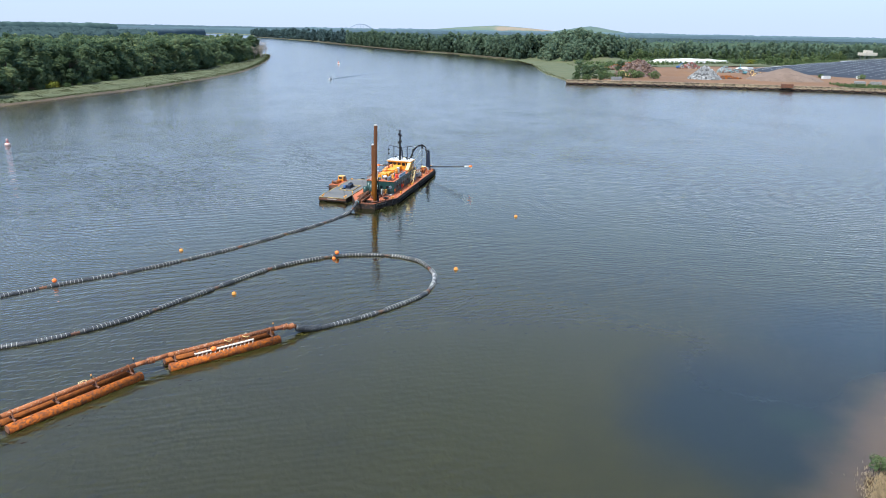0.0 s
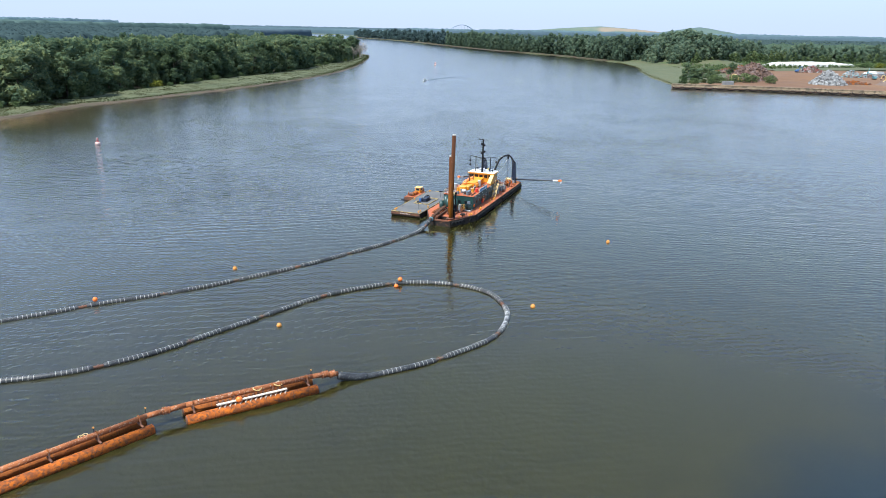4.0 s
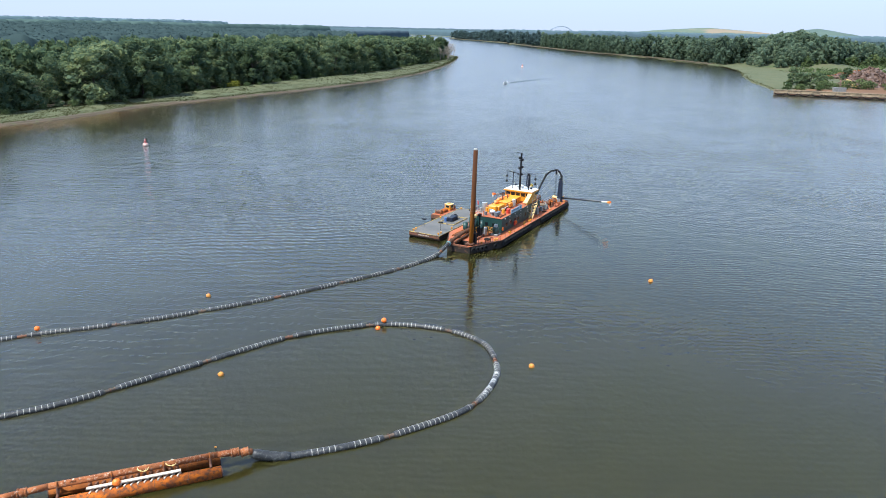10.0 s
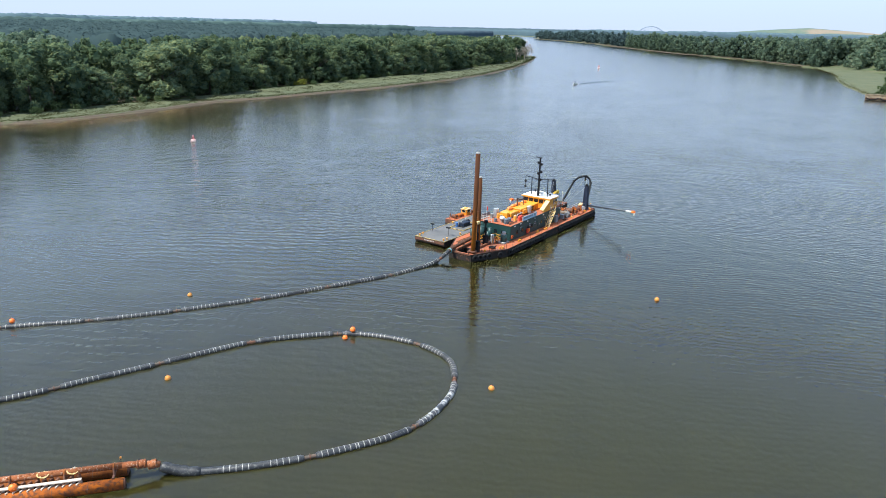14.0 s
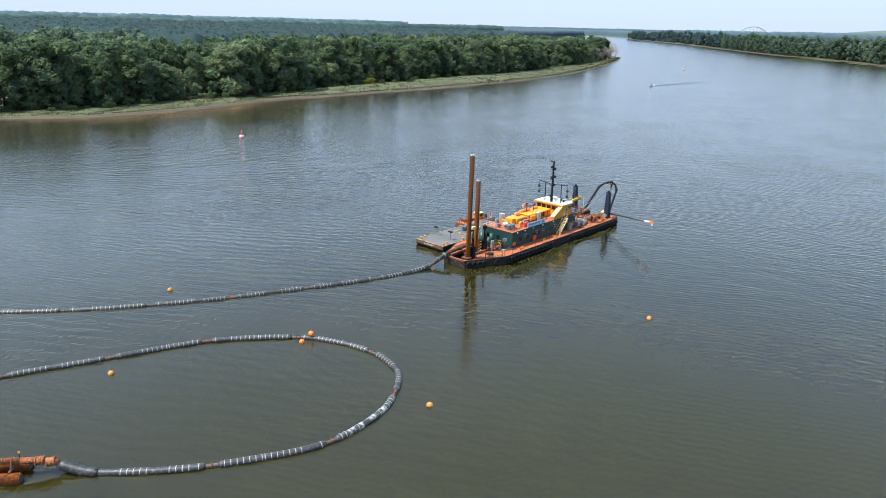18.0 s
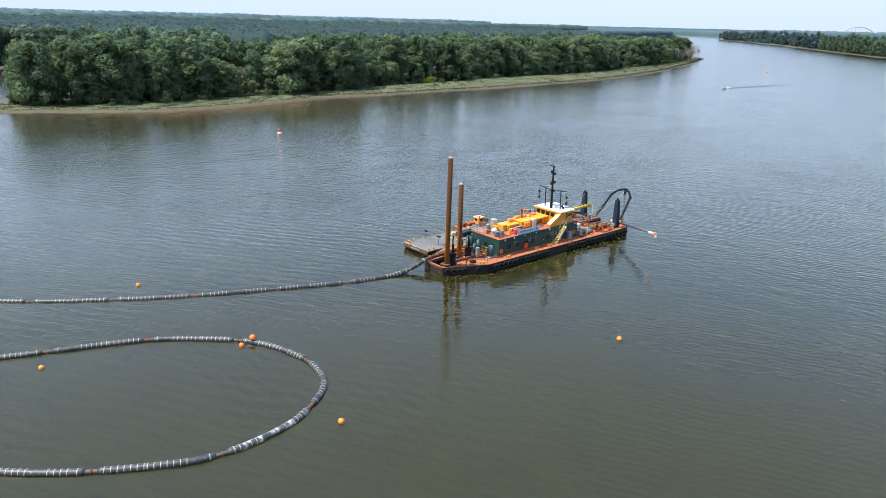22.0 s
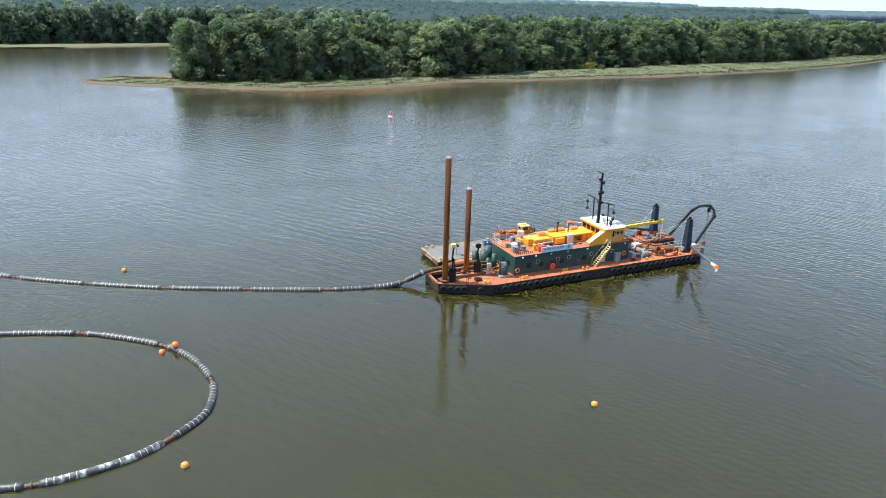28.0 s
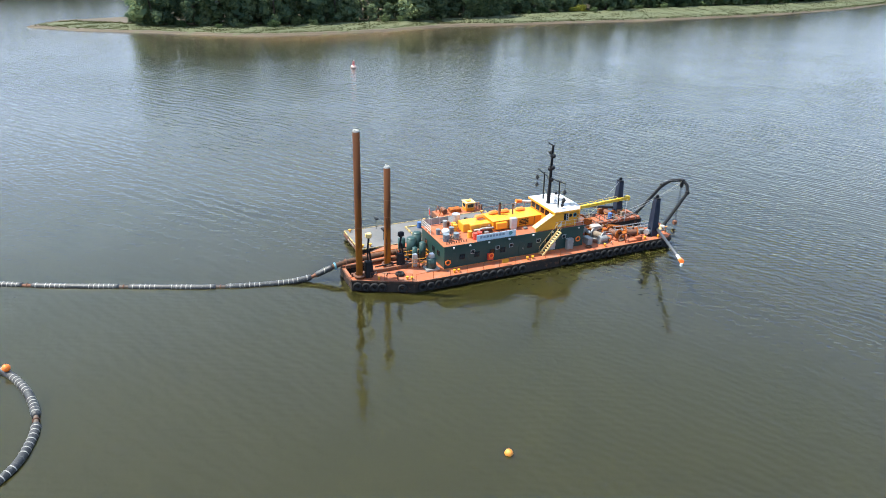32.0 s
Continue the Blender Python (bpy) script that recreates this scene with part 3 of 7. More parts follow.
strip("shore_strip", [(-318, 2943), (-157, 2509), (-51, 2160), (28, 1748), (88, 1505), (134, 1314), (181, 1229), (217, 1120), (243, 1000), (265, 899)],
      [(-300, 2943), (-139, 2509), (-33, 2160), (46, 1750), (106, 1510), (150, 1322), (196, 1238), (232, 1126), (258, 1004), (280, 899)],
      MUD, 1.5, "pale sandy strip along the far bank", "shore", step=20)
strip("yard", [(196, 412), (236, 404), (278, 392), (322, 377), (359, 362), (399, 347), (427, 334), (522, 289), (700, 194)],
      [(222, 452), (262, 470), (330, 640), (420, 700), (500, 720), (600, 720), (640, 700), (760, 640), (980, 520)], DIRT, 2.4,
      "reddish brown dirt scrap yard behind the quay", "yard")
strip("yard_grass", [(400, 676), (460, 702), (530, 732), (610, 762)], [(402, 712), (455, 748), (530, 786), (620, 806)], GRASS, 2.75, "strip of rough green grass in the yard", "grass")

# ---- the dredger: x runs from stern to bow, y to port, z = 0 at the waterline ----
DM = pose(0, 0, 0, 0, 0, 67.5)
dredger = thing("dredger", DM, "cutter suction dredger with red deck and dark green deckhouse", "dredger")
DK = 1.4
HULL_PLAN = [(0, 0), (7, -3.35), (46.3, -3.35), (47.2, -2.6), (47.2, 0.9), (38.5, 0.9), (38.5, 4.0), (47.2, 4.0), (47.2, 7.5), (46.3, 8.25), (7, 8.25), (0, 4.9),
             (0, 3.6), (3.2, 3.6), (3.2, 0.9), (0, 0.9)]
bm = prism(B(), HULL_PLAN, -1.2, DK - 0.05)
hull = part("hull", bm, HULL, dredger, "black hull streaked with rust")


def inset(pts, d):
    n, out = len(pts), []
    for i in range(n):
        a, b, c = (Vector(pts[j % n]) for j in (i - 1, i, i + 1))
        e, f = (b - a).normalized(), (c - b).normalized()
        na, nb = Vector((-e.y, e.x)), Vector((-f.y, f.x))
        k = (na + nb) / max(0.4, 1 + na.dot(nb))
        out.append(tuple(b + k * d))
    return out


part("deck", prism(B(), inset(HULL_PLAN, 0.12), DK - 0.05, DK), DECK, dredger, "worn red deck")
tr = part("transom", box(B(), 0.0, 0.32, 0.9, 3.6, -0.6, DK - 0.05), HULL, dredger, "dark transom closing the stern well")
part("transom_top", box(B(), 0.0, 0.32, 0.9, 3.6, DK - 0.05, DK + 0.02), DECK, tr)
part("stern_bar", box(B(), -0.1, 0.0, 0.2, 4.8, DK - 0.25, DK + 0.05), RUST_DARK, tr)
for y0 in (0.88, 3.5):
    part("well_coaming", box(B(), 0.32, 3.2, y0, y0 + 0.12, DK, DK + 0.16), RUST_DARK, tr)
# rubbing strake in rusty steel round the deck edge
n = len(HULL_PLAN)
STRAKE = surface("scuffed_black_strake", (0.03, 0.022, 0.018), (0.06, 0.035, 0.024), 0.6, 0.8, c3=(0.11, 0.045, 0.022), scale3=1.8, bump=0.2, spec=0.2)
for i in range(n):
    a, b = HULL_PLAN[i], HULL_PLAN[(i + 1) % n]
    if i in (12, 13, 14, 5, 4, 6):
        continue
    d = (Vector(b) - Vector(a)).normalized()
    o = Vector((d.y, -d.x)) * 0.07
    bm = slab(B(), [(a[0] + o.x, a[1] + o.y, DK + 0.03), (b[0] + o.x, b[1] + o.y, DK + 0.03), (b[0] - o.x, b[1] - o.y, DK + 0.03), (a[0] - o.x, a[1] - o.y, DK + 0.03)], 0.22)
    part("strake", bm, STRAKE, dredger)

# fender tyres on the side
tyre0 = part("fender_tyre", ring(B(), (0, 0, 0), (0, 1, 0), 0.4, 0.185, 18, 8), RUBBER, dredger, "black rubber fender tyre", True)
d1 = Vector((7, -3.35)).normalized()
first = True
spots = [(d1 * s, math.degrees(math.atan2(d1.y, d1.x))) for s in (0.75, 1.8, 2.8, 3.75, 6.2)]
spots += [(Vector((x, -3.35)), 0) for x in [7.9 + 1.08 * i for i in range(14)] + [28.3 + 1.08 * i for i in range(17)]]
for p, a in spots:
    nrm = Vector((math.sin(radians(a)), -math.cos(radians(a))))
    m = pose(p.x + nrm.x * 0.17, p.y + nrm.y * 0.17, 0.66 + random.uniform(-0.07, 0.05), random.uniform(-6, 6), 0, a)
    if first:
        tyre0.matrix_basis, first = m, False
    else:
        again(tyre0, m)
for p in [(47.35, -2.0, 0.66), (47.35, -0.8, 0.66)]:
    again(tyre0, pose(*p, 0, 0, 90))

# deckhouse
HX0, HX1, HY0, HY1, RZ = 11.8, 32.8, -1.2, 6.1, 4.35
house = part("deckhouse", box(B(), HX0, HX1, HY0, HY1, DK, RZ, 0.04), GREEN, dredger, "dark green steel deckhouse")
part("house_roof", box(B(), HX0 - 0.08, 28.1, HY0 - 0.08, HY1 + 0.08, RZ, RZ + 0.1, 0.02), DECK, house, "red painted roof deck")
part("house_roof", box(B(), 28.1, HX1 + 0.08, HY0 - 0.08, HY1 + 0.08, RZ, RZ + 0.1, 0.02), DECK, house, "red painted roof deck")
part("roof_coaming", box(B(), HX0 - 0.12, HX1 + 0.12, HY0 - 0.14, HY0 - 0.08, RZ - 0.12, RZ + 0.14), GREEN, house)


def window(x, y, z, w, h, axis, parent, frame_mat, sign=-1):
    """A framed pane standing proud of a wall whose normal runs along y (axis 'y') or x."""
    bm, bp = B(), B()
    t = 0.05
    for x0, x1, z0, z1 in ((-w / 2 - t, w / 2 + t, h / 2, h / 2 + t), (-w / 2 - t, w / 2 + t, -h / 2 - t, -h / 2), (-w / 2 - t, -w / 2, -h / 2, h / 2), (w / 2, w / 2 + t, -h / 2, h / 2)):
        if axis == "y":
            box(bm, x + x0, x + x1, y + sign * 0.05, y, z + z0, z + z1)
        else:
            box(bm, x + sign * 0.05, x, y + x0, y + x1, z + z0, z + z1)
    if axis == "y":
        box(bp, x - w / 2, x + w / 2, y + sign * 0.02, y, z - h / 2, z + h / 2)
    else:
        box(bp, x + sign * 0.02, x, y - w / 2, y + w / 2, z - h / 2, z + h / 2)
    wd = part("window", bm, frame_mat, parent)
    part("pane", bp, GLASS, wd)
    return wd


for x in (14.3, 16.4, 18.6, 20.2, 24.3, 27.0):
    window(x, HY0, 2.75, 0.62, 0.6, "y", house, BLACK)
for x in (15.8, 19.4, 21.4, 25.6, 29.6):
    window(x, HY0, 3.2, 0.5, 0.42, "y", house, SILVER)
for x, zz in ((13.0, 4.2), (15.3, 4.22), (18.0, 4.22), (21.0, 4.22), (24.6, 4.22), (27.6, 4.22), (31.8, 4.22)):
    part("flood_light", box(B(), x - 0.13, x + 0.13, HY0 - 0.28, HY0 - 0.12, zz - 0.1, zz + 0.1, 0.03), WHITE, house, "small white floodlight")
for y in (0.6, 2.2, 4.6):
    window(HX0, y, 2.9, 0.55, 0.6, "x", house, BLACK)
door = part("door", box(B(), 27.45, 28.35, HY0 - 0.06, HY0, DK + 0.12, DK + 2.1, 0.02), SILVER, house, "pale grey double door")
part("door_handle", box(B(), 28.2, 28.28, HY0 - 0.12, HY0 - 0.06, DK + 1.0, DK + 1.15), BLACK, door)
door = part("door", box(B(), 22.6, 23.4, HY0 - 0.05, HY0, DK + 0.12, DK + 2.05, 0.02), GREEN, house, "dark green steel door")
part("door_handle", box(B(), 23.2, 23.28, HY0 - 0.11, HY0 - 0.05, DK + 1.0, DK + 1.15), SILVER, door)
part("locker", box(B(), 29.9, 30.9, HY0 - 0.6, HY0 - 0.02, DK, DK + 1.5, 0.04), GREY, dredger, "grey steel deck locker")
part("hose_box", box(B(), 17.9, 18.7, HY0 - 0.35, HY0 - 0.01, DK + 0.3, DK + 1.2, 0.04), RED, dredger, "red fire hose box")
for x, y, z, ax in ((HX0 + 0.5, HY0 - 0.08, 2.25, (0, 1, 0)), (18.3, HY0 - 0.42, 2.35, (0, 1, 0)), (31.9, HY0 - 0.08, 2.5, (0, 1, 0))):
    part("life_ring", ring(B(), (x, y, z), ax, 0.32, 0.085, 16, 6), ORANGE, dredger, "orange life ring", True)
part("hazard_board", box(B(), 19.3, 20.2, -2.9, -2.86, DK + 0.25, DK + 0.85), YELLOW, dredger, "yellow framed deck board")

PALEBLUE = surface("pale_blue_paint", (0.36, 0.5, 0.6), (0.42, 0.54, 0.62), 1.0, 0.5, bump=0.03)
SLATE = surface("slate_blue_paint", (0.14, 0.2, 0.26), (0.18, 0.24, 0.3), 1.0, 0.5, bump=0.03)
# name board on the roof edge
BOARD = surface("weathered_board", (0.42, 0.5, 0.56), (0.48, 0.55, 0.6), 1.0, 0.5, c3=(0.32, 0.38, 0.42), scale3=4, bump=0.03)
board = part("name_board", box(B(), 16.3, 22.0, HY0 - 0.02, HY0 + 0.06, RZ + 0.12, RZ + 1.0, 0.02), BOARD, dredger, "pale blue-grey name board")
part("board_band", box(B(), 16.35, 21.95, HY0 - 0.03, HY0 - 0.02, RZ + 0.15, RZ + 0.5), PALEBLUE, board, "pale blue lower half")
for i in range(8):
    part("board_bar", box(B(), 16.75 + i * 0.46, 17.08 + i * 0.46, HY0 - 0.04, HY0 - 0.02, RZ + 0.5, RZ + 0.8), SLATE, board)
part("board_disc", rod(B(), (21.2, HY0 - 0.035, RZ + 0.64), (21.2, HY0 - 0.02, RZ + 0.64), 0.28, n=16), TEAL, board)

# roof rail and stern screens
for a, b in (((HX0, 6.0), (HX0, 3.2)), ((HX0, 6.0), (15.6, 6.0))):
    d = Vector(b) - Vector(a)
    if a[1] != b[1]:
        for zz in (0.4, 0.72, 1.05):
            part("rail_board", slab(B(), [(*a, RZ + zz), (*b, RZ + zz), (*b, RZ + zz + 0.09), (*a, RZ + zz + 0.09)], 0.05), STRAP, dredger, "pale rail board")
    else:
        part("windscreen", slab(B(), [(*a, RZ + 0.35), (*b, RZ + 0.35), (*b, RZ + 1.1), (*a, RZ + 1.1)], 0.05), GREY, dredger, "pale railing screen")
    for k in range(4):
        p = Vector(a) + d * k / 3
        part("rail_post", rod(B(), (p.x, p.y, RZ), (p.x, p.y, RZ + 1.15), 0.03, n=6), WHITE, dredger)


def railing(pts, h, mat, gap=1.6, rails=2, r=0.025, z0=DK):
    for (ax, ay), (bx, by) in zip(pts, pts[1:]):
        L = math.hypot(bx - ax, by - ay)
        k = max(1, round(L / gap))
        for i in range(k + 1):
            x, y = ax + (bx - ax) * i / k, ay + (by - ay) * i / k
            part("rail_post", rod(B(), (x, y, z0), (x, y, z0 + h), r * 1.2, n=6), mat, dredger)
        for j in range(rails):
            z = z0 + h * (j + 1) / rails
            part("rail", rod(B(), (ax, ay, z), (bx, by, z), r, n=6), mat, dredger)


railing([(2.2, -0.75), (6.8, -2.95)], 1.0, RUST_DARK, 1.6, 1)
railing([(7.2, -3.1), (28.0, -3.1)], 0.95, RUST, 2.3, 1)
railing([(8.2, 0.6), (11.2, 0.6), (11.2, 3.2)], 1.1, YELLOW, 1.0, 2, 0.035)
railing([(7.4, 3.3), (10.6, 3.3)], 1.1, YELLOW, 1.0, 2, 0.035)
railing([(28.2, -1.1), (32.7, -1.1), (32.7, 2.5)], 0.95, SILVER, 1.3, 2, 0.022, RZ + 0.1)
railing([(33.2, 5.4), (44.0, 7.6)], 1.0, GREY, 1.8, 2)
railing([(38.3, 0.7), (45.8, 0.7)], 0.95, SILVER, 1.5, 2)

# yellow stairs up the side of the house
stairs = part("stairs", slab(B(), [(25.6, -2.3, DK), (28.3, -2.3, RZ + 0.1), (28.3, -2.24, RZ + 0.1), (25.6, -2.24, DK)], 0.24), CREAM, dredger, "pale yellow steel stairs")
part("stringer", slab(B(), [(25.6, -1.5, DK), (28.3, -1.5, RZ + 0.1), (28.3, -1.44, RZ + 0.1), (25.6, -1.44, DK)], 0.24), CREAM, stairs)
for i in range(11):
    f = (i + 0.5) / 11
    x, z = 25.6 + 2.7 * f, DK + (RZ + 0.1 - DK) * f
    part("tread", box(B(), x - 0.02, x + 0.24, -2.24, -1.5, z - 0.03, z + 0.01), CREAM, stairs)
for y in (-2.27, -1.47):
    part("handrail", rod(B(), (25.6, y, DK + 0.95), (28.3, y, RZ + 1.05), 0.03, n=6), CREAM, stairs)
    for f in (0.02, 0.33, 0.66, 0.98):
        x, z = 25.6 + 2.7 * f, DK + (RZ + 0.1 - DK) * f
        part("baluster", rod(B(), (x, y, z), (x, y, z + 0.95), 0.025, n=6), CREAM, stairs)

# wheelhouse
WX0, WX1, WY0, WY1, WZ = 28.2, 32.4, -0.75, 5.5, 6.75
wheel = part("wheelhouse", prism(B(), [(WX0, WY0), (WX1 - 0.7, WY0), (WX1, WY0 + 0.9), (WX1, WY1 - 0.9), (WX1 - 0.7, WY1), (WX0, WY1)], RZ + 0.1, WZ), YELLOW, dredger, "amber yellow wheelhouse with dark windows")
part("wheelhouse_roof", prism(B(), [(WX0 - 0.25, WY0 - 0.25), (WX1 - 0.6, WY0 - 0.25), (WX1 + 0.25, WY0 + 0.8), (WX1 + 0.25, WY1 - 0.8), (WX1 - 0.6, WY1 + 0.25), (WX0 - 0.25, WY1 + 0.25)], WZ, WZ + 0.08), WHITE, wheel, "white wheelhouse roof")
part("roof_edge", prism(B(), [(WX0 - 0.32, WY0 - 0.32), (WX1 - 0.6, WY0 - 0.32), (WX1 + 0.32, WY0 + 0.8), (WX1 + 0.32, WY1 - 0.8), (WX1 - 0.6, WY1 + 0.32), (WX0 - 0.32, WY1 + 0.32)], WZ - 0.22, WZ - 0.01), YELLOW, wheel)
for i in range(5):
    window(WX0, WY0 + 0.75 + i * 1.2, WZ - 0.85, 0.95, 0.8, "x", wheel, YELLOW)
window(WX0 + 1.7, WY0, WZ - 0.9, 0.7, 1.0, "y", wheel, YELLOW)
for x in (0, 0.3):
    part("window_ladder", rod(B(), (WX0 + 1.75 + x, WY0 - 0.12, RZ + 0.9), (WX0 + 1.75 + x, WY0 - 0.12, WZ - 0.3), 0.03, n=6), WHITE, wheel)
for zz in (0.0, 0.3, 0.6, 0.9):
    part("ladder_rung", rod(B(), (WX0 + 1.75, WY0 - 0.12, RZ + 1.0 + zz), (WX0 + 2.05, WY0 - 0.12, RZ + 1.0 + zz), 0.025, n=6), WHITE, wheel)
for x, r, mt in ((2.45, 0.2, BLACK), (3.15, 0.28, TEAL)):
    port = part("porthole", ring(B(), (WX0 + x, WY0 - 0.03, WZ - 0.8), (0, 1, 0), r, 0.05, 16, 5), mt, wheel)
    part("pane", rod(B(), (WX0 + x, WY0 - 0.03, WZ - 0.8), (WX0 + x, WY0, WZ - 0.8), r, n=16), GLASS, port)
for i in range(3):
    window(WX1, WY0 + 1.7 + i * 1.4, WZ - 0.85, 1.1, 0.8, "x", wheel, YELLOW, 1)
part("wheelhouse_door", box(B(), WX0 + 0.5, WX0 + 1.15, WY0 - 0.05, WY0, RZ + 0.15, WZ - 0.35, 0.02), WHITE, wheel, "white wheelhouse door with a pane")
# sloping side wing of the wheelhouse
part("side_wing", slab(B(), [(25.1, -0.95, RZ + 0.12), (25.1, -0.95, RZ + 0.6), (27.7, -0.95, WZ - 0.3), (29.4, -0.95, WZ - 0.3), (29.4, -0.95, WZ - 1.15), (28.1, -0.95, RZ + 0.12)], 0.12), YELLOW, wheel, "sloping yellow side wing")
part("wing_top", slab(B(), [(25.05, -1.1, RZ + 0.6), (27.7, -1.1, WZ - 0.26), (27.7, -0.2, WZ - 0.26), (25.05, -0.2, RZ + 0.6)], 0.12), CREAM, wheel, "pale yellow slanted plate")
part("wing_top", slab(B(), [(27.7, -1.1, WZ - 0.26), (29.4, -1.1, WZ - 0.26), (29.4, -0.8, WZ - 0.26), (27.7, -0.8, WZ - 0.26)], 0.1), YELLOW, wheel)

# masts on the wheelhouse roof
mast = part("mast", tube(B(), [(29.0, 2.4, WZ + 0.08), (29.0, 2.4, 11), (28.97, 2.4, 15.0)], 0.2, 8, radii=[0.28, 0.2, 0.15]), BLACK, dredger, "black signal mast")
for z, L in ((15.0, 0.8), (11.9, 0.45), (13.4, 0.4), (10.2, 0.5)):
    part("crossarm", rod(B(), (29.0, 2.4 - L * 0.4, z), (29.0, 2.4 + L * 1.4, z), 0.08, n=6), BLACK, mast)
for y, z in ((2.05, 13.6), (2.0, 12.0), (2.75, 13.9), (2.7, 11.6), (2.1, 10.3)):
    part("signal_ball", ball(B(), (29.0, y, z), 0.3, 10, 7), BLACK, mast, smooth=True)
part("ladder_rail", rod(B(), (28.7, 2.1, 8.5), (28.7, 2.1, 15.0), 0.05, n=6), BLACK, mast)
for y0, y1, yo in ((4.2, 4.35, 5.6), (0.4, 0.3, -1.2)):
    arm = part("side_mast", rod(B(), (29.3, y0, WZ + 0.08), (29.2, y0, 10.7), 0.1, n=6), BLACK, dredger, "thin black signal mast")
    part("yard_arm", rod(B(), (29.2, 2.5, 10.3), (29.0, yo, 10.75), 0.075, n=6), BLACK, arm)
    part("stay", rod(B(), (29.0, yo, 10.75), (29.0, yo, 8.3), 0.03, n=5), BLACK, arm)
    for z in (9.6, 8.5):
        bm = B()
        rod(bm, (29.0, yo, z - 0.36), (29.0, yo, z), 0.03, 0.33, 8)
        rod(bm, (29.0, yo, z), (29.0, yo, z + 0.36), 0.33, 0.03, 8)
        part("day_shape", bm, BLACK, arm, "black hanging day shape")
for x, y in ((29.6, -0.1), (30.4, 0.9), (31.5, 4.4)):
    part("lamp_globe", ball(B(), (x, y, WZ + 0.55), 0.24, 10, 8), BLACK, wheel, smooth=True)
    part("lamp_stem", rod(B(), (x, y, WZ + 0.08), (x, y, WZ + 0.35), 0.04, n=6), BLACK, wheel)
part("radar_dome", ball(B(), (29.9, 2.0, WZ + 0.4), 0.3, 12, 8, 0.7), WHITE, wheel, smooth=True)
part("roof_unit", box(B(), 30.8, 31.8, 2.6, 3.8, WZ + 0.08, WZ + 0.55, 0.05), WHITE, wheel)
part("roof_unit", box(B(), 31.6, 32.2, 0.6, 1.2, WZ + 0.08, WZ + 0.35, 0.04), WHITE, wheel)

# engine trunk and gear on the roof deck
trunk = part("engine_trunk", prism(B(), [(20.0, 1.4), (27.4, 1.4), (27.4, 4.4), (20.0, 4.4)], RZ + 0.1, 5.7), AMBER, dredger, "long amber engine casing")
part("trunk_top", box(B(), 19.9, 27.5, 1.3, 4.5, 5.7, 5.76, 0.02), YELLOW, trunk)
part("engine_box", box(B(), 16.9, 19.9, 1.8, 4.2, RZ + 0.1, 5.5, 0.08), YELLOW, dredger, "yellow engine box")
part("engine_box", box(B(), 16.0, 16.9, 2.2, 3.9, RZ + 0.1, 5.6, 0.06), YELLOW, dredger, "yellow engine box")
part("control_panel", box(B(), 22.4, 23.3, 0.75, 1.35, RZ + 0.1, 6.0, 0.04), SILVER, dredger, "silver control cabinet")
part("side_cowl", box(B(), 20.3, 21.9, 0.9, 1.38, RZ + 0.35, 5.6, 0.06), AMBER, trunk, "amber side cowl")
part("side_grating", box(B(), 17.2, 19.8, 1.1, 1.75, RZ + 0.1, 4.95, 0.04), RUST_DARK, dredger, "brown pipework beside the engines")
for i in range(5):
    part("trunk_seam", box(B(), 20.9 + i * 1.35, 20.96 + i * 1.35, 1.37, 1.4, RZ + 0.2, 5.68), RUST_DARK, trunk)
    part("trunk_seam", box(B(), 20.9 + i * 1.35, 20.96 + i * 1.35, 1.4, 4.4, 5.76, 5.78), AMBER, trunk)
for i in range(4):
    part("side_louvre", box(B(), 24.0, 25.4, 1.34, 1.4, RZ + 0.4 + i * 0.2, RZ + 0.5 + i * 0.2), BLACK, trunk)
for k, (y, z) in enumerate(((1.0, 4.95), (0.85, 5.2), (1.15, 5.35))):
    part("trunk_pipe", tube(B(), glide([(17.3 + k * 0.3, y, 4.5), (17.5 + k * 0.3, y, z), (18.8, y - 0.05, z + 0.05), (19.9 - k * 0.2, y, z), (20.0 - k * 0.2, y + 0.3, z - 0.1)], 0.25), 0.08, 7), (RUST_DARK, STRAP, RUST)[k], dredger, "bent service pipe", True)
    part("pipe_valve", ring(B(), (18.2 + k * 0.5, y - 0.15, z + 0.15), (0, 1, 0.3), 0.14, 0.03, 10, 5), (RED, WHITE, GREY)[k], dredger)
part("trunk_pipe", tube(B(), glide([(17.2, 1.4, 4.9), (18.6, 1.2, 5.0), (20.2, 1.1, 4.9)], 0.4), 0.1, 8), STRAP, dredger, "pale lagged pipe", True)
for x in (20.1, 21.7, 23.3, 24.9, 26.5):
    part("rail_post", rod(B(), (x, 4.45, 5.7), (x, 4.45, 6.6), 0.03, n=6), RUST_DARK, dredger)
part("rail", rod(B(), (20.1, 4.45, 6.6), (26.5, 4.45, 6.6), 0.03, n=6), RUST_DARK, dredger)
for x, y, h, r in ((22.0, 3.4, 7.3, 0.17), (23.8, 3.0, 7.0, 0.1)):
    st = part("exhaust_stack", rod(B(), (x, y, 5.6), (x, y, h), r, n=10), RUST_DARK, dredger, "rusty exhaust stack")
    part("stack_cap", rod(B(), (x, y, h), (x, y, h + 0.12), r * 1.4, n=10), BLACK, st)
for x, y, z in ((21.3, 3.9, 5.95), (23.0, 3.9, 5.95), (25.4, 3.8, 5.95), (19.0, 3.4, 5.9)):
    part("raft_canister", box(B(), x - 0.7, x + 0.7, y - 0.38, y + 0.38, 5.7, z + 0.22, 0.2), ORANGE, dredger, "orange life raft canister")
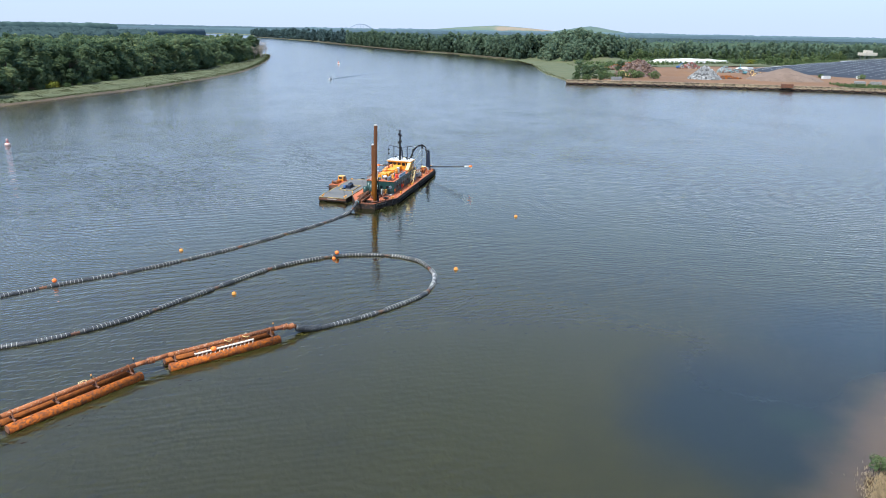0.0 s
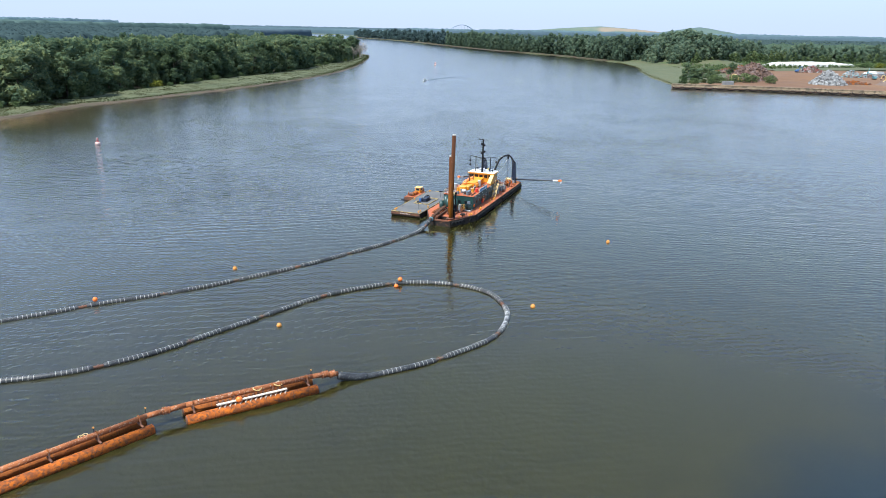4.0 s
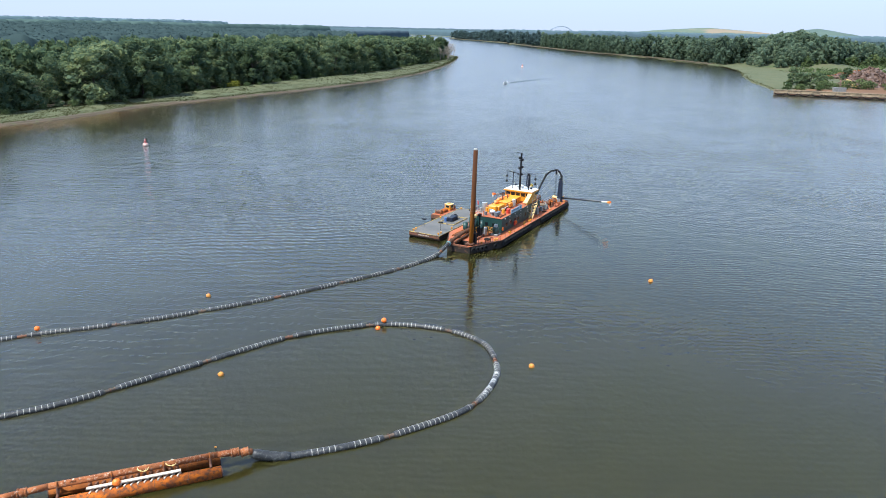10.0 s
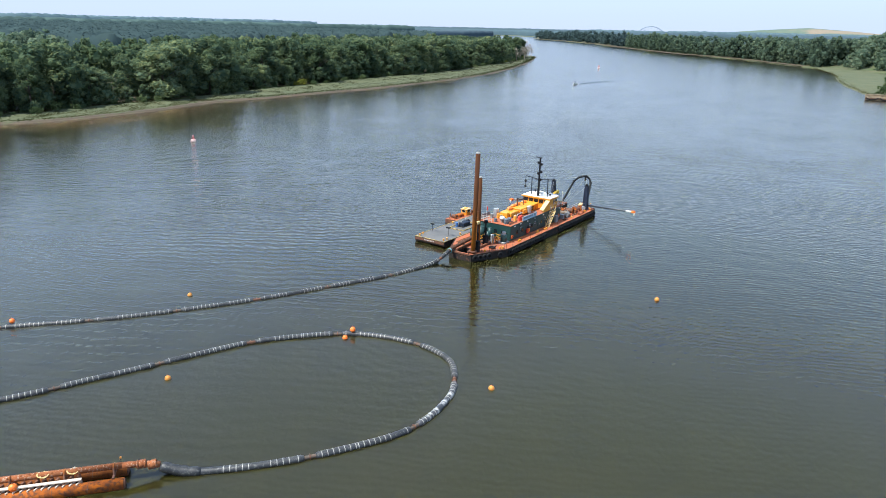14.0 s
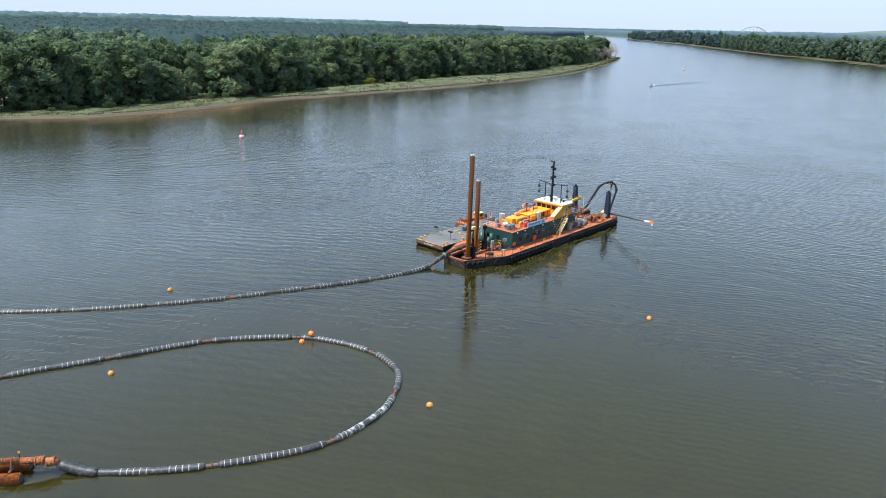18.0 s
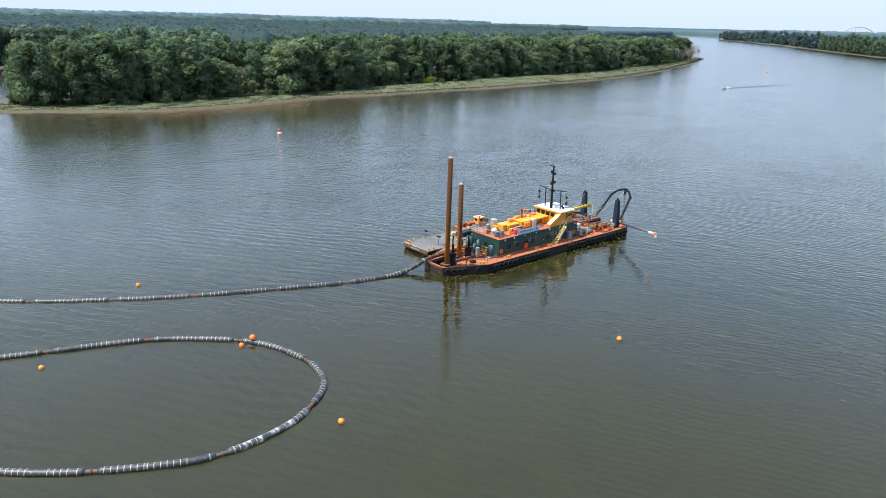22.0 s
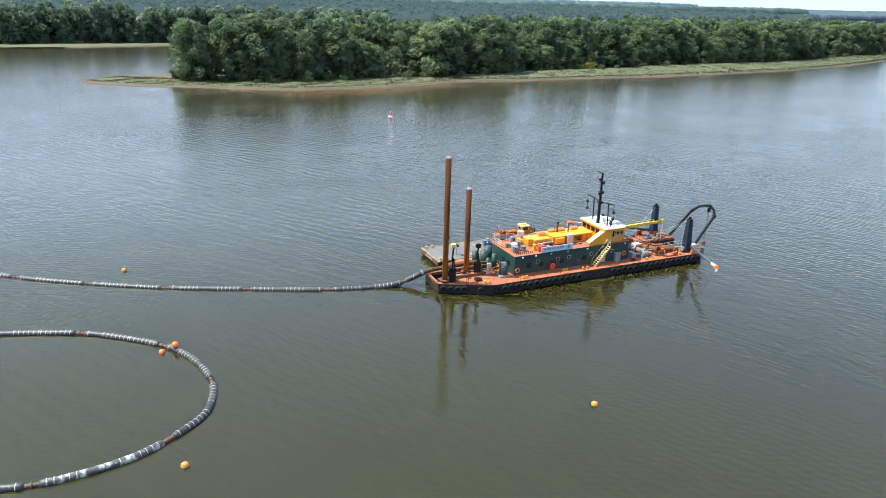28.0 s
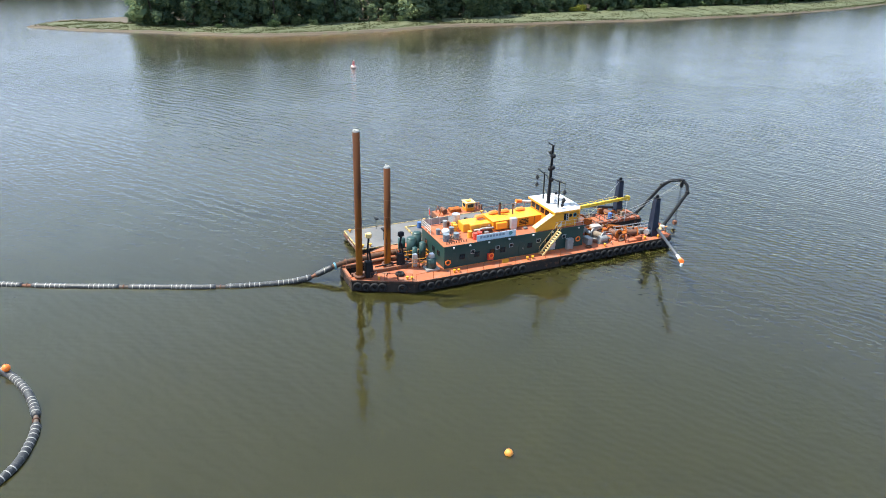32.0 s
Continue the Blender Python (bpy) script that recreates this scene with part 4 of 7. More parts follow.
part("silver_tank", rod(B(), (16.2, 4.9, RZ + 0.1), (16.2, 4.9, 6.1), 0.55, n=16), SILVER, dredger, "silver upright tank")
TUB = surface("blue_grey_tub", (0.10, 0.135, 0.165), (0.15, 0.18, 0.205), 1.0, 0.5, c3=(0.1, 0.09, 0.085), scale3=3, bump=0.05)
fan = part("vent_fan", ball(B(), (13.2, 1.6, 5.3), 0.55, 14, 9, 0.7), WHITE, dredger, "white ventilator hood", True)
part("fan_stem", rod(B(), (13.2, 1.6, RZ + 0.1), (13.2, 1.6, 5.1), 0.3, n=12), GREY, fan)
for x, y, h, r in ((12.75, 0.5, 0.95, 0.45), (14.3, 0.7, 0.8, 0.4), (14.5, 2.6, 0.85, 0.35), (12.7, 2.9, 0.7, 0.3)):
    part("vent_cowl", rod(B(), (x, y, RZ + 0.1), (x, y, RZ + 0.1 + h), r * 0.9, r, 14), TUB, dredger, "grey ventilator cowl")
for i in range(9):
    part("bitt", rod(B(), (12.4 + i * 0.34, -0.55, RZ + 0.1), (12.4 + i * 0.34, -0.55, RZ + 0.42), 0.07, n=6), RUST_DARK, dredger)
part("flag_staff", rod(B(), (12.2, 4.6, RZ), (12.1, 4.6, 7.6), 0.03, n=6), WHITE, dredger)
part("flag", slab(B(), [(12.08, 4.6, 7.5), (12.12, 4.6, 6.7), (12.2, 4.35, 6.5), (12.15, 4.35, 7.3)], 0.02), RED, dredger, "small furled red flag")

# stern: spuds, hoist posts, discharge pipe
for x, y, top, lean in ((1.15, 0.45, 20.0, (-0.12, -0.5)), (5.45, 2.2, 14.7, (0.0, -0.05))):
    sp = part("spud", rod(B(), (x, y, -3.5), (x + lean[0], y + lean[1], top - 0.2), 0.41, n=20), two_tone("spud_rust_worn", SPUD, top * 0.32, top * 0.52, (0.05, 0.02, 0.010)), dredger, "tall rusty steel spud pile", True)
    cap = part("spud_cap", rod(B(), (x + lean[0], y + lean[1], top - 0.2), (x + lean[0], y + lean[1], top - 0.06), 0.42, 0.36, 20), GREY, sp, "pale worn pile head")
    for k in range(5):
        a = k * 1.3 + x
        part("cap_lug", box(B(), x + lean[0] + 0.24 * math.cos(a) - 0.09, x + lean[0] + 0.24 * math.cos(a) + 0.09, y + lean[1] + 0.24 * math.sin(a) - 0.07, y + lean[1] + 0.24 * math.sin(a) + 0.07, top - 0.08, top + 0.05 * (k % 3), 0.02), STRAP, cap)
    for f in (0.32, 0.71):
        part("spud_band", ring(B(), (x + lean[0] * f, y + lean[1] * f, f * top), (0, 0, 1), 0.405, 0.025, 20, 6), RUST_DARK, sp)
    part("spud_band", ring(B(), (x + lean[0] * 0.5, y + lean[1] * 0.5, 8.2), (0, 0, 1), 0.41, 0.03, 20, 6), RUST_DARK, sp)
    part("spud_keeper", ring(B(), (x, y, DK + 0.35), (0, 0, 1), 0.62, 0.16, 20, 6), RUST_DARK, dredger, "rusty spud keeper ring")
for x, y, h, top in ((2.25, 0.2, 3.6, 7.2), (6.9, 1.4, 3.3, 6.2)):
    hp = part("hoist_frame", box(B(), x - 0.42, x + 0.42, y - 0.4, y + 0.4, DK, DK + h * 0.6, 0.08), BLACK, dredger, "black spud hoist")
    part("hoist_ram", tube(B(), [(x, y, DK + 0.5), (x - 0.1, y, DK + h), (x + 0.15, y + 0.1, top - 0.5)], 0.13, 8), BLACK, hp)
    part("hoist_leg", rod(B(), (x + 0.7, y + 0.3, DK), (x + 0.1, y, DK + h), 0.12, n=8), BLACK, hp)
    part("hoist_head", box(B(), x - 0.28, x + 0.45, y - 0.2, y + 0.35, top - 0.6, top, 0.1), BLACK if x > 5 else CREAM, hp)
    part("hose_coil", ring(B(), (x + 0.7, y + 0.7, DK + 0.2), (0, 0, 1), 0.5, 0.09, 16, 6), HOSE, hp)
OLDPIPE = surface("grimy_brown_pipe", (0.045, 0.028, 0.02), (0.09, 0.045, 0.026), 0.9, 0.75, spec=0.2, c3=(0.17, 0.07, 0.03), scale3=2.4, cut3=(0.52, 0.68), bump=0.3)
pipe_line = [(-1.2, 4.1, 1.6), (0.3, 4.1, 1.95), (2.5, 4.2, 2.05), (6.0, 4.5, 2.05), (9.5, 4.7, 2.05), (11.7, 4.7, 2.05)]
dp = part("discharge_pipe", tube(B(), glide(pipe_line, 0.4), 0.33, 14), OLDPIPE, dredger, "rusty discharge pipe on deck", True)
for q in ((0.5, 4.1, 1.97), (3.6, 4.28, 2.05), (7.4, 4.56, 2.05)):
    part("flange", ring(B(), q, (1, 0.06, 0), 0.4, 0.09, 16, 6), RUST_DARK, dp)
part("coupling", ring(B(), (-0.9, 4.1, 1.68), (1, 0, 0.1), 0.36, 0.14, 16, 6), TEAL, dp, "teal ball coupling")
tube(bm := B(), glide([(2.0, 3.4, 1.8), (4.5, 3.4, 1.8), (8.0, 3.6, 1.8), (11.5, 3.4, 1.8)], 0.5), 0.2, 10)
part("service_pipe", bm, OLDPIPE, dredger, "thin brown service pipe", True)
for x, y, r, h, mat in ((9.4, 4.0, 0.62, 2.5, GREEN_LIGHT), (10.6, 5.0, 0.62, 2.7, GREEN_LIGHT), (10.4, 2.6, 0.42, 2.3, GREEN_LIGHT), (9.2, 2.3, 0.34, 1.9, GREEN), (8.6, 5.4, 0.5, 2.0, GREEN)):
    tk = part("upright_tank", rod(B(), (x, y, DK), (x, y, DK + h), r, n=16), mat, dredger, "green upright tank", True)
    part("tank_dome", ball(B(), (x, y, DK + h), r, 14, 8, 0.4), mat, tk, smooth=True)
sep = part("separator", rod(B(), (10.3, -0.6, DK + 0.3), (10.3, -0.6, DK + 1.6), 0.62, n=18), GREEN_LIGHT, dredger, "green separator drum", True)
part("drum_rim", ring(B(), (10.3, -0.6, DK + 1.5), (0, 0, 1), 0.63, 0.06, 18, 6), GREEN, sep)
part("motor_box", box(B(), 10.0, 10.6, -0.9, -0.3, DK + 1.6, DK + 2.2, 0.05), SILVER, sep, "grey motor on the drum")
part("skid", box(B(), 9.4, 11.2, -1.3, 0.1, DK, DK + 0.3, 0.04), GREY, sep)
part("cabinet", box(B(), 8.4, 8.95, 0.7, 1.2, DK, DK + 1.7, 0.04), SILVER, dredger, "silver switch cabinet")
for x, y in ((4.1, -1.25), (5.3, -1.8)):
    part("vent_pipe", tube(B(), [(x, y, DK), (x, y, DK + 0.6), (x + 0.12, y, DK + 0.78), (x + 0.32, y, DK + 0.8), (x + 0.42, y, DK + 0.65)], 0.07, 8), BLACK, dredger, "black gooseneck vent", True)
for x, y in ((3.2, -0.9), (6.4, -2.2), (6.9, -2.5), (12.6, -2.6), (13.2, -2.6), (23.2, -2.6), (24.0, -2.6), (35.5, -2.7), (44.6, -2.9), (42.4, -2.7)):
    bt = part("bollard", rod(B(), (x, y, DK), (x, y, DK + 0.34), 0.12, n=10), YELLOW, dredger, "yellow mooring bollard")
    part("bollard_head", rod(B(), (x, y, DK + 0.3), (x, y, DK + 0.4), 0.19, n=10), YELLOW, bt)

# foredeck machinery
for x, y, a, mat in ((34.6, 1.9, 0, GREY), (36.0, -0.4, 20, GREY), (37.0, 4.8, -10, RUST), (38.6, -0.5, 12, RED), (40.9, -1.3, 75, RED), (42.6, 6.2, 10, RUST)):
    m = pose(x, y, DK, 0, 0, a)
    w = new("winch")
    w.parent, w.matrix_basis = dredger, m
    part("winch_drum", rod(B(), (0, -0.8, 0.75), (0, 0.8, 0.75), 0.42, n=16), RUST_DARK if mat != GREY else TIMBER, w)
    for yy in (-0.85, 0.85):
        part("drum_flange", rod(B(), (0, yy - 0.05, 0.75), (0, yy + 0.05, 0.75), 0.72, n=18), mat if mat != RED else RUST_ORANGE, w)
    part("winch_bed", box(B(), -0.8, 0.9, -1.1, 1.1, 0, 0.25, 0.04), mat if mat != RED else DECK, w)
    part("gearbox", box(B(), -0.9, -0.3, 0.9, 1.5, 0.1, 1.1, 0.08), mat if mat != RED else RUST_ORANGE, w)
for k, (x, y, L) in enumerate(((35.2, -1.2, 2.6), (36.6, 0.9, 2.2), (38.4, -2.0, 1.8), (33.8, 3.2, 2.4))):
    part("pump_pipe", tube(B(), glide([(x, y, DK), (x + 0.1, y, DK + 0.6), (x + 0.5, y + 0.15, DK + 0.85), (x + L, y + 0.3, DK + 0.8), (x + L + 0.3, y + 0.3, DK + 0.1)], 0.2), 0.09, 8), (GREY, OLDPIPE, RUST_DARK, GREY)[k], dredger, "bent deck pipe", True)
pump = part("pump_casing", rod(B(), (35.3, -1.5, DK + 0.55), (36.5, -1.35, DK + 0.55), 0.5, n=16), GREY, dredger, "grey finned pump motor")
for k in range(7):
    part("cooling_fin", ring(B(), (35.4 + k * 0.17, -1.49 + k * 0.021, DK + 0.55), (1, 0.12, 0), 0.5, 0.025, 16, 4), DARKGREY, pump)
part("pump_foot", box(B(), 35.1, 36.7, -1.9, -1.0, DK, DK + 0.16, 0.03), DARKGREY, pump)
for y in (0.75, 4.05):
    for i in range(8):
        part("well_stanchion", rod(B(), (38.8 + i * 1.05, y, DK), (38.8 + i * 1.05, y, DK + 1.0), 0.03, n=6), GREY, dredger)
    for zz in (0.5, 1.0):
        part("well_rail", rod(B(), (38.8, y, DK + zz), (46.15, y, DK + zz), 0.024, n=6), GREY, dredger)
part("deck_box", box(B(), 37.2, 38.6, 2.4, 3.4, DK, DK + 0.7, 0.05), STRAP, dredger, "pale deck box")
part("deck_box", box(B(), 33.4, 34.2, -1.6, -0.4, DK, DK + 1.0, 0.05), GREY, dredger, "grey deck box")
part("deck_box", box(B(), 35.2, 36.4, 6.2, 7.2, DK, DK + 0.9, 0.05), RUST_ORANGE, dredger, "orange deck box")
part("hatch", box(B(), 39.5, 41.0, -2.9, -1.9, DK, DK + 0.25, 0.04), DECK, dredger, "red deck hatch")
part("hatch", box(B(), 34.0, 35.0, 3.8, 5.2, DK, DK + 0.4, 0.04), RUST_DARK, dredger, "brown deck hatch")
part("silver_vent", rod(B(), (43.2, -1.9, DK + 0.6), (44.1, -1.5, DK + 0.6), 0.42, n=16), SILVER, dredger, "silver ducted vent")
for x in (41.2, 41.9, 42.6):
    part("deck_post", rod(B(), (x, -2.6, DK), (x, -2.6, DK + 0.7), 0.1, n=8), RUST_DARK, dredger)
part("whip_pole", rod(B(), (43.9, 3.9, DK), (43.9, 3.9, 5.0), 0.04, n=6), WHITE, dredger, "thin white pole")
part("port_walk", prism(B(), [(38.6, 4.1), (47.0, 4.1), (47.0, 7.3), (38.6, 7.3)], DK, DK + 0.35), DECK, dredger, "raised red walkway")
for i in range(7):
    part("walk_frame", box(B(), 39.0 + i * 1.2, 39.15 + i * 1.2, 4.1, 7.3, DK + 0.35, DK + 0.5), RUST_DARK, dredger)

rrope = random.Random(4)
# cutter ladder in its well
ladder = part("cutter_ladder", slab(B(), [(39, 1.3, DK + 0.1), (50.5, 1.5, -0.8), (50.5, 3.4, -0.8), (39, 3.6, DK + 0.1)], 0.7), RUST_DARK, dredger, "dark rusty cutter ladder")
for i in range(8):
    x = 39.5 + i * 1.15
    z = DK + 0.1 - (x - 39) * 0.191
    part("ladder_rib", box(B(), x, x + 0.12, 1.35, 3.55, z - 0.05, z + 0.3), GREY, ladder)
part("ladder_pipe", rod(B(), (39, 2.4, DK + 0.6), (48.5, 2.4, -0.1), 0.3, n=12), RUST, ladder, smooth=True)
part("rope_heap", ball(B(), (47.0, 0.4, DK + 0.25), 0.75, 12, 7, 0.55), CREAM, dredger, "tan coil of rope on the bow")
for k in range(9):
    part("rope_fold", ball(B(), (46.6 + rrope.uniform(-0.9, 0.9), 0.2 + rrope.uniform(-1.0, 0.9), DK + rrope.uniform(0.1, 0.7)), rrope.uniform(0.25, 0.45), 9, 6, 0.6), CREAM if k % 3 else STRAP, dredger)
part("rope_heap", ball(B(), (46.6, -0.6, DK + 0.2), 0.55, 12, 7, 0.5), CREAM, dredger, "tan coil of rope on the bow")

# tapered bow posts and the ladder gantry
for y in (-1.75, 6.55):
    s = 1 if y > 2.4 else -1
    pm = part("bow_post", prism(B(), [(43.9, y - 0.55), (45.1, y - 0.55), (45.1, y + 0.55), (43.9, y + 0.55)], DK, 6.9), NAVY, dredger, "tapered blue-black bow post")
    for v in pm.data.vertices:
        if v.co.z > 5:
            v.co.x = 44.4 + (v.co.x - 44.5) * 0.62
            v.co.y = y + (v.co.y - y) * 0.62
    part("post_flange", box(B(), 44.1, 44.7, y - 0.42, y + 0.42, 6.9, 7.05), BLACK, pm)
    part("post_rib", prism(B(), [(43.6, y - 0.08), (45.5, y - 0.08), (45.5, y + 0.08), (43.6, y + 0.08)], DK, 2.6), NAVY, pm)
    part("sheave", rod(B(), (44.4, y - 0.1, 7.25), (44.4, y + 0.1, 7.25), 0.25, n=12), BLACK, pm)
gantry_n = [(47.0, -0.6, DK), (49.9, 0.1, 3.9), (52.5, 0.9, 5.9), (52.8, 1.5, 6.9), (52.5, 2.2, 7.4)]
gantry_f = [(46.9, 5.4, DK), (49.0, 4.9, 4.0), (50.7, 4.4, 6.2), (51.5, 3.6, 7.1), (52.5, 2.4, 7.45)]
gy = part("gantry", tube(B(), gantry_n, 0.25, 8), BLACK, dredger, "black bent-tube ladder gantry")
part("gantry_leg", tube(B(), gantry_f, 0.25, 8), BLACK, gy)
for q in (gantry_n[2], gantry_f[2], gantry_n[4]):
    part("gantry_joint", box(B(), q[0] - 0.28, q[0] + 0.28, q[1] - 0.28, q[1] + 0.28, q[2] - 0.28, q[2] + 0.28, 0.1), BLACK, gy)
part("sheave_block", box(B(), 52.25, 52.75, 2.05, 2.55, 6.3, 7.2, 0.12), BLACK, gy)
for y in (2.15, 2.3, 2.45):
    part("hoist_wire", rod(B(), (52.5, y, 6.4), (52.4, y, 0.9), 0.02, n=5), BLACK, gy)
part("lower_block", box(B(), 52.1, 52.7, 2.0, 2.6, 0.3, 1.0, 0.12), RUST_DARK, gy)
for a, b in (((44.4, -1.75, 7.2), (52.4, 2.2, 7.3)), ((44.4, 6.55, 7.2), (52.4, 2.4, 7.3)), ((44.4, -1.75, 7.0), (38.0, 1.5, DK + 1)), ((44.4, 6.55, 7.0), (36.5, 4.0, DK + 1)), ((52.4, 2.3, 7.0), (41.0, 2.4, DK + 0.8))):
    part("stay_wire", rod(B(), a, b, 0.022, n=5), GREY, gy)

BOOM = surface("scuffed_grey_boom", (0.03, 0.036, 0.048), (0.048, 0.054, 0.064), 0.8, 0.5, c3=(0.1, 0.1, 0.1), scale3=2.2, cut3=(0.58, 0.78), bump=0.08)
# anchor booms with white and red ends
for base, tip in (((44.9, -2.2, 2.4), (36.3, -16.3, 4.9)), ((44.9, 7.0, 2.4), (27.3, 8.1, 5.4))):
    a, b = Vector(base), Vector(tip)
    p1, p2 = a.lerp(b, 0.84), a.lerp(b, 0.95)
    bo = part("anchor_boom", rod(B(), a, p1, 0.22, 0.19, 12), BOOM, dredger, "long grey-black anchor boom", True)
    part("boom_band", rod(B(), p1, p2, 0.2, n=12), WHITE, bo, "white boom section")
    part("boom_tip", rod(B(), p2, b, 0.25, 0.3, 12), ORANGE, bo, "orange-red boom end")
    part("boom_block", box(B(), b.x - 0.14, b.x + 0.14, b.y - 0.14, b.y + 0.14, b.z - 0.65, b.z - 0.2, 0.05), WHITE, bo)
    part("boom_stay", rod(B(), (44.4, base[1] + (0.4 if base[1] < 0 else -0.4), 7.1), b, 0.012, n=5), BLACK, bo)
    if base[1] < 0:
        part("boom_wire", rod(B(), (b.x, b.y, b.z - 0.5), (b.x - 1.3, b.y - 1.6, -0.1), 0.012, n=5), BLACK, bo)

# yellow crane jib ahead of the wheelhouse
LEMON = surface("lemon_yellow_paint", (0.66, 0.44, 0.03), (0.58, 0.37, 0.03), 0.6, 0.5, c3=(0.4, 0.27, 0.06), scale3=2.5, cut3=(0.55, 0.75), bump=0.05)
jib = part("crane_jib", slab(B(), [(32.6, 1.2, 6.1), (45.8, 6.1, 4.35), (45.8, 6.3, 4.35), (32.6, 1.6, 6.1)], 0.42), LEMON, dredger, "long yellow crane jib")
for k in range(6):
    f = 0.12 + k * 0.14
    p = Vector((32.6, 1.15, 6.12)).lerp(Vector((45.8, 6.05, 4.37)), f)
    part("jib_rib", box(B(), p.x - 0.06, p.x + 0.06, p.y - 0.02, p.y + 0.5, p.z - 0.46, p.z + 0.05), LEMON, jib)
part("jib_rail", rod(B(), (33.0, 1.4, 6.45), (43.0, 5.2, 5.1), 0.03, n=6), LEMON, jib)
part("jib_head", box(B(), 45.4, 46.2, 5.9, 6.5, 3.75, 4.5, 0.08), LEMON, jib)
part("jib_post", rod(B(), (33.6, 1.6, DK), (33.6, 1.6, 5.8), 0.28, n=12), YELLOW, jib)


# loose gear that lies on the dredger
def on_dredger(x, y, z, a=0):
    return DM @ pose(x, y, z, 0, 0, a)


def drum(x, y, z, mat, label):
    t = thing("oil_drum", on_dredger(x, y, z), label, "drum", "drums on the roof deck")
    part("barrel", rod(B(), (0, 0, 0), (0, 0, 0.88), 0.3, n=16), mat, t, smooth=False)
    for zz in (0.02, 0.3, 0.6, 0.86):
        part("rib", ring(B(), (0, 0, zz), (0, 0, 1), 0.3, 0.02, 16, 5), mat, t)


drum(16.5, -0.35, RZ + 0.1, RED, "red steel drum on the roof deck")
drum(17.2, -0.25, RZ + 0.1, RED, "red steel drum on the roof deck")
drum(16.1, 0.45, RZ + 0.1, YELLOW, "yellow steel drum on the roof deck")
drum(15.3, 3.2, RZ + 0.1, YELLOW, "yellow steel drum on the roof deck")
drum(15.4, 3.9, RZ + 0.1, YELLOW, "yellow steel drum on the roof deck")
drum(14.6, 4.9, RZ + 0.1, GREY, "grey steel drum on the roof deck")
drum(42.0, 5.0, DK + 0.35, BLUE, "blue plastic drum on the foredeck")
lt = thing("tyre", on_dredger(6.0, -0.75, DK + 0.19), "loose black tyre lying on the red deck", "tyre")
part("tread_ring", ring(B(), (0, 0, 0), (0, 0, 1), 0.42, 0.19, 18, 8), RUBBER, lt, smooth=True)


# deck clutter: beams, pipe runs, valves, coils and boxes fixed to the deck
for y in (0.98, 3.5):
    cb = part("carriage_beam", box(B(), 0.3, 8.2, y - 0.14, y + 0.14, DK, DK + 0.45, 0.03), RUST_DARK, dredger, "rusty spud carriage beam")
    for i in range(6):
        part("beam_stiffener", box(B(), 0.8 + i * 1.35, 0.9 + i * 1.35, y - 0.24, y + 0.24, DK, DK + 0.42), RUST, cb)
for y, r, mat in ((5.3, 0.16, RUST_DARK), (5.7, 0.12, RUST), (1.6, 0.1, BLACK)):
    part("pipe_run", tube(B(), glide([(3.6, y, DK + 0.5), (6.0, y + 0.1, DK + 0.5), (8.4, y - 0.15, DK + 0.55), (11.6, y - 0.1, DK + 0.6)], 0.5), r, 8), mat, dredger, smooth=True)
rc = random.Random(21)
zones = ((33.2, 38.2, -2.6, 3.8, 26), (33.2, 38.2, 4.6, 7.6, 14), (38.8, 43.4, -2.8, 0.4, 14), (38.8, 46.4, 4.6, 7.2, 12), (7.4, 11.2, -1.4, 6.4, 16), (45.4, 46.9, -2.4, 0.4, 5))
for x0, x1, y0, y1, count in zones:
    zb = DK + (0.35 if x0 > 38 and y0 > 4 else 0)
    for i in range(count):
        x, y, k = rc.uniform(x0, x1), rc.uniform(y0, y1), rc.random()
        mat = rc.choice((GREY, RUST, RUST_DARK, OLDPIPE, TIMBER, BLACK, DECK, DARKGREY, DARKGREY))
        if k < 0.28:
            w, d, h = rc.uniform(0.2, 0.5), rc.uniform(0.15, 0.4), rc.uniform(0.2, 0.9)
            part("gear_box", box(B(), x - w, x + w, y - d, y + d, zb, zb + h, 0.04), mat, dredger)
        elif k < 0.5:
            a, L, z = rc.uniform(0, 6.28), rc.uniform(0.5, 1.4), zb + rc.uniform(0.1, 0.9)
            part("pipe_run", tube(B(), [(x, y, zb), (x, y, z), (x + math.cos(a) * 0.2, y + math.sin(a) * 0.2, z + 0.12), (x + math.cos(a) * L, y + math.sin(a) * L, z + 0.1)], rc.uniform(0.05, 0.12), 8), mat, dredger, smooth=True)
        elif k < 0.66:
            part("hose_coil", ring(B(), (x, y, zb + 0.1), (rc.uniform(-0.1, 0.1), rc.uniform(-0.1, 0.1), 1), rc.uniform(0.25, 0.45), 0.09, 14, 6), rc.choice((HOSE, TIMBER, OLDPIPE)), dredger, smooth=True)
        elif k < 0.82:
            h = rc.uniform(0.5, 1.1)
            v = part("valve", rod(B(), (x, y, zb), (x, y, zb + h), 0.06, n=8), mat, dredger)
            part("hand_wheel", ring(B(), (x, y, zb + h), (rc.uniform(-0.4, 0.4), rc.uniform(-0.4, 0.4), 1), 0.2, 0.03, 12, 5), rc.choice((RED, YELLOW, GREY)), v)
        else:
            r, h, a = rc.uniform(0.15, 0.3), rc.uniform(0.5, 0.9), rc.uniform(0, 6.28)
            part("cylinder", rod(B(), (x - math.cos(a) * h / 2, y - math.sin(a) * h / 2, zb + r), (x + math.cos(a) * h / 2, y + math.sin(a) * h / 2, zb + r), r, n=12), mat, dredger)
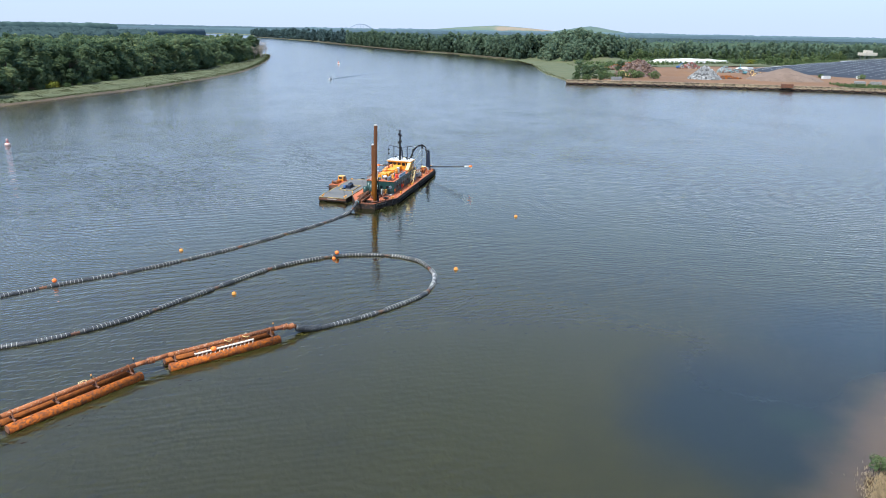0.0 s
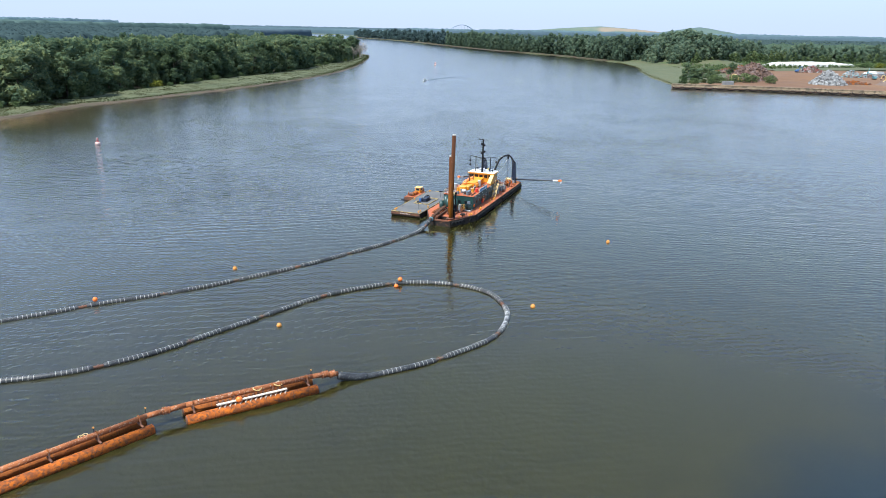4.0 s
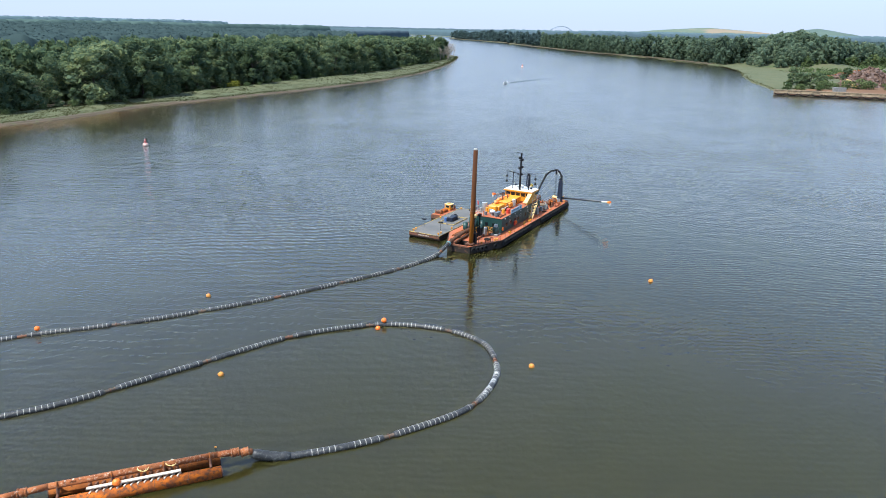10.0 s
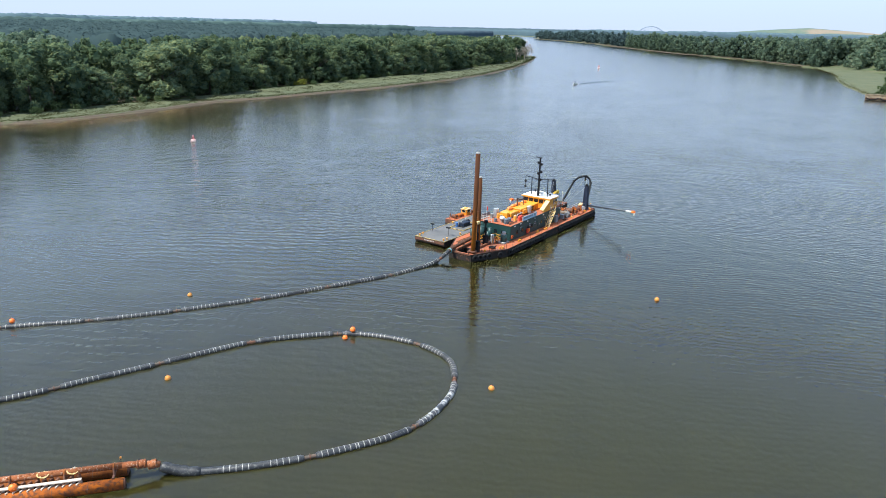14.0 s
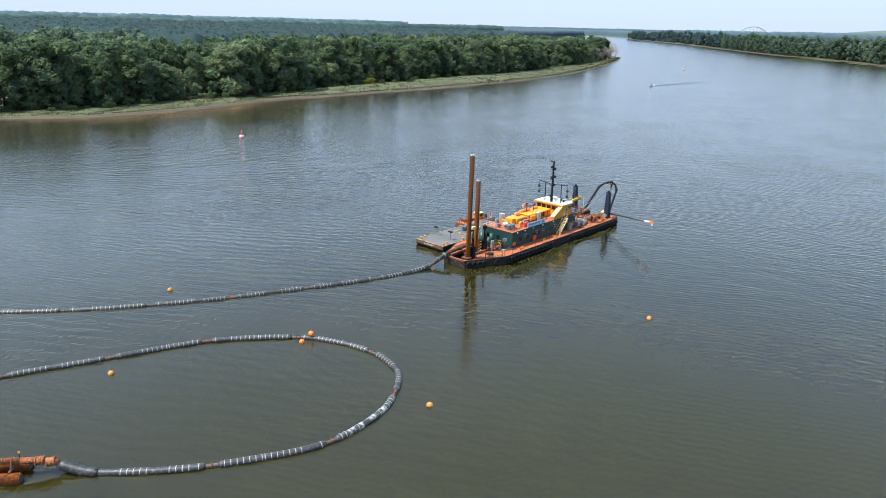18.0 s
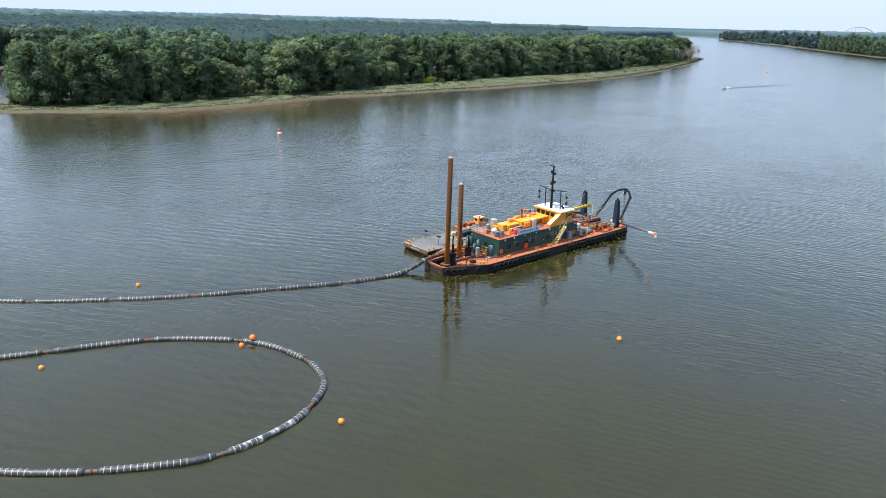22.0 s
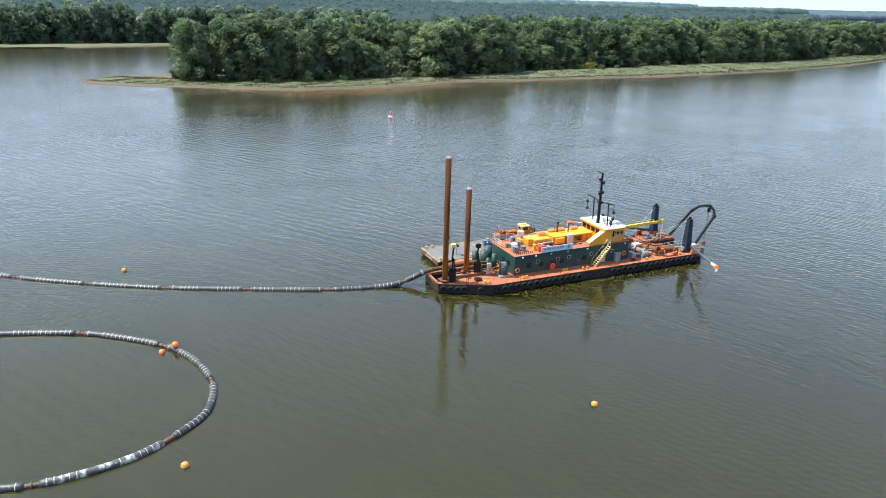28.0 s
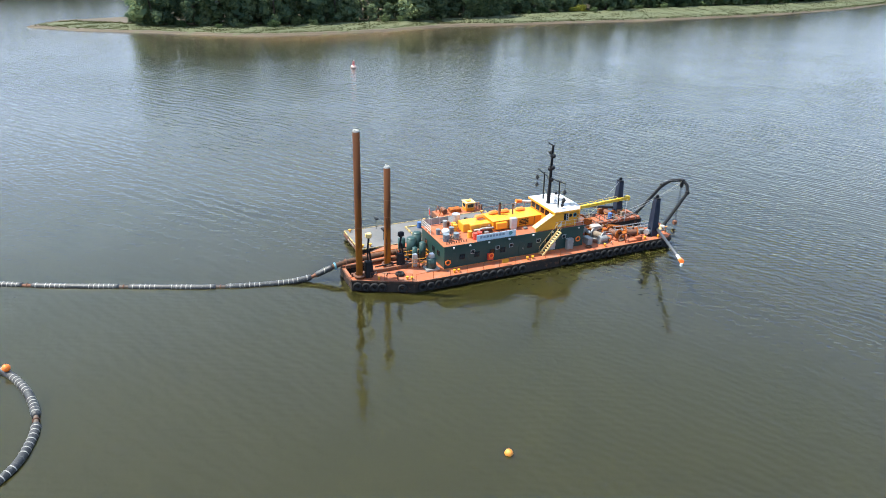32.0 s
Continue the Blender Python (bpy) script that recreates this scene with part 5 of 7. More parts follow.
for x, y in ((13.6, 3.4), (14.4, 1.4), (15.0, 5.2), (18.6, 0.6), (24.4, 0.4), (25.2, 5.2), (21.0, 5.1), (18.4, 5.2)):
    w, h = rc.uniform(0.2, 0.4), rc.uniform(0.25, 0.7)
    part("gear_box", box(B(), x - w, x + w, y - w * 0.8, y + w * 0.8, RZ + 0.1, RZ + 0.1 + h, 0.04), rc.choice((GREY, WHITE, RUST_DARK, DARKGREY)), dredger)
for k in range(16):
    x, y, a = rc.uniform(12.6, 14.6), rc.uniform(-0.2, 1.3), rc.uniform(0, 3.14)
    part("frame_bar", rod(B(), (x, y, RZ + rc.uniform(0.15, 0.5)), (x + math.cos(a) * 0.9, y + math.sin(a) * 0.9, RZ + rc.uniform(0.15, 0.7)), 0.045, n=6), rc.choice((BLACK, TIMBER, GREY)), dredger)
for x in (12.9, 13.5, 14.1):
    part("frame_bar", rod(B(), (x, 0.2, RZ + 0.35), (x + 0.4, 1.9, RZ + 0.85), 0.04, n=6), BLACK, dredger)
part("winch_wire", tube(B(), glide([(36.0, -0.4, DK + 1.1), (40.0, -1.2, DK + 1.3), (44.2, -1.7, DK + 1.6)], 0.8), 0.025, 5), GREY, dredger)
part("winch_wire", tube(B(), glide([(34.6, 1.9, DK + 1.1), (40.0, 2.4, DK + 1.8), (52.3, 2.3, 6.4)], 0.8), 0.025, 5), GREY, dredger)

# ---- work barge and tender alongside the dredger ----
EDGE = surface("worn_yellow_edge", (0.46, 0.33, 0.10), (0.3, 0.22, 0.09), 0.7, 0.7, c3=(0.09, 0.07, 0.055), scale3=2.0, cut3=(0.45, 0.6), bump=0.1)
barge = thing("work_barge", DM, "flat grey-decked work barge with yellow edge markings", "barge")
BX0, BX1, BY0, BY1, BZ = 3.8, 26.6, 8.75, 15.9, 1.15
bm = B()
vs = [(BX0 + 1.2, BY0, -0.5), (BX1 - 1.2, BY0, -0.5), (BX1 - 1.2, BY1, -0.5), (BX0 + 1.2, BY1, -0.5), (BX0, BY0, 0.35), (BX1, BY0, 0.35), (BX1, BY1, 0.35), (BX0, BY1, 0.35),
      (BX0, BY0, BZ - 0.04), (BX1, BY0, BZ - 0.04), (BX1, BY1, BZ - 0.04), (BX0, BY1, BZ - 0.04)]
vv = [bm.verts.new(v) for v in vs]
bm.faces.new(vv[3::-1])
bm.faces.new(vv[8:])
for k in (0, 4):
    for i in range(4):
        bm.faces.new((vv[k + i], vv[k + (i + 1) % 4], vv[k + 4 + (i + 1) % 4], vv[k + 4 + i]))
part("hull", bm, HULL, barge, "black barge hull with a rusty band")
part("deck", box(B(), BX0 + 0.15, BX1 - 0.15, BY0 + 0.15, BY1 - 0.15, BZ - 0.04, BZ), DARKGREY, barge, "worn grey deck")
for x0, x1, y0, y1 in ((BX0, BX1, BY0, BY0 + 0.14), (BX0, BX1, BY1 - 0.14, BY1), (BX0, BX0 + 0.14, BY0 + 0.14, BY1 - 0.14), (BX1 - 0.14, BX1, BY0 + 0.14, BY1 - 0.14)):
    part("edge_strip", box(B(), x0, x1, y0, y1, BZ - 0.1, BZ + 0.07, 0.02), EDGE, barge, "worn yellow edge strip")
part("rust_band", box(B(), BX0 - 0.05, BX0, BY0 + 0.1, BY1 - 0.1, 0.55, 1.0), RUST_DARK, barge, "rusty band")
for i in range(7):
    part("name_bar", box(B(), BX0 - 0.07, BX0 - 0.05, 11.2 + i * 0.36, 11.42 + i * 0.36, 0.68, 0.9), STRAP, barge)
for x0, x1, y0, y1 in ((12.4, 19.0, 10.2, 10.4), (12.4, 19.0, 13.8, 14.0), (12.4, 12.6, 10.4, 13.8), (18.8, 19.0, 10.4, 13.8)):
    part("hatch_coaming", box(B(), x0, x1, y0, y1, BZ, BZ + 0.18), EDGE, barge, "yellow hatch coaming")
part("hatch_cover", box(B(), 12.65, 18.75, 10.45, 13.75, BZ, BZ + 0.06), DARKGREY, barge)
for x, y in ((4.5, 9.4), (4.5, 15.2), (5.6, 15.3), (10, 9.3), (16, 15.3), (25.6, 15.2), (25.6, 9.4), (5.6, 9.4)):
    bo = part("bollard", rod(B(), (x, y, BZ), (x, y, BZ + 0.36), 0.13, n=10), YELLOW, barge, "yellow mooring bollard")
    part("bollard_head", rod(B(), (x, y, BZ + 0.32), (x, y, BZ + 0.42), 0.21, n=10), YELLOW, bo)
for x, y in ((8.4, 15.0), (8.0, 10.8), (20.5, 10.2)):
    lp = part("lamp_post", rod(B(), (x, y, BZ), (x, y, BZ + 1.5), 0.04, n=6), BLACK, barge, "short black lamp post")
    part("lamp_head", box(B(), x - 0.2, x + 0.2, y - 0.45, y + 0.45, BZ + 1.5, BZ + 1.75, 0.04), BLACK, lp)
eng = thing("deck_engine", on_dredger(16.2, 12.4, BZ + 0.06), "dark grey and blue engine set on the barge", "engine")
part("block", box(B(), -1.3, 1.1, -0.7, 0.7, 0, 0.85, 0.1), NAVY, eng)
part("fan_guard", rod(B(), (1.1, 0, 0.55), (1.4, 0, 0.55), 0.5, n=14), BLACK, eng)
part("manifold", tube(B(), [(-1.0, 0.3, 0.85), (-0.4, 0.3, 1.15), (0.5, 0.3, 1.15), (0.9, 0.3, 1.5)], 0.09, 8), GREY, eng)
part("skid", box(B(), -1.7, 1.6, -0.9, 0.9, -0.01, 0.1), BLACK, eng)
dr = thing("oil_drum", on_dredger(14.3, 13.1, BZ + 0.06), "blue plastic drum on the barge", "drum")
part("barrel", rod(B(), (0, 0, 0), (0, 0, 0.88), 0.3, n=14), BLUE, dr)
for zz in (0.3, 0.6):
    part("rib", ring(B(), (0, 0, zz), (0, 0, 1), 0.3, 0.02, 14, 5), BLUE, dr)

tender = thing("tender_boat", on_dredger(22.6, 17.9, 0), "rust-red workboat with a small cream wheelhouse beside the barge", "workboat")
bm = prism(B(), [(-3.6, -1.5), (3.0, -1.5), (4.2, -0.7), (4.2, 0.7), (3.0, 1.5), (-3.6, 1.5)], -0.5, 0.85)
part("hull", bm, RUST_DARK, tender, "dark rusty hull")
part("deck", prism(B(), inset([(-3.6, -1.5), (3.0, -1.5), (4.2, -0.7), (4.2, 0.7), (3.0, 1.5), (-3.6, 1.5)], 0.1), 0.85, 0.9), DECK, tender, "red deck")
cab = part("cab", box(B(), 1.3, 2.8, -0.75, 0.75, 0.9, 2.25, 0.08), AMBER, tender, "cream yellow cab")
part("cab_roof", box(B(), 1.2, 2.9, -0.85, 0.85, 2.25, 2.33, 0.03), CREAM, cab)
for y, s in ((-0.75, -1), (0.75, 1)):
    window(2.05, y, 1.8, 1.0, 0.55, "y", cab, CREAM, s)
window(1.3, 0, 1.8, 0.95, 0.55, "x", cab, CREAM)
window(2.8, 0, 1.8, 0.95, 0.55, "x", cab, CREAM, 1)
part("cab_light", box(B(), 1.6, 2.4, -0.3, 0.3, 2.33, 2.5, 0.05), YELLOW, cab)
part("winch_drum", rod(B(), (-2.2, -0.6, 1.35), (-2.2, 0.6, 1.35), 0.4, n=14), RUST_DARK, tender)
for y in (-0.7, 0.7):
    part("a_frame", tube(B(), [(-3.2, y, 0.9), (-2.9, y, 2.0), (-2.5, y, 0.9)], 0.08, 6), RUST, tender)
part("engine_cover", box(B(), -1.2, 0.6, -0.6, 0.6, 0.9, 1.5, 0.08), RUST_ORANGE, tender)
for x in (3.6, 4.0):
    part("push_knee", box(B(), x, x + 0.2, -0.6, -0.35, 0.85, 1.7), RUST_DARK, tender)
    part("push_knee", box(B(), x, x + 0.2, 0.35, 0.6, 0.85, 1.7), RUST_DARK, tender)

# ---- floating pipelines ----


def hose_string(pts, label, heavy=None, seclen=11.6, skip=0.0, stained=()):
    line = thing("floating_pipeline", Matrix.Identity(4), label, "pipeline", "floating hose lines")
    L = glide(pts, 0.29)
    per = int(seclen / 0.29)
    start = int(skip / 0.29)
    secs = [(0, start)] if start > 3 else []
    secs += [(i, min(i + per, len(L) - 1)) for i in range(start, len(L) - 8, per)]
    for k, (i, j) in enumerate(secs):
        seg = L[i:j + 1]
        body = L[i:j + 6] if k == heavy else seg[2:-2] if len(seg) > 12 else seg
        r = 0.5 if k == heavy else 0.385
        rr = [r * 0.78] + [r * (1 + (0.05 * math.sin(q * 2.1) if k == heavy else 0)) for q in range(len(body) - 2)] + [r * 0.78]
        sec = part("hose_section", tube(B(), body, r, 12, radii=rr), HOSE, line, "black hose section whitened by bird droppings" if k in stained else "", True)
        if k in stained:
            sec.data.materials[0] = HOSE_STAINED
        if k == heavy:
            continue
        neck = part("hose_neck", tube(B(), [seg[-4], seg[-2], L[min(j + 2, len(L) - 1)], L[min(j + 4, len(L) - 1)]], 0.22, 10), RUST_DARK if k % 3 == 0 else NECK, line, "narrow rusty joint", True)
        mid = L[min(j, len(L) - 1)]
        d = Vector(L[min(j + 1, len(L) - 1)] - L[j - 1])
        part("joint_flange", ring(B(), mid, d, 0.27, 0.07, 12, 5), RUST_DARK, neck)
        rs = random.Random(k * 7 + len(pts))
        if len(body) > 14:
            lo, hi = rs.choice(((2, 30), (6, 34), (4, 36), (2, 24), (10, 36)))
            at = [2] + [a for c in (lo, (lo + hi) // 2 + 2) for a in range(max(4, c), min(c + rs.choice((9, 11, 13)), len(body) - 4), 2)] + [len(body) - 3]
        else:
            at = [len(body) // 2]
        for a in at:
            dn = Vector(body[a + 1] - body[a - 1]).normalized()
            side = dn.cross(Vector((0, 0, 1))).normalized()
            bm, rows = B(), []
            for q in range(11):
                an = (q - 5) * 0.33
                o = side * math.sin(an) + Vector((0, 0, math.cos(an)))
                rows.append([bm.verts.new(Vector(body[a]) + dn * e + o * rr2) for e, rr2 in ((-0.035, r), (-0.035, r + 0.022), (0.035, r + 0.022), (0.035, r))])
            for u, w in zip(rows, rows[1:]):
                for q in range(3):
                    bm.faces.new((u[q], w[q], w[q + 1], u[q + 1]))
            part("strap", bm, STRAP, sec)
    return line


NECK = surface("weathered_joint", (0.06, 0.045, 0.035), (0.1, 0.07, 0.05), 1.5, 0.7, c3=(0.16, 0.09, 0.05), scale3=4, bump=0.3)
HOSE_STAINED = surface("stained_hose_rubber", (0.03, 0.032, 0.036), (0.05, 0.05, 0.055), 1.2, 0.5, c3=(0.6, 0.6, 0.58), scale3=1.3, cut3=(0.5, 0.68), bump=0.25)
z = 0.02
hose_string([(-4.25, 0.46, 1.6), (-5.0, -0.8, 1.0), (-5.8, -2.4, 0.45), (-8.0, -5.7, z), (-12.7, -11.9, z), (-20.3, -19.6, z), (-26.7, -25.9, z), (-33.1, -31.4, z), (-42.7, -38.5, z),
             (-49.0, -42.3, z), (-55.4, -45.7, z), (-62, -50, z), (-76, -58, z), (-96, -66, z), (-125, -74, z)], "black floating hose line with pale straps leading to the dredger", skip=2.6)
z = 0.1
hose_string([(-16.0, -69.3, 0.8), (-14.6, -68.9, 0.4), (-12.8, -68.3, z), (-9.4, -66.8, z), (-5.6, -64.7, z), (-1.4, -61.7, z), (3.2, -57.7, z), (5.4, -54.3, z), (6.8, -49.8, z), (7.0, -45.8, z),
             (5.5, -40.2, z), (2.5, -37.2, z), (-1.0, -35.6, z), (-5.9, -34.9, z), (-10.8, -35.5, z), (-16.3, -38.0, z), (-21.4, -41.3, z), (-25.8, -45.8, z), (-31.3, -52.1, z), (-35.1, -56.2, z),
             (-38.6, -60.2, z), (-42.3, -63.5, z), (-48.1, -67.3, z), (-54.3, -69.6, z), (-66, -72, z), (-90, -74, z)], "black floating hose line curving in a wide loop", heavy=0, skip=2.4, stained=(3,))

# ---- steel pontoon line ----
PIPE = [(-16.0, -69.3, 1.05), (-17.4, -70.1, 1.35), (-18.8, -70.9, 1.5), (-31.4, -77.6, 1.5), (-33.2, -78.6, 1.4), (-34.8, -79.8, 1.45), (-45.6, -90.4, 1.5), (-47.4, -92.1, 1.4), (-60, -104.5, 1.4), (-75, -118, 1.4)]
CRUST = surface("crusted_rust", (0.20, 0.066, 0.026), (0.32, 0.115, 0.045), 0.9, 0.9, spec=0.15, c3=(0.36, 0.22, 0.15), scale3=5.0, cut3=(0.55, 0.66), bump=0.7, bscale=5.0)
steel = thing("steel_pipeline", Matrix.Identity(4), "rusty steel dredge pipe carried on pontoon tubes", "pipeline")
for a, b in zip(PIPE[0:-1:1], PIPE[1:]):
    part("pipe_length", rod(B(), a, b, 0.3, n=14), CRUST, steel, smooth=True)
for p, d in ((PIPE[1], (1, 0.6, 0)), (PIPE[4], (1, 0.5, 0)), (PIPE[7], (1, 1, 0)), ((-16.6, -69.6, 1.15), (1, 0.5, 0.2))):
    jb = part("ball_joint", ball(B(), p, 0.42, 14, 9), CRUST, steel, "knobbly rusty ball joint", True)
    for o in (-0.32, 0.32):
        v = Vector(d).normalized() * o
        part("joint_ring", ring(B(), Vector(p) + v, d, 0.35, 0.09, 14, 6), CRUST, jb)
rs = random.Random(5)
PLANK = surface("bleached_plank", (0.6, 0.5, 0.4), (0.46, 0.37, 0.29), 2.0, 0.8, bump=0.2)


def pontoon(a, b, label, catwalk):
    a, b = Vector(a), Vector(b)
    d = (b - a).normalized()
    n = Vector((-d.y, d.x, 0))
    if n.y < 0:
        n = -n
    t = thing("pontoon", Matrix.Identity(4), label, "pontoon", "pontoons under the steel pipe")
    for off in (0.0, 2.15):
        o = n * off
        tb = part("float_tube", rod(B(), a + o, b + o, 0.58, n=20), RUST_ORANGE if off == 0 else RUST, t, "orange rusty float tube", True)
        for k in range(9):
            p, an = (a + o).lerp(b + o, rs.uniform(0.02, 0.98)), rs.uniform(-1.3, 1.3)
            q2 = p + n * math.sin(an) * 0.575 + Vector((0, 0, math.cos(an) * 0.575))
            bmk = ball(B(), (0, 0, 0), 1, 7, 4)
            for v in bmk.verts:
                v.co = q2 + Vector(v.co) * (0.03 + 0.05 * rs.random()) + d * v.co.x * rs.uniform(0.05, 0.2)
            part("rust_scab", bmk, RUST_DARK if k % 3 else CRUST, tb)
        for p, q in ((a + o - d * 0.1, a + o), (b + o, b + o + d * 0.1)):
            part("end_cap", rod(B(), p, q, 0.5, n=20), RUST_DARK, tb)
        for f in (0.2, 0.4, 0.6, 0.8):
            p = (a + o).lerp(b + o, f)
            part("weld_band", ring(B(), p, d, 0.575, 0.02, 20, 5), RUST_DARK, tb)
    for f in (0.06, 0.36, 0.66, 0.94):
        p = a.lerp(b, f)
        q = p + n * 2.15
        bm = B()
        rod(bm, p + Vector((0, 0, 0.62)), q + Vector((0, 0, 0.62)), 0.12, n=8)
        rod(bm, p + n * 0.5 + Vector((0, 0, 0.6)), p + n * 0.82 + Vector((0, 0, 1.35)), 0.09, n=8)
        rod(bm, q - n * 0.5 + Vector((0, 0, 0.6)), q - n * 0.82 + Vector((0, 0, 1.35)), 0.09, n=8)
        part("cradle", bm, RUST_DARK, t, "rusty pipe cradle")
        part("clamp", ring(B(), p + n * 1.075 + Vector((0, 0, 1.2)), d, 0.34, 0.06, 14, 6), RUST, t)
    if catwalk:
        p0, p1 = a.lerp(b, 0.22), a.lerp(b, 0.76)
        w = part("catwalk_board", slab(B(), [p0 + n * 0.05 + Vector((0, 0, 0.93)), p1 + n * 0.05 + Vector((0, 0, 0.93)), p1 + n * 0.42 + Vector((0, 0, 0.93)), p0 + n * 0.42 + Vector((0, 0, 0.93))], 0.09), PLANK, t, "bleached plank catwalk")
        for i in range(14):
            p = p0.lerp(p1, (i + 0.5) / 14)
            part("catwalk_bearer", box(B(), p.x - 0.06, p.x + 0.06, p.y - 0.2, p.y + 0.5, 0.7, 0.95), PLANK, w)
        for i in range(14):
            p = p0.lerp(p1, (i + 0.4) / 14) + n * rs.uniform(0.6, 0.9)
            part("hose_clip", box(B(), p.x - 0.12, p.x + 0.12, p.y - 0.2, p.y + 0.2, 0.62, 1.25, 0.04), RUST_DARK, t)
        for i in range(70):
            p = a.lerp(b, rs.random()) + n * (1.075 + rs.uniform(-0.15, 0.15))
            part("rust_scab", ball(B(), (p.x, p.y, 1.72 + rs.uniform(0, 0.1)), rs.uniform(0.04, 0.12), 6, 4, 0.7), PLANK if i % 6 == 0 else CRUST, t)
    return t


pontoon((-31.0, -78.75, 0.28), (-18.1, -71.8, 0.28), "pair of orange rusty float tubes with a bleached plank catwalk", True)
pontoon((-44.8, -91.1, 0.28), (-34.0, -80.5, 0.28), "pair of orange rusty float tubes under the pipe", False)
pontoon((-59.0, -105.0, 0.28), (-48.2, -94.4, 0.28), "pair of orange rusty float tubes under the pipe", False)
for p, r in (((-24.6, -74.2, 1.72), 0.4), ((-39.5, -84.1, 1.72), 0.35), ((-22.5, -73.0, 1.7), 0.3)):
    rc = thing("rope_coil", Matrix.Translation(p), "frayed yellow rope looped over the rusty pipe", "rope")
    part("rope_loop", ring(B(), (0, 0, -0.1), (0.35, 0.1, 1), 0.36, 0.05, 14, 6), CREAM, rc)
    part("rope_loop", ring(B(), (0.2, 0.1, -0.08), (0.1, -0.4, 1), 0.35, 0.04, 14, 6), CREAM, rc)
for p in ((-18.9, -70.9, 1.8), (-38.6, -83.5, 1.8), (-34.9, -79.7, 1.8)):
    nl = thing("marker_lamp", Matrix.Translation(p), "small yellow lamp on a short stem on the pipe", "lamp")
    part("stem", rod(B(), (0, 0, -0.02), (0, 0, 0.45), 0.03, n=6), BLACK, nl)
    part("lens", ball(B(), (0, 0, 0.52), 0.11, 8, 6), GOLD, nl, smooth=True)

# ---- buoys ----


def float_ball(x, y, mat, label, r=0.36, z=0.1):
    t = thing("mooring_buoy", Matrix.Translation((x, y, z)), label, "buoy", "round mooring buoys")
    part("shell", ball(B(), (0, 0, 0), r, 20, 14), mat, t, smooth=True)
    part("seam", ring(B(), (0, 0, 0), (0, 0, 1), r * 0.99, 0.025, 20, 6), mat, t)
    part("lifting_eye", ring(B(), (0, 0, r + 0.05), (0, 1, 0), 0.09, 0.025, 10, 5), RUST_DARK, t)


for x, y, mat, label in ((32.06, -9.7, GOLD, "faded orange mooring buoy afloat"), (11.4, -45.0, GOLD, "faded yellow mooring buoy afloat"), (-26.3, -53.0, GOLD, "faded yellow mooring buoy afloat"),
                         (-10.2, -36.6, ORANGE, "bright orange mooring buoy beside the hose"), (-38.9, -28.6, GOLD, "faded orange mooring buoy afloat")):
    float_ball(x, y, mat, label)
float_ball(-9.6, -35.2, ORANGE, "bright orange buoy resting on the hose line", 0.38, 0.8)
float_ball(-55.6, -45.4, ORANGE, "bright orange buoy resting on the hose line", 0.36, 0.75)
float_ball(-26.1, -75.9, ORANGE, "orange buoy lashed on the rusty pontoon", 0.36, 1.25)


NUN_PINK = surface("faded_red_paint", (0.6, 0.36, 0.3), (0.66, 0.5, 0.45), 1.2, 0.6, bump=0.05)
NUN_RED = surface("channel_red_paint", (0.42, 0.06, 0.06), (0.38, 0.12, 0.1), 1.2, 0.55, bump=0.05)


def channel_buoy(x, y, s, label):
    t = thing("channel_buoy", Matrix.Translation((x, y, 0)) @ Matrix.Diagonal((s, s, s, 1)), label, "channel buoy")
    part("float_body", tube(B(), [(0, 0, -0.3), (0, 0, 0.35), (0, 0, 0.9), (0, 0.01, 1.15)], 1, 20, radii=[1.2, 1.35, 1.25, 0.9]), NUN_PINK, t, "faded pinkish float body", True)
    tower = part("tower", tube(B(), [(0, 0, 1.1), (0, 0.01, 1.6), (0, 0.01, 1.7)], 1, 14, radii=[0.62, 0.5, 0.2]), NUN_RED, t, "red tower foot", True)
    for k in range(4):
        a, b = k * 1.571 + 0.4, (k + 1) * 1.571 + 0.4
        foot, head = Vector((0.62 * math.cos(a), 0.62 * math.sin(a), 1.1)), Vector((0.34 * math.cos(a), 0.34 * math.sin(a), 3.2))
        part("tower_leg", rod(B(), foot, head, 0.09, n=6), NUN_RED, tower)
        part("tower_brace", rod(B(), foot.lerp(head, 0.35), Vector((0.45 * math.cos(b), 0.45 * math.sin(b), 2.4)), 0.06, n=5), NUN_RED, tower)
        part("day_board", slab(B(), [(0.5 * math.cos(a), 0.5 * math.sin(a), 2.35), (0.5 * math.cos(b), 0.5 * math.sin(b), 2.35), (0.36 * math.cos(b), 0.36 * math.sin(b), 3.2), (0.36 * math.cos(a), 0.36 * math.sin(a), 3.2)], 0.05), NUN_RED if k % 2 else NUN_PINK, tower)
    part("top_lamp", rod(B(), (0, 0, 3.2), (0, 0, 3.6), 0.16, 0.12, 10), WHITE, t)


channel_buoy(-120.5, 101.8, 0.7, "faded red channel buoy with an open tower, afloat")
channel_buoy(6.2, 712.8, 1.0, "red channel buoy afloat far up the river")

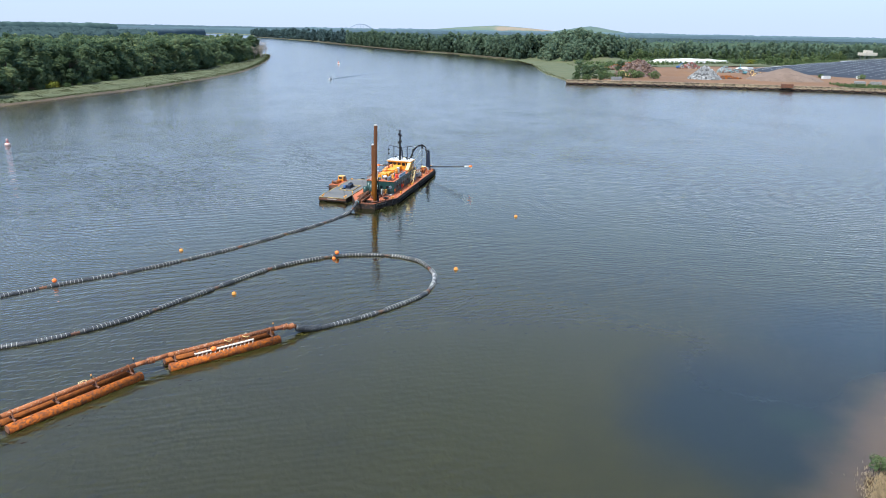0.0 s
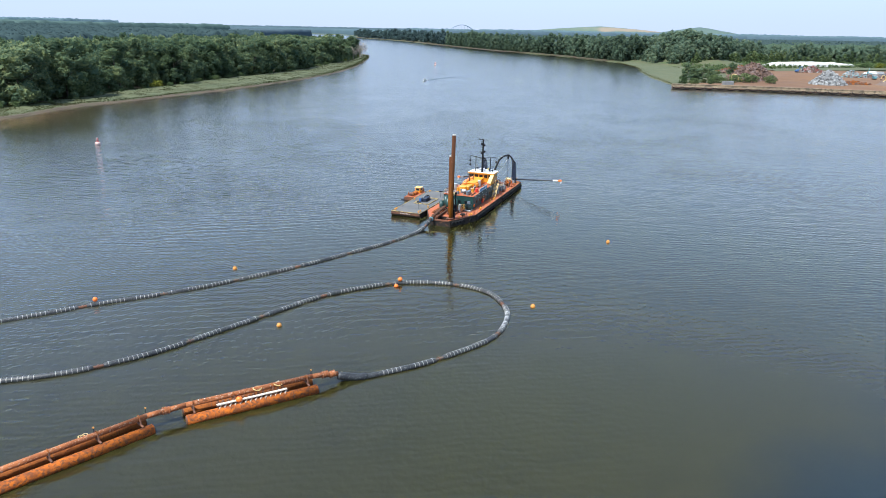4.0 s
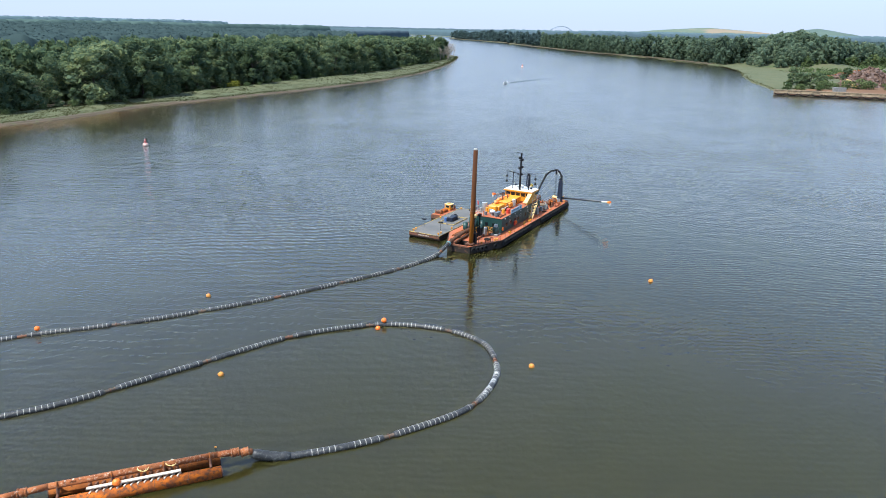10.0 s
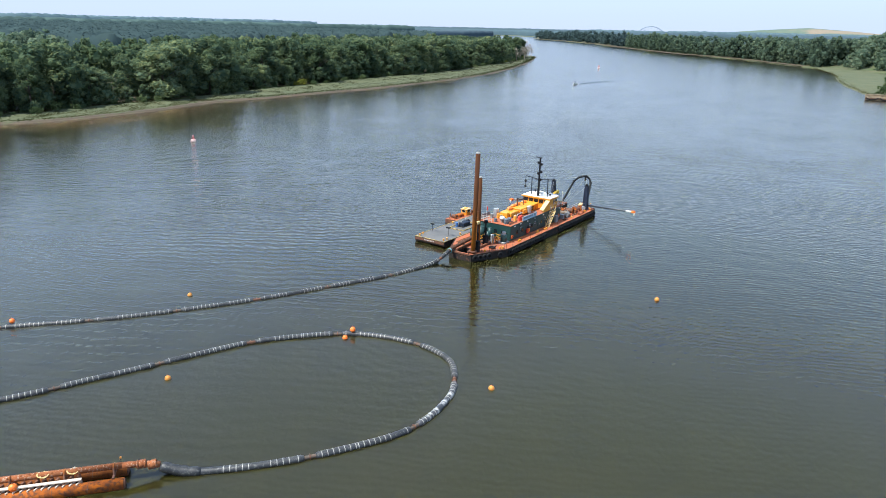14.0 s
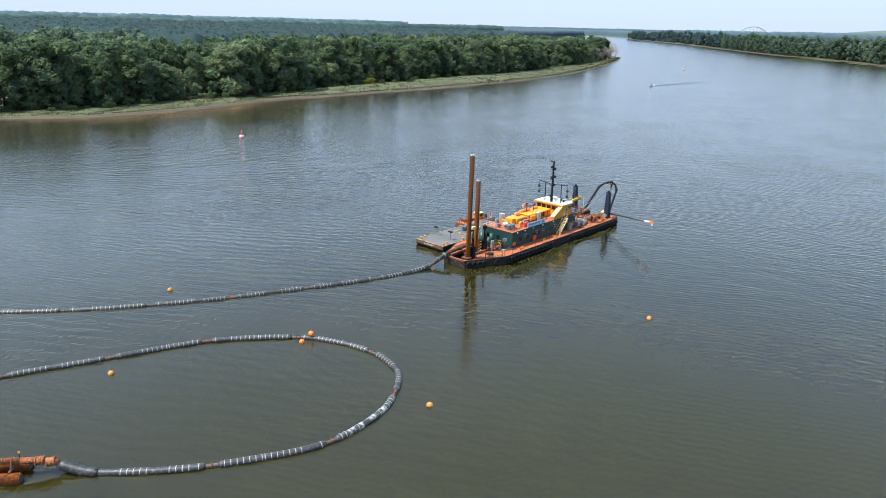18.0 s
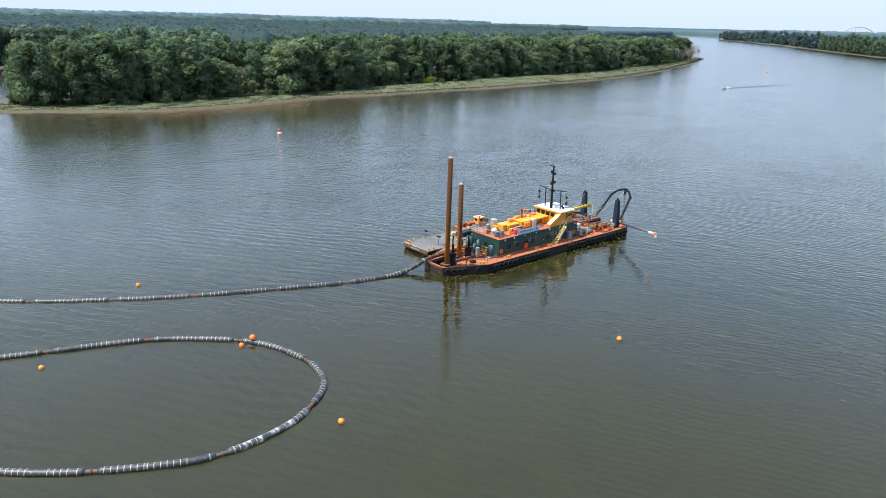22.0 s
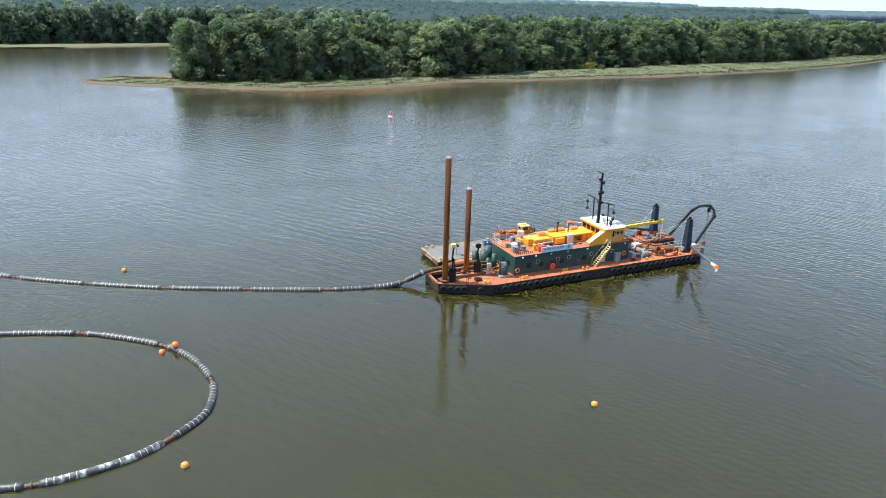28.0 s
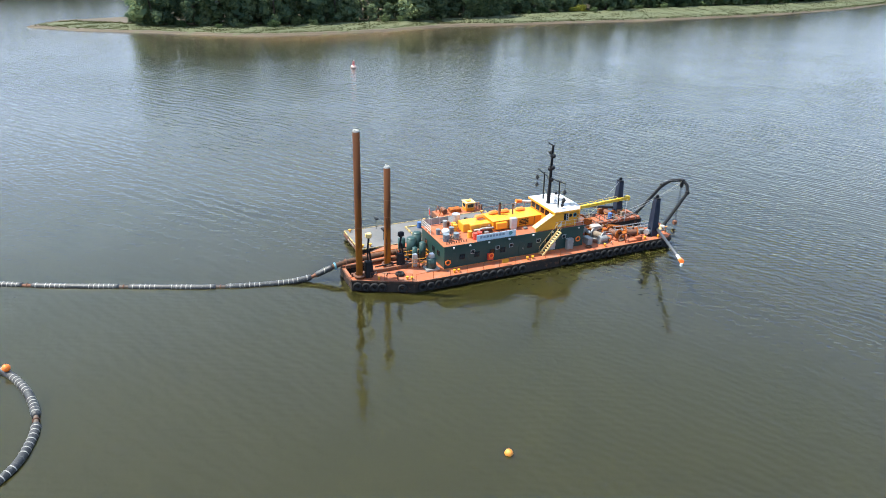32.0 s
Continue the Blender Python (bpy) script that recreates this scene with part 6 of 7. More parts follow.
# ---- motorboat under way ----
MBM = pose(-6, 446, 0, 0, 0, 258)
mb = thing("motorboat", MBM, "small white motorboat with a dark canopy and outboard", "motorboat")
hp = [(-2.9, -1.1), (1.2, -1.15), (2.5, -0.6), (3.2, 0), (2.5, 0.6), (1.2, 1.15), (-2.9, 1.1)]
part("hull", prism(B(), hp, -0.3, 0.8, [0.65, 0.75, 0.95, 1.05, 0.95, 0.75, 0.65]), WHITE, mb, "white hull")
part("cockpit", box(B(), -2.6, 0.9, -0.85, 0.85, 0.72, 0.8), GREY, mb)
part("console", box(B(), -0.5, 0.2, -0.5, 0.5, 0.78, 1.5, 0.06), WHITE, mb)
part("canopy", box(B(), -1.6, 0.6, -0.9, 0.9, 2.1, 2.2, 0.04), NAVY, mb, "dark canopy")
for x, y in ((-1.5, -0.8), (-1.5, 0.8), (0.5, -0.8), (0.5, 0.8)):
    part("canopy_post", rod(B(), (x, y, 0.75), (x, y, 2.1), 0.03, n=6), SILVER, mb)
part("outboard", box(B(), -3.4, -2.9, -0.25, 0.25, 0.1, 1.2, 0.1), BLACK, mb)
part("seat", box(B(), -2.2, -1.6, -0.7, 0.7, 0.78, 1.15, 0.05), WHITE, mb)
FOAM = surface("wake_foam", (0.66, 0.68, 0.68), (0.78, 0.8, 0.8), 0.4, 0.5, bump=0.3)
fm = MBM
bm = B()
for s in (-1, 1):
    prev = None
    for i in range(14):
        x = -3.2 - i * 1.3
        y = s * (0.5 + i * 0.16)
        w = 0.8 * (1 - i / 14) + 0.06 + 0.15 * rs.random()
        h = 0.3 * (1 - i / 15)
        cur = [bm.verts.new(fm @ Vector((x, y - w, -0.02))), bm.verts.new(fm @ Vector((x, y, h))), bm.verts.new(fm @ Vector((x, y + w, -0.02)))]
        if prev:
            for k in range(2):
                bm.faces.new((prev[k], cur[k], cur[k + 1], prev[k + 1]))
        prev = cur
tagged(mesh_ob("wake", bm, FOAM), "white foam trailing behind the motorboat", "wake", kind="stuff")
bm = B()
for s in (-1, 1):
    for j in range(3):
        prev = None
        for i in range(30):
            x = -4 - i * 5.0
            y = s * (1.0 + i * (0.85 + 0.3 * j))
            w, h = 0.9 + 0.03 * i, 0.3 * (1 - i / 34)
            cur = [bm.verts.new(fm @ Vector((x, y - w, -0.03))), bm.verts.new(fm @ Vector((x, y, h))), bm.verts.new(fm @ Vector((x, y + w, -0.03)))]
            if prev:
                for k in range(2):
                    bm.faces.new((prev[k], cur[k], cur[k + 1], prev[k + 1]))
            prev = cur
tagged(mesh_ob("wake_waves", bm, WATER, True), "low waves spreading behind the motorboat", "wake", kind="stuff")

# ---- quay and scrap yard on the far side ----
rs = random.Random(11)
QZ = 2.5
QCONC = surface("stained_concrete", (0.3, 0.235, 0.15), (0.21, 0.16, 0.105), 0.12, 0.9, c3=(0.12, 0.095, 0.065), scale3=0.5, cut3=(0.48, 0.6), bump=0.3)
q = glide(QUAY, 1.0)
quay = thing("quay_wall", Matrix.Identity(4), "old timber and steel bulkhead quay with a pale cap", "quay", kind="structure")
t = np.gradient(q, axis=0)
t /= np.linalg.norm(t, axis=1)[:, None]
out = np.stack([t[:, 1], -t[:, 0]], 1)
if out[0][1] > 0:
    out = -out
for name, o0, o1, z0, z1, mat in (("sheet_wall", 0.0, 0.5, -1.0, 1.5, TIMBER), ("ledge", -1.2, 0.8, 1.5, 1.9, QCONC), ("upper_wall", -2.2, -1.2, 1.0, 3.3, QCONC), ("quay_cap", -3.0, -1.05, 3.3, 3.7, QCONC), ("wale", 0.5, 0.9, 0.8, 1.15, RUST_DARK), ("wale", 0.5, 0.9, 0.0, 0.3, TIMBER)):
    n = len(q)
    vs = np.concatenate([np.column_stack([q + out * o, np.full(n, z)]) for o, z in ((o0, z0), (o1, z0), (o1, z1), (o0, z1))])
    fs = [(k * n + i, k * n + i + 1, ((k + 1) % 4) * n + i + 1, ((k + 1) % 4) * n + i) for k in range(4) for i in range(n - 1)]
    w = arrays_ob(name, vs, np.array(fs), mat)
    w.parent = quay
pile0 = None
for i in range(2, len(q) - 200, 4):
    p = q[i] + out[i] * 1.05
    if pile0 is None:
        pile0 = part("pile", rod(B(), (0, 0, -1.5), (0, 0, 2.2), 0.24, 0.2, 8), TIMBER, quay)
        pile0.matrix_basis = Matrix.Translation((p[0], p[1], 0))
    else:
        again(pile0, pose(p[0], p[1], rs.uniform(-0.5, 0.25), rs.uniform(-4, 4), rs.uniform(-4, 4), 0))
fend = None
for i in range(4, len(q) - 200, 8):
    p, a = q[i] + out[i] * 1.35, math.degrees(math.atan2(t[i][1], t[i][0]))
    if fend is None:
        bm = tube(B(), [(-3.6, 0, 1.7), (-2.6, 0, 0.9), (-1.2, 0, 0.5), (1.2, 0, 0.5), (2.6, 0, 0.9), (3.6, 0, 1.7)], 0.32, 8)
        fend = part("fender", bm, RUBBER, quay, "dark hanging fender")
        fend.matrix_basis = pose(p[0], p[1], 0, 0, 0, a)
    else:
        again(fend, pose(p[0], p[1], rs.uniform(-0.2, 0.2), 0, 0, a))
for i in range(3, len(q) - 150, 3):
    p = q[i] - out[i] * rs.uniform(3.5, 11)
    b = thing("concrete_block", pose(p[0], p[1], 2.05, 0, 0, rs.uniform(0, 180)), "pale concrete block on the quay edge", "block", "blocks along the quay")
    part("block_body", box(B(), -rs.uniform(0.2, 1.1), rs.uniform(0.3, 0.9), -0.4, 0.4, -1.0, rs.uniform(0.4, 0.9), 0.08), PALE if rs.random() < 0.85 else WHITE, b)


def heap(name, cx, cy, rx, ry, h, count, size, mats, label, category, ang=0.0):
    """A tangled heap of plates, bars and crumpled boxes."""
    t = thing(name, pose(cx, cy, QZ - 0.4, 0, 0, ang), label, category)
    bm0 = B()
    ball(bm0, (0, 0, 0), 1, 24, 12)
    for v in bm0.verts:
        rr = min(1.0, math.hypot(v.co.x, v.co.y))
        v.co = Vector((v.co.x * rx * 0.97, v.co.y * ry * 0.97, (h * 0.92 * (1 - rr**1.25) if v.co.z > 0 else -0.3) + noise.noise(v.co * 3) * 0.1 * h))
    part("heap_core", bm0, mats[0], t)
    for m in mats:
        vs, fs = [], []
        for i in range(count // len(mats)):
            a, r = rs.uniform(0, 6.28), math.sqrt(rs.random())
            z = h * (1 - r**1.25) * rs.uniform(0.85, 1.05)
            d = [size * rs.uniform(0.15, 1.0) for _ in range(3)]
            M3 = Euler((rs.uniform(0, 6), rs.uniform(0, 6), rs.uniform(0, 6))).to_matrix()
            c = Vector((math.cos(a) * r * rx, math.sin(a) * r * ry, z))
            k = len(vs)
            for sx in (-0.5, 0.5):
                for sy in (-0.5, 0.5):
                    for sz in (-0.5, 0.5):
                        vs.append(tuple(c + M3 @ Vector((sx * d[0], sy * d[1], sz * d[2]))))
            fs += [(k, k + 1, k + 3, k + 2), (k + 4, k + 6, k + 7, k + 5), (k, k + 4, k + 5, k + 1), (k + 2, k + 3, k + 7, k + 6), (k, k + 2, k + 6, k + 4), (k + 1, k + 5, k + 7, k + 3)]
        o = arrays_ob("loose_scrap", np.array(vs), np.array(fs), m)
        o.parent = t
        tagged(o, kind="stuff")
    return t


SCRAP1 = surface("rusty_scrap", (0.07, 0.04, 0.028), (0.13, 0.075, 0.05), 0.2, 0.8, c3=(0.06, 0.035, 0.03), scale3=0.8)
SCRAP2 = surface("pale_scrap", (0.3, 0.3, 0.295), (0.19, 0.187, 0.185), 0.2, 0.6, c3=(0.2, 0.2, 0.2), scale3=0.8)
SCRAPRED = surface("faded_red_scrap", (0.24, 0.07, 0.06), (0.16, 0.06, 0.05), 0.3, 0.7)
SCRAPTEAL = surface("faded_teal_scrap", (0.10, 0.2, 0.22), (0.14, 0.23, 0.24), 0.3, 0.6)
SCRAP3 = surface("mauve_scrap", (0.10, 0.066, 0.056), (0.16, 0.11, 0.095), 0.2, 0.7)
heap("scrap_heap", 292, 500, 27, 20, 15, 1500, 3.0, (SCRAP1, SCRAP3, SCRAP1, SCRAP1), "tall tangled heap of rusty scrap metal", "scrap heap", 35)
heap("scrap_heap", 345, 640, 40, 9, 6, 400, 3.5, (SCRAP1, SCRAP3, RUST), "long low row of rusty scrap", "scrap heap", 25)
heap("scrap_heap", 336, 452, 15, 12, 11.5, 700, 2.8, (SCRAP2, GREY, SCRAP2, DARKGREY), "heap of pale shredded metal", "scrap heap")
heap("scrap_heap", 431, 656, 14, 8, 7, 260, 3.0, (SCRAP1, SCRAPRED, SCRAP2, SCRAP3), "mixed coloured scrap in a low heap", "scrap heap")
heap("scrap_heap", 365, 462, 14, 5, 2.5, 160, 2.4, (SCRAP1, RUST), "small heap of brown scrap", "scrap heap")


def mound(name, cx, cy, rx, ry, h, mat, label, category, ang=0.0, flat=1.6, rough=0.06, res=40, sq=2.6):
    vs, fs = [], []
    for i in range(res + 1):
        for j in range(res + 1):
            u, v = 2 * i / res - 1, 2 * j / res - 1
            d = (abs(u) ** sq + abs(v) ** sq) ** (1 / sq)
            z = h * max(0.0, 1 - d) ** (1 / flat) if d < 1 else -0.4
            z += rough * h * noise.noise(Vector((u * 4 + cx, v * 4, 1))) * (d < 1)
            vs.append((u * rx, v * ry, z))
    for i in range(res):
        for j in range(res):
            a = i * (res + 1) + j
            fs.append((a, a + res + 1, a + res + 2, a + 1))
    t = arrays_ob(name, np.array(vs), np.array(fs), mat, True)
    t.matrix_basis = pose(cx, cy, QZ - 0.2, 0, 0, ang)
    return tagged(t, label, category)


GRAVEL = surface("brown_gravel", (0.12, 0.082, 0.06), (0.155, 0.108, 0.082), 0.1, 0.9, c3=(0.09, 0.06, 0.044), scale3=0.6, bump=0.6)
heap("scrap_heap", 417, 490, 11, 6, 4.5, 220, 2.2, (SCRAP1, CREAM, SCRAP2, SCRAP3), "low heap of cream and brown scrap", "scrap heap")
heap("scrap_heap", 450, 610, 9, 5, 5, 160, 2.4, (SCRAPTEAL, SCRAP2, SCRAP1), "low heap of teal and grey scrap", "scrap heap")
heap("scrap_heap", 445, 575, 30, 9, 3.5, 300, 2.4, (SCRAP1, SCRAPTEAL, SCRAP2, SCRAP3), "mixed scrap strewn in a low row", "scrap heap", 15)
mound("gravel_mound", 414, 447, 33, 27, 11.5, GRAVEL, "broad brown gravel stockpile", "stockpile", -10, 1.2)
mound("gravel_mound", 360, 540, 60, 35, 3, DIRT, "low swell of reddish dirt", "stockpile", 20, 1.2)
TARP = surface("white_sheet", (0.52, 0.51, 0.48), (0.42, 0.41, 0.38), 0.05, 0.7, c3=(0.3, 0.28, 0.25), scale3=0.3, cut3=(0.6, 0.75), bump=0.3)
mound("covered_stockpile", 525, 836, 70, 16, 5.5, TARP, "long stockpile covered with white sheeting", "stockpile", 15, 3.2, 0.3, 60, 6)
mound("covered_stockpile", 500, 652, 12, 5, 3, TARP, "small stockpile covered with white sheeting", "stockpile", 14, 2.6)
DARKTARP = surface("dark_blue_sheet", (0.022, 0.027, 0.038), (0.03, 0.036, 0.048), 0.05, 0.75, spec=0.2, c3=(0.05, 0.055, 0.065), scale3=0.3, bump=0.2)
big = mound("sheeted_stockpile", 668, 592, 176, 116, 18, DARKTARP, "wide stockpile under dark sheeting with pale weights in rows", "stockpile", 19, 1.25, 0.03, 40, 4)
me = big.data
co = [v.co.copy() for v in me.vertices]
vs, fs = [], []
for j in range(2, 39, 2):
    for i in range(2, 39):
        for f in (0.0, 0.5):
            p = co[i * 41 + j].lerp(co[(i + 1) * 41 + j], f)
            if p.z > 0.5 and rs.random() < 0.8:
                k = len(vs)
                vs += [(p.x + x, p.y + y, p.z + z) for x in (-0.45, 0.45) for y in (-0.45, 0.45) for z in (-0.2, 0.35)]
                fs += [(k, k + 1, k + 3, k + 2), (k + 4, k + 6, k + 7, k + 5), (k, k + 4, k + 5, k + 1), (k + 2, k + 3, k + 7, k + 6), (k, k + 2, k + 6, k + 4), (k + 1, k + 5, k + 7, k + 3)]
wt = arrays_ob("sheet_weights", np.array(vs), np.array(fs), WHITE)
wt.parent = big
tagged(wt, "rows of pale weights")
tagged(wt, kind="stuff")


def excavator(x, y, a, mat, label):
    t = thing("excavator", pose(x, y, QZ - 0.1, 0, 0, a), label, "excavator", "machines in the scrap yard")
    for s in (-1, 1):
        part("track", box(B(), -2.2, 2.2, s * 1.3 - 0.35, s * 1.3 + 0.35, 0, 0.95, 0.3), BLACK, t)
    part("house", box(B(), -2.4, 1.2, -1.4, 1.4, 1.1, 2.5, 0.1), mat, t)
    c = part("cab", box(B(), 0.3, 1.9, 0.3, 1.4, 1.3, 3.2, 0.1), mat, t)
    window(1.1, 1.4, 2.6, 1.0, 0.7, "y", c, BLACK, 1)
    part("boom", tube(B(), [(1.0, -0.3, 1.8), (3.0, -0.3, 5.6), (6.2, -0.3, 6.4)], 0.32, 8), mat, t)
    part("stick", tube(B(), [(6.2, -0.3, 6.4), (7.6, -0.3, 3.2)], 0.25, 8), mat, t)
    part("grapple", box(B(), 7.1, 8.1, -0.8, 0.2, 1.8, 3.2, 0.25), BLACK, t)


excavator(430, 538, 150, TEAL, "teal scrap-handling excavator in the yard")
excavator(476, 622, 60, TEAL, "teal scrap-handling excavator in the yard")
excavator(418, 500, 200, CREAM, "cream yellow excavator in the yard")
excavator(268, 470, 180, CREAM, "cream excavator beside the scrap heap")
excavator(412, 650, 20, BLUE, "blue excavator among scrap")
for x, y, a, mat, lab in ((455, 590, 20, TEAL, "teal steel container in the yard"), (478, 474, 8, WHITE, "small white cabin by the dark stockpile"), (470, 600, 60, WHITE, "white steel container in the yard"),
                          (240, 428, 5, GREY, "white site cabin near the quay"), (520, 480, 30, WHITE, "white site cabin by the stockpile"), (500, 640, 10, WHITE, "white steel container in the yard"),
                          (452, 396, -14, GREY, "grey site shed near the quay"), (464, 392, -14, GREY, "grey site shed near the quay"), (354, 356, -20, RUST_DARK, "long brown steel trough on the quay")):
    t = thing("container", pose(x, y, QZ, 0, 0, a), lab, "container")
    part("shell", box(B(), -4.5, 4.5, -1.4, 1.4, -0.3, 2.7, 0.05), mat, t)
    for i in range(12):
        part("corrugation", box(B(), -4.3 + i * 0.75, -4.1 + i * 0.75, -1.46, -1.4, -0.2, 2.6), mat, t)
    part("door", box(B(), 4.5, 4.56, -1.2, 1.2, 0, 2.5), GREY, t)
tw = thing("conveyor_tower", pose(966, 1010, QZ), "pale grey steel hopper tower", "tower")
for x in (-9, 9):
    for y in (-6, 6):
        part("leg", box(B(), x - 0.6, x + 0.6, y - 0.6, y + 0.6, -0.5, 9), GREY, tw)
part("hopper", box(B(), -14, 14, -8, 8, 9, 14, 0.3), PALE, tw)
part("cap_house", box(B(), -6, 6, -5, 5, 14, 18, 0.2), PALE, tw)
for x, y, s in ((612, 700, 1), (760, 640, 1.2)):
    t = thing("storage_shed", pose(x + 170, y + 120, QZ, 0, 0, 30), "low pale storage shed by the woods", "shed")
    part("wall", box(B(), -20 * s, 20 * s, -8, 8, -0.3, 5, 0.1), PALE, t)
    part("roof", prism(B(), [(-21 * s, -9), (21 * s, -9), (21 * s, 9), (-21 * s, 9)], 5, 5.4), WHITE, t)

# landfill hill and arch bridge in the distance
HILL = surface("hill_grass", (0.085, 0.12, 0.085), (0.10, 0.13, 0.09), 0.003, 0.9, c3=(0.2, 0.16, 0.11), scale3=0.004, cut3=(0.52, 0.6), bump=0.1)
# bluish cast of distance haze mixed into this hill's green
HILL2 = surface("green_hill_grass", (0.06, 0.095, 0.085), (0.075, 0.11, 0.09), 0.004, 0.9, bump=0.1)
hl = mound("landfill_hill", 1070, 4330, 540, 300, 66, HILL, "long grassy landfill hill with bare tan patches", "hill", -13, 2.2, 0.02)
hl.location.z = 10
hl2 = mound("landfill_hill", 1570, 4010, 330, 190, 74, HILL2, "grassy landfill hill", "hill", -10, 1.75, 0.03, 40, 2.0)
hl2.location.z = 6
BRIDGE = surface("blue_grey_bridge_steel", (0.2, 0.26, 0.32), (0.24, 0.3, 0.35), 0.05, 0.7, bump=0.0)
bridge = thing("arch_bridge", pose(235, 4700, 0, 0, 0, 0), "distant pale grey steel arch bridge", "bridge")
for y in (-8, 8):
    pts = [(x, y, 24 + 46 * (1 - (x / 92) ** 2)) for x in np.linspace(-92, 92, 17)]
    part("arch_rib", tube(B(), pts, 2.2, 6), BRIDGE, bridge)
    for x in np.linspace(-75, 75, 9):
        part("hanger", rod(B(), (x, y, 36), (x, y, 24 + 46 * (1 - (x / 92) ** 2)), 0.5, n=5), BRIDGE, bridge)
part("bridge_deck", box(B(), -210, 210, -9, 9, 33, 36), BRIDGE, bridge)
for x in (-200, -140, -92, 92, 140, 200):
    part("pier", box(B(), x - 4, x + 4, -7, 7, -1, 33), PALE, bridge)

# ---- trees and woods ----
rng = np.random.default_rng(7)


def leaf_cloud(rs, height, width, lobes, cards, size, low=0.12, grain=0):
    """Leaf sprays on the skins of many lobes, as four-cornered cards: corners (n, 4, 3) of a crown of that height, foot at 0."""
    cen, rad = [], []
    for i in range(lobes):
        f = low + (0.95 - low) * (i + rs.random()) / lobes
        reach = width * 0.5 * math.sqrt(max(0.06, 1 - ((f - 0.42) / 0.6) ** 2)) * rs.uniform(0.35, 0.8)
        a = i * 2.4 + rs.uniform(-0.7, 0.7)
        r = width * rs.uniform(0.12, 0.27) * min(1.0, (16 / lobes) ** 0.3)
        cen.append((reach * math.cos(a), reach * math.sin(a), min(f * height, height - r * 0.7)))
        rad.append(r)
    cen, rad = np.array(cen), np.array(rad)
    w = rad**2 / np.sum(rad**2)
    pick = rs.choice(lobes, cards, p=w)
    d = rs.normal(size=(cards, 3))
    d[:, 2] = d[:, 2] * 0.8 + 0.25
    d /= np.linalg.norm(d, axis=1)[:, None]
    pos = cen[pick] + d * (rad[pick] * rs.uniform(0.7, 1.2, cards))[:, None]
    nor = d + rs.normal(scale=0.4, size=(cards, 3))
    nor /= np.linalg.norm(nor, axis=1)[:, None]
    a = np.cross(nor, rs.normal(size=(cards, 3)))
    a /= np.linalg.norm(a, axis=1)[:, None]
    b = np.cross(nor, a)
    s = size * rs.uniform(0.5, 1.25, cards)[:, None]
    bend = nor * s * rs.uniform(-0.25, 0.25, cards)[:, None]
    sprays = np.stack([pos - a * s * 0.5 + bend, pos - b * s * 0.38, pos + a * s * 0.5 + bend, pos + b * s * 0.38], 1)
    if not grain:
        return sprays
    # dense heart of each lobe: broad leaf clumps, each set a little askew
    face = []
    g = np.linspace(-1, 1, grain + 1)
    for axis in range(3):
        for side in (-1, 1):
            for i in range(grain):
                for j in range(grain):
                    quad = [(g[i], g[j]), (g[i + 1], g[j]), (g[i + 1], g[j + 1]), (g[i], g[j + 1])][::side]
                    face.append([np.insert(np.array(q), axis, side) for q in quad])
    unit = np.array(face)
    unit = unit / np.linalg.norm(unit, axis=2)[:, :, None]
    hearts = [c + unit * (r * rs.uniform(0.55, 0.95, (len(unit), 1, 1))) + rs.normal(scale=r * 0.32 / grain, size=unit.shape) for c, r in zip(cen, rad)]
    return np.concatenate([sprays] + hearts)


def cards_ob(name, quads, material):
    v = quads.reshape(-1, 3)
    return arrays_ob(name, v, np.arange(len(v)).reshape(-1, 4), material)


def trunk_mesh(rs, height, r):
    bm = B()
    lean = rs.uniform(-0.05, 0.05, 2) * height
    tube(bm, [(0, 0, -0.3), (lean[0] * 0.3, lean[1] * 0.3, height * 0.3), (lean[0], lean[1], height * 0.75)], r, 7, radii=[r * 1.25, r * 0.8, r * 0.25])
    for k in range(5):
        a, z = rs.uniform(0, 6.28), height * rs.uniform(0.25, 0.55)
        reach = height * rs.uniform(0.14, 0.24)
        tube(bm, [(lean[0] * 0.4, lean[1] * 0.4, z), (math.cos(a) * reach * 0.5, math.sin(a) * reach * 0.5, z + reach * 0.5),
                  (math.cos(a) * reach, math.sin(a) * reach, z + reach)], r * 0.4, 5, radii=[r * 0.45, r * 0.3, r * 0.1])
    return bm


def tree_proto(rs, height, width, lobes, cards, size, leaves, low=0.12):
    t = new("tree")
    part("trunk", trunk_mesh(rs, height, height * 0.014 + 0.05), BARK, t, smooth=True)
    c = cards_ob("crown", leaf_cloud(rs, height, width, lobes, cards, size, low, 3), leaves)
    c.parent = t
    return t


def scatter(edge, rows, depth, gap, rs):
    """Places in rows behind a line, going away to the line's left hand."""
    out = []
    for r in range(rows):
        line = glide(edge, gap)
        t = np.gradient(line, axis=0)
        t /= np.linalg.norm(t, axis=1)[:, None]
        nrm = np.stack([-t[:, 1], t[:, 0]], 1)
        p = line + nrm * (r * depth + rs.uniform(-0.4, 0.4, len(line))[:, None] * depth) + t * rs.uniform(-0.45, 0.45, len(line))[:, None] * gap
        out.append(p)
    return np.vstack(out)


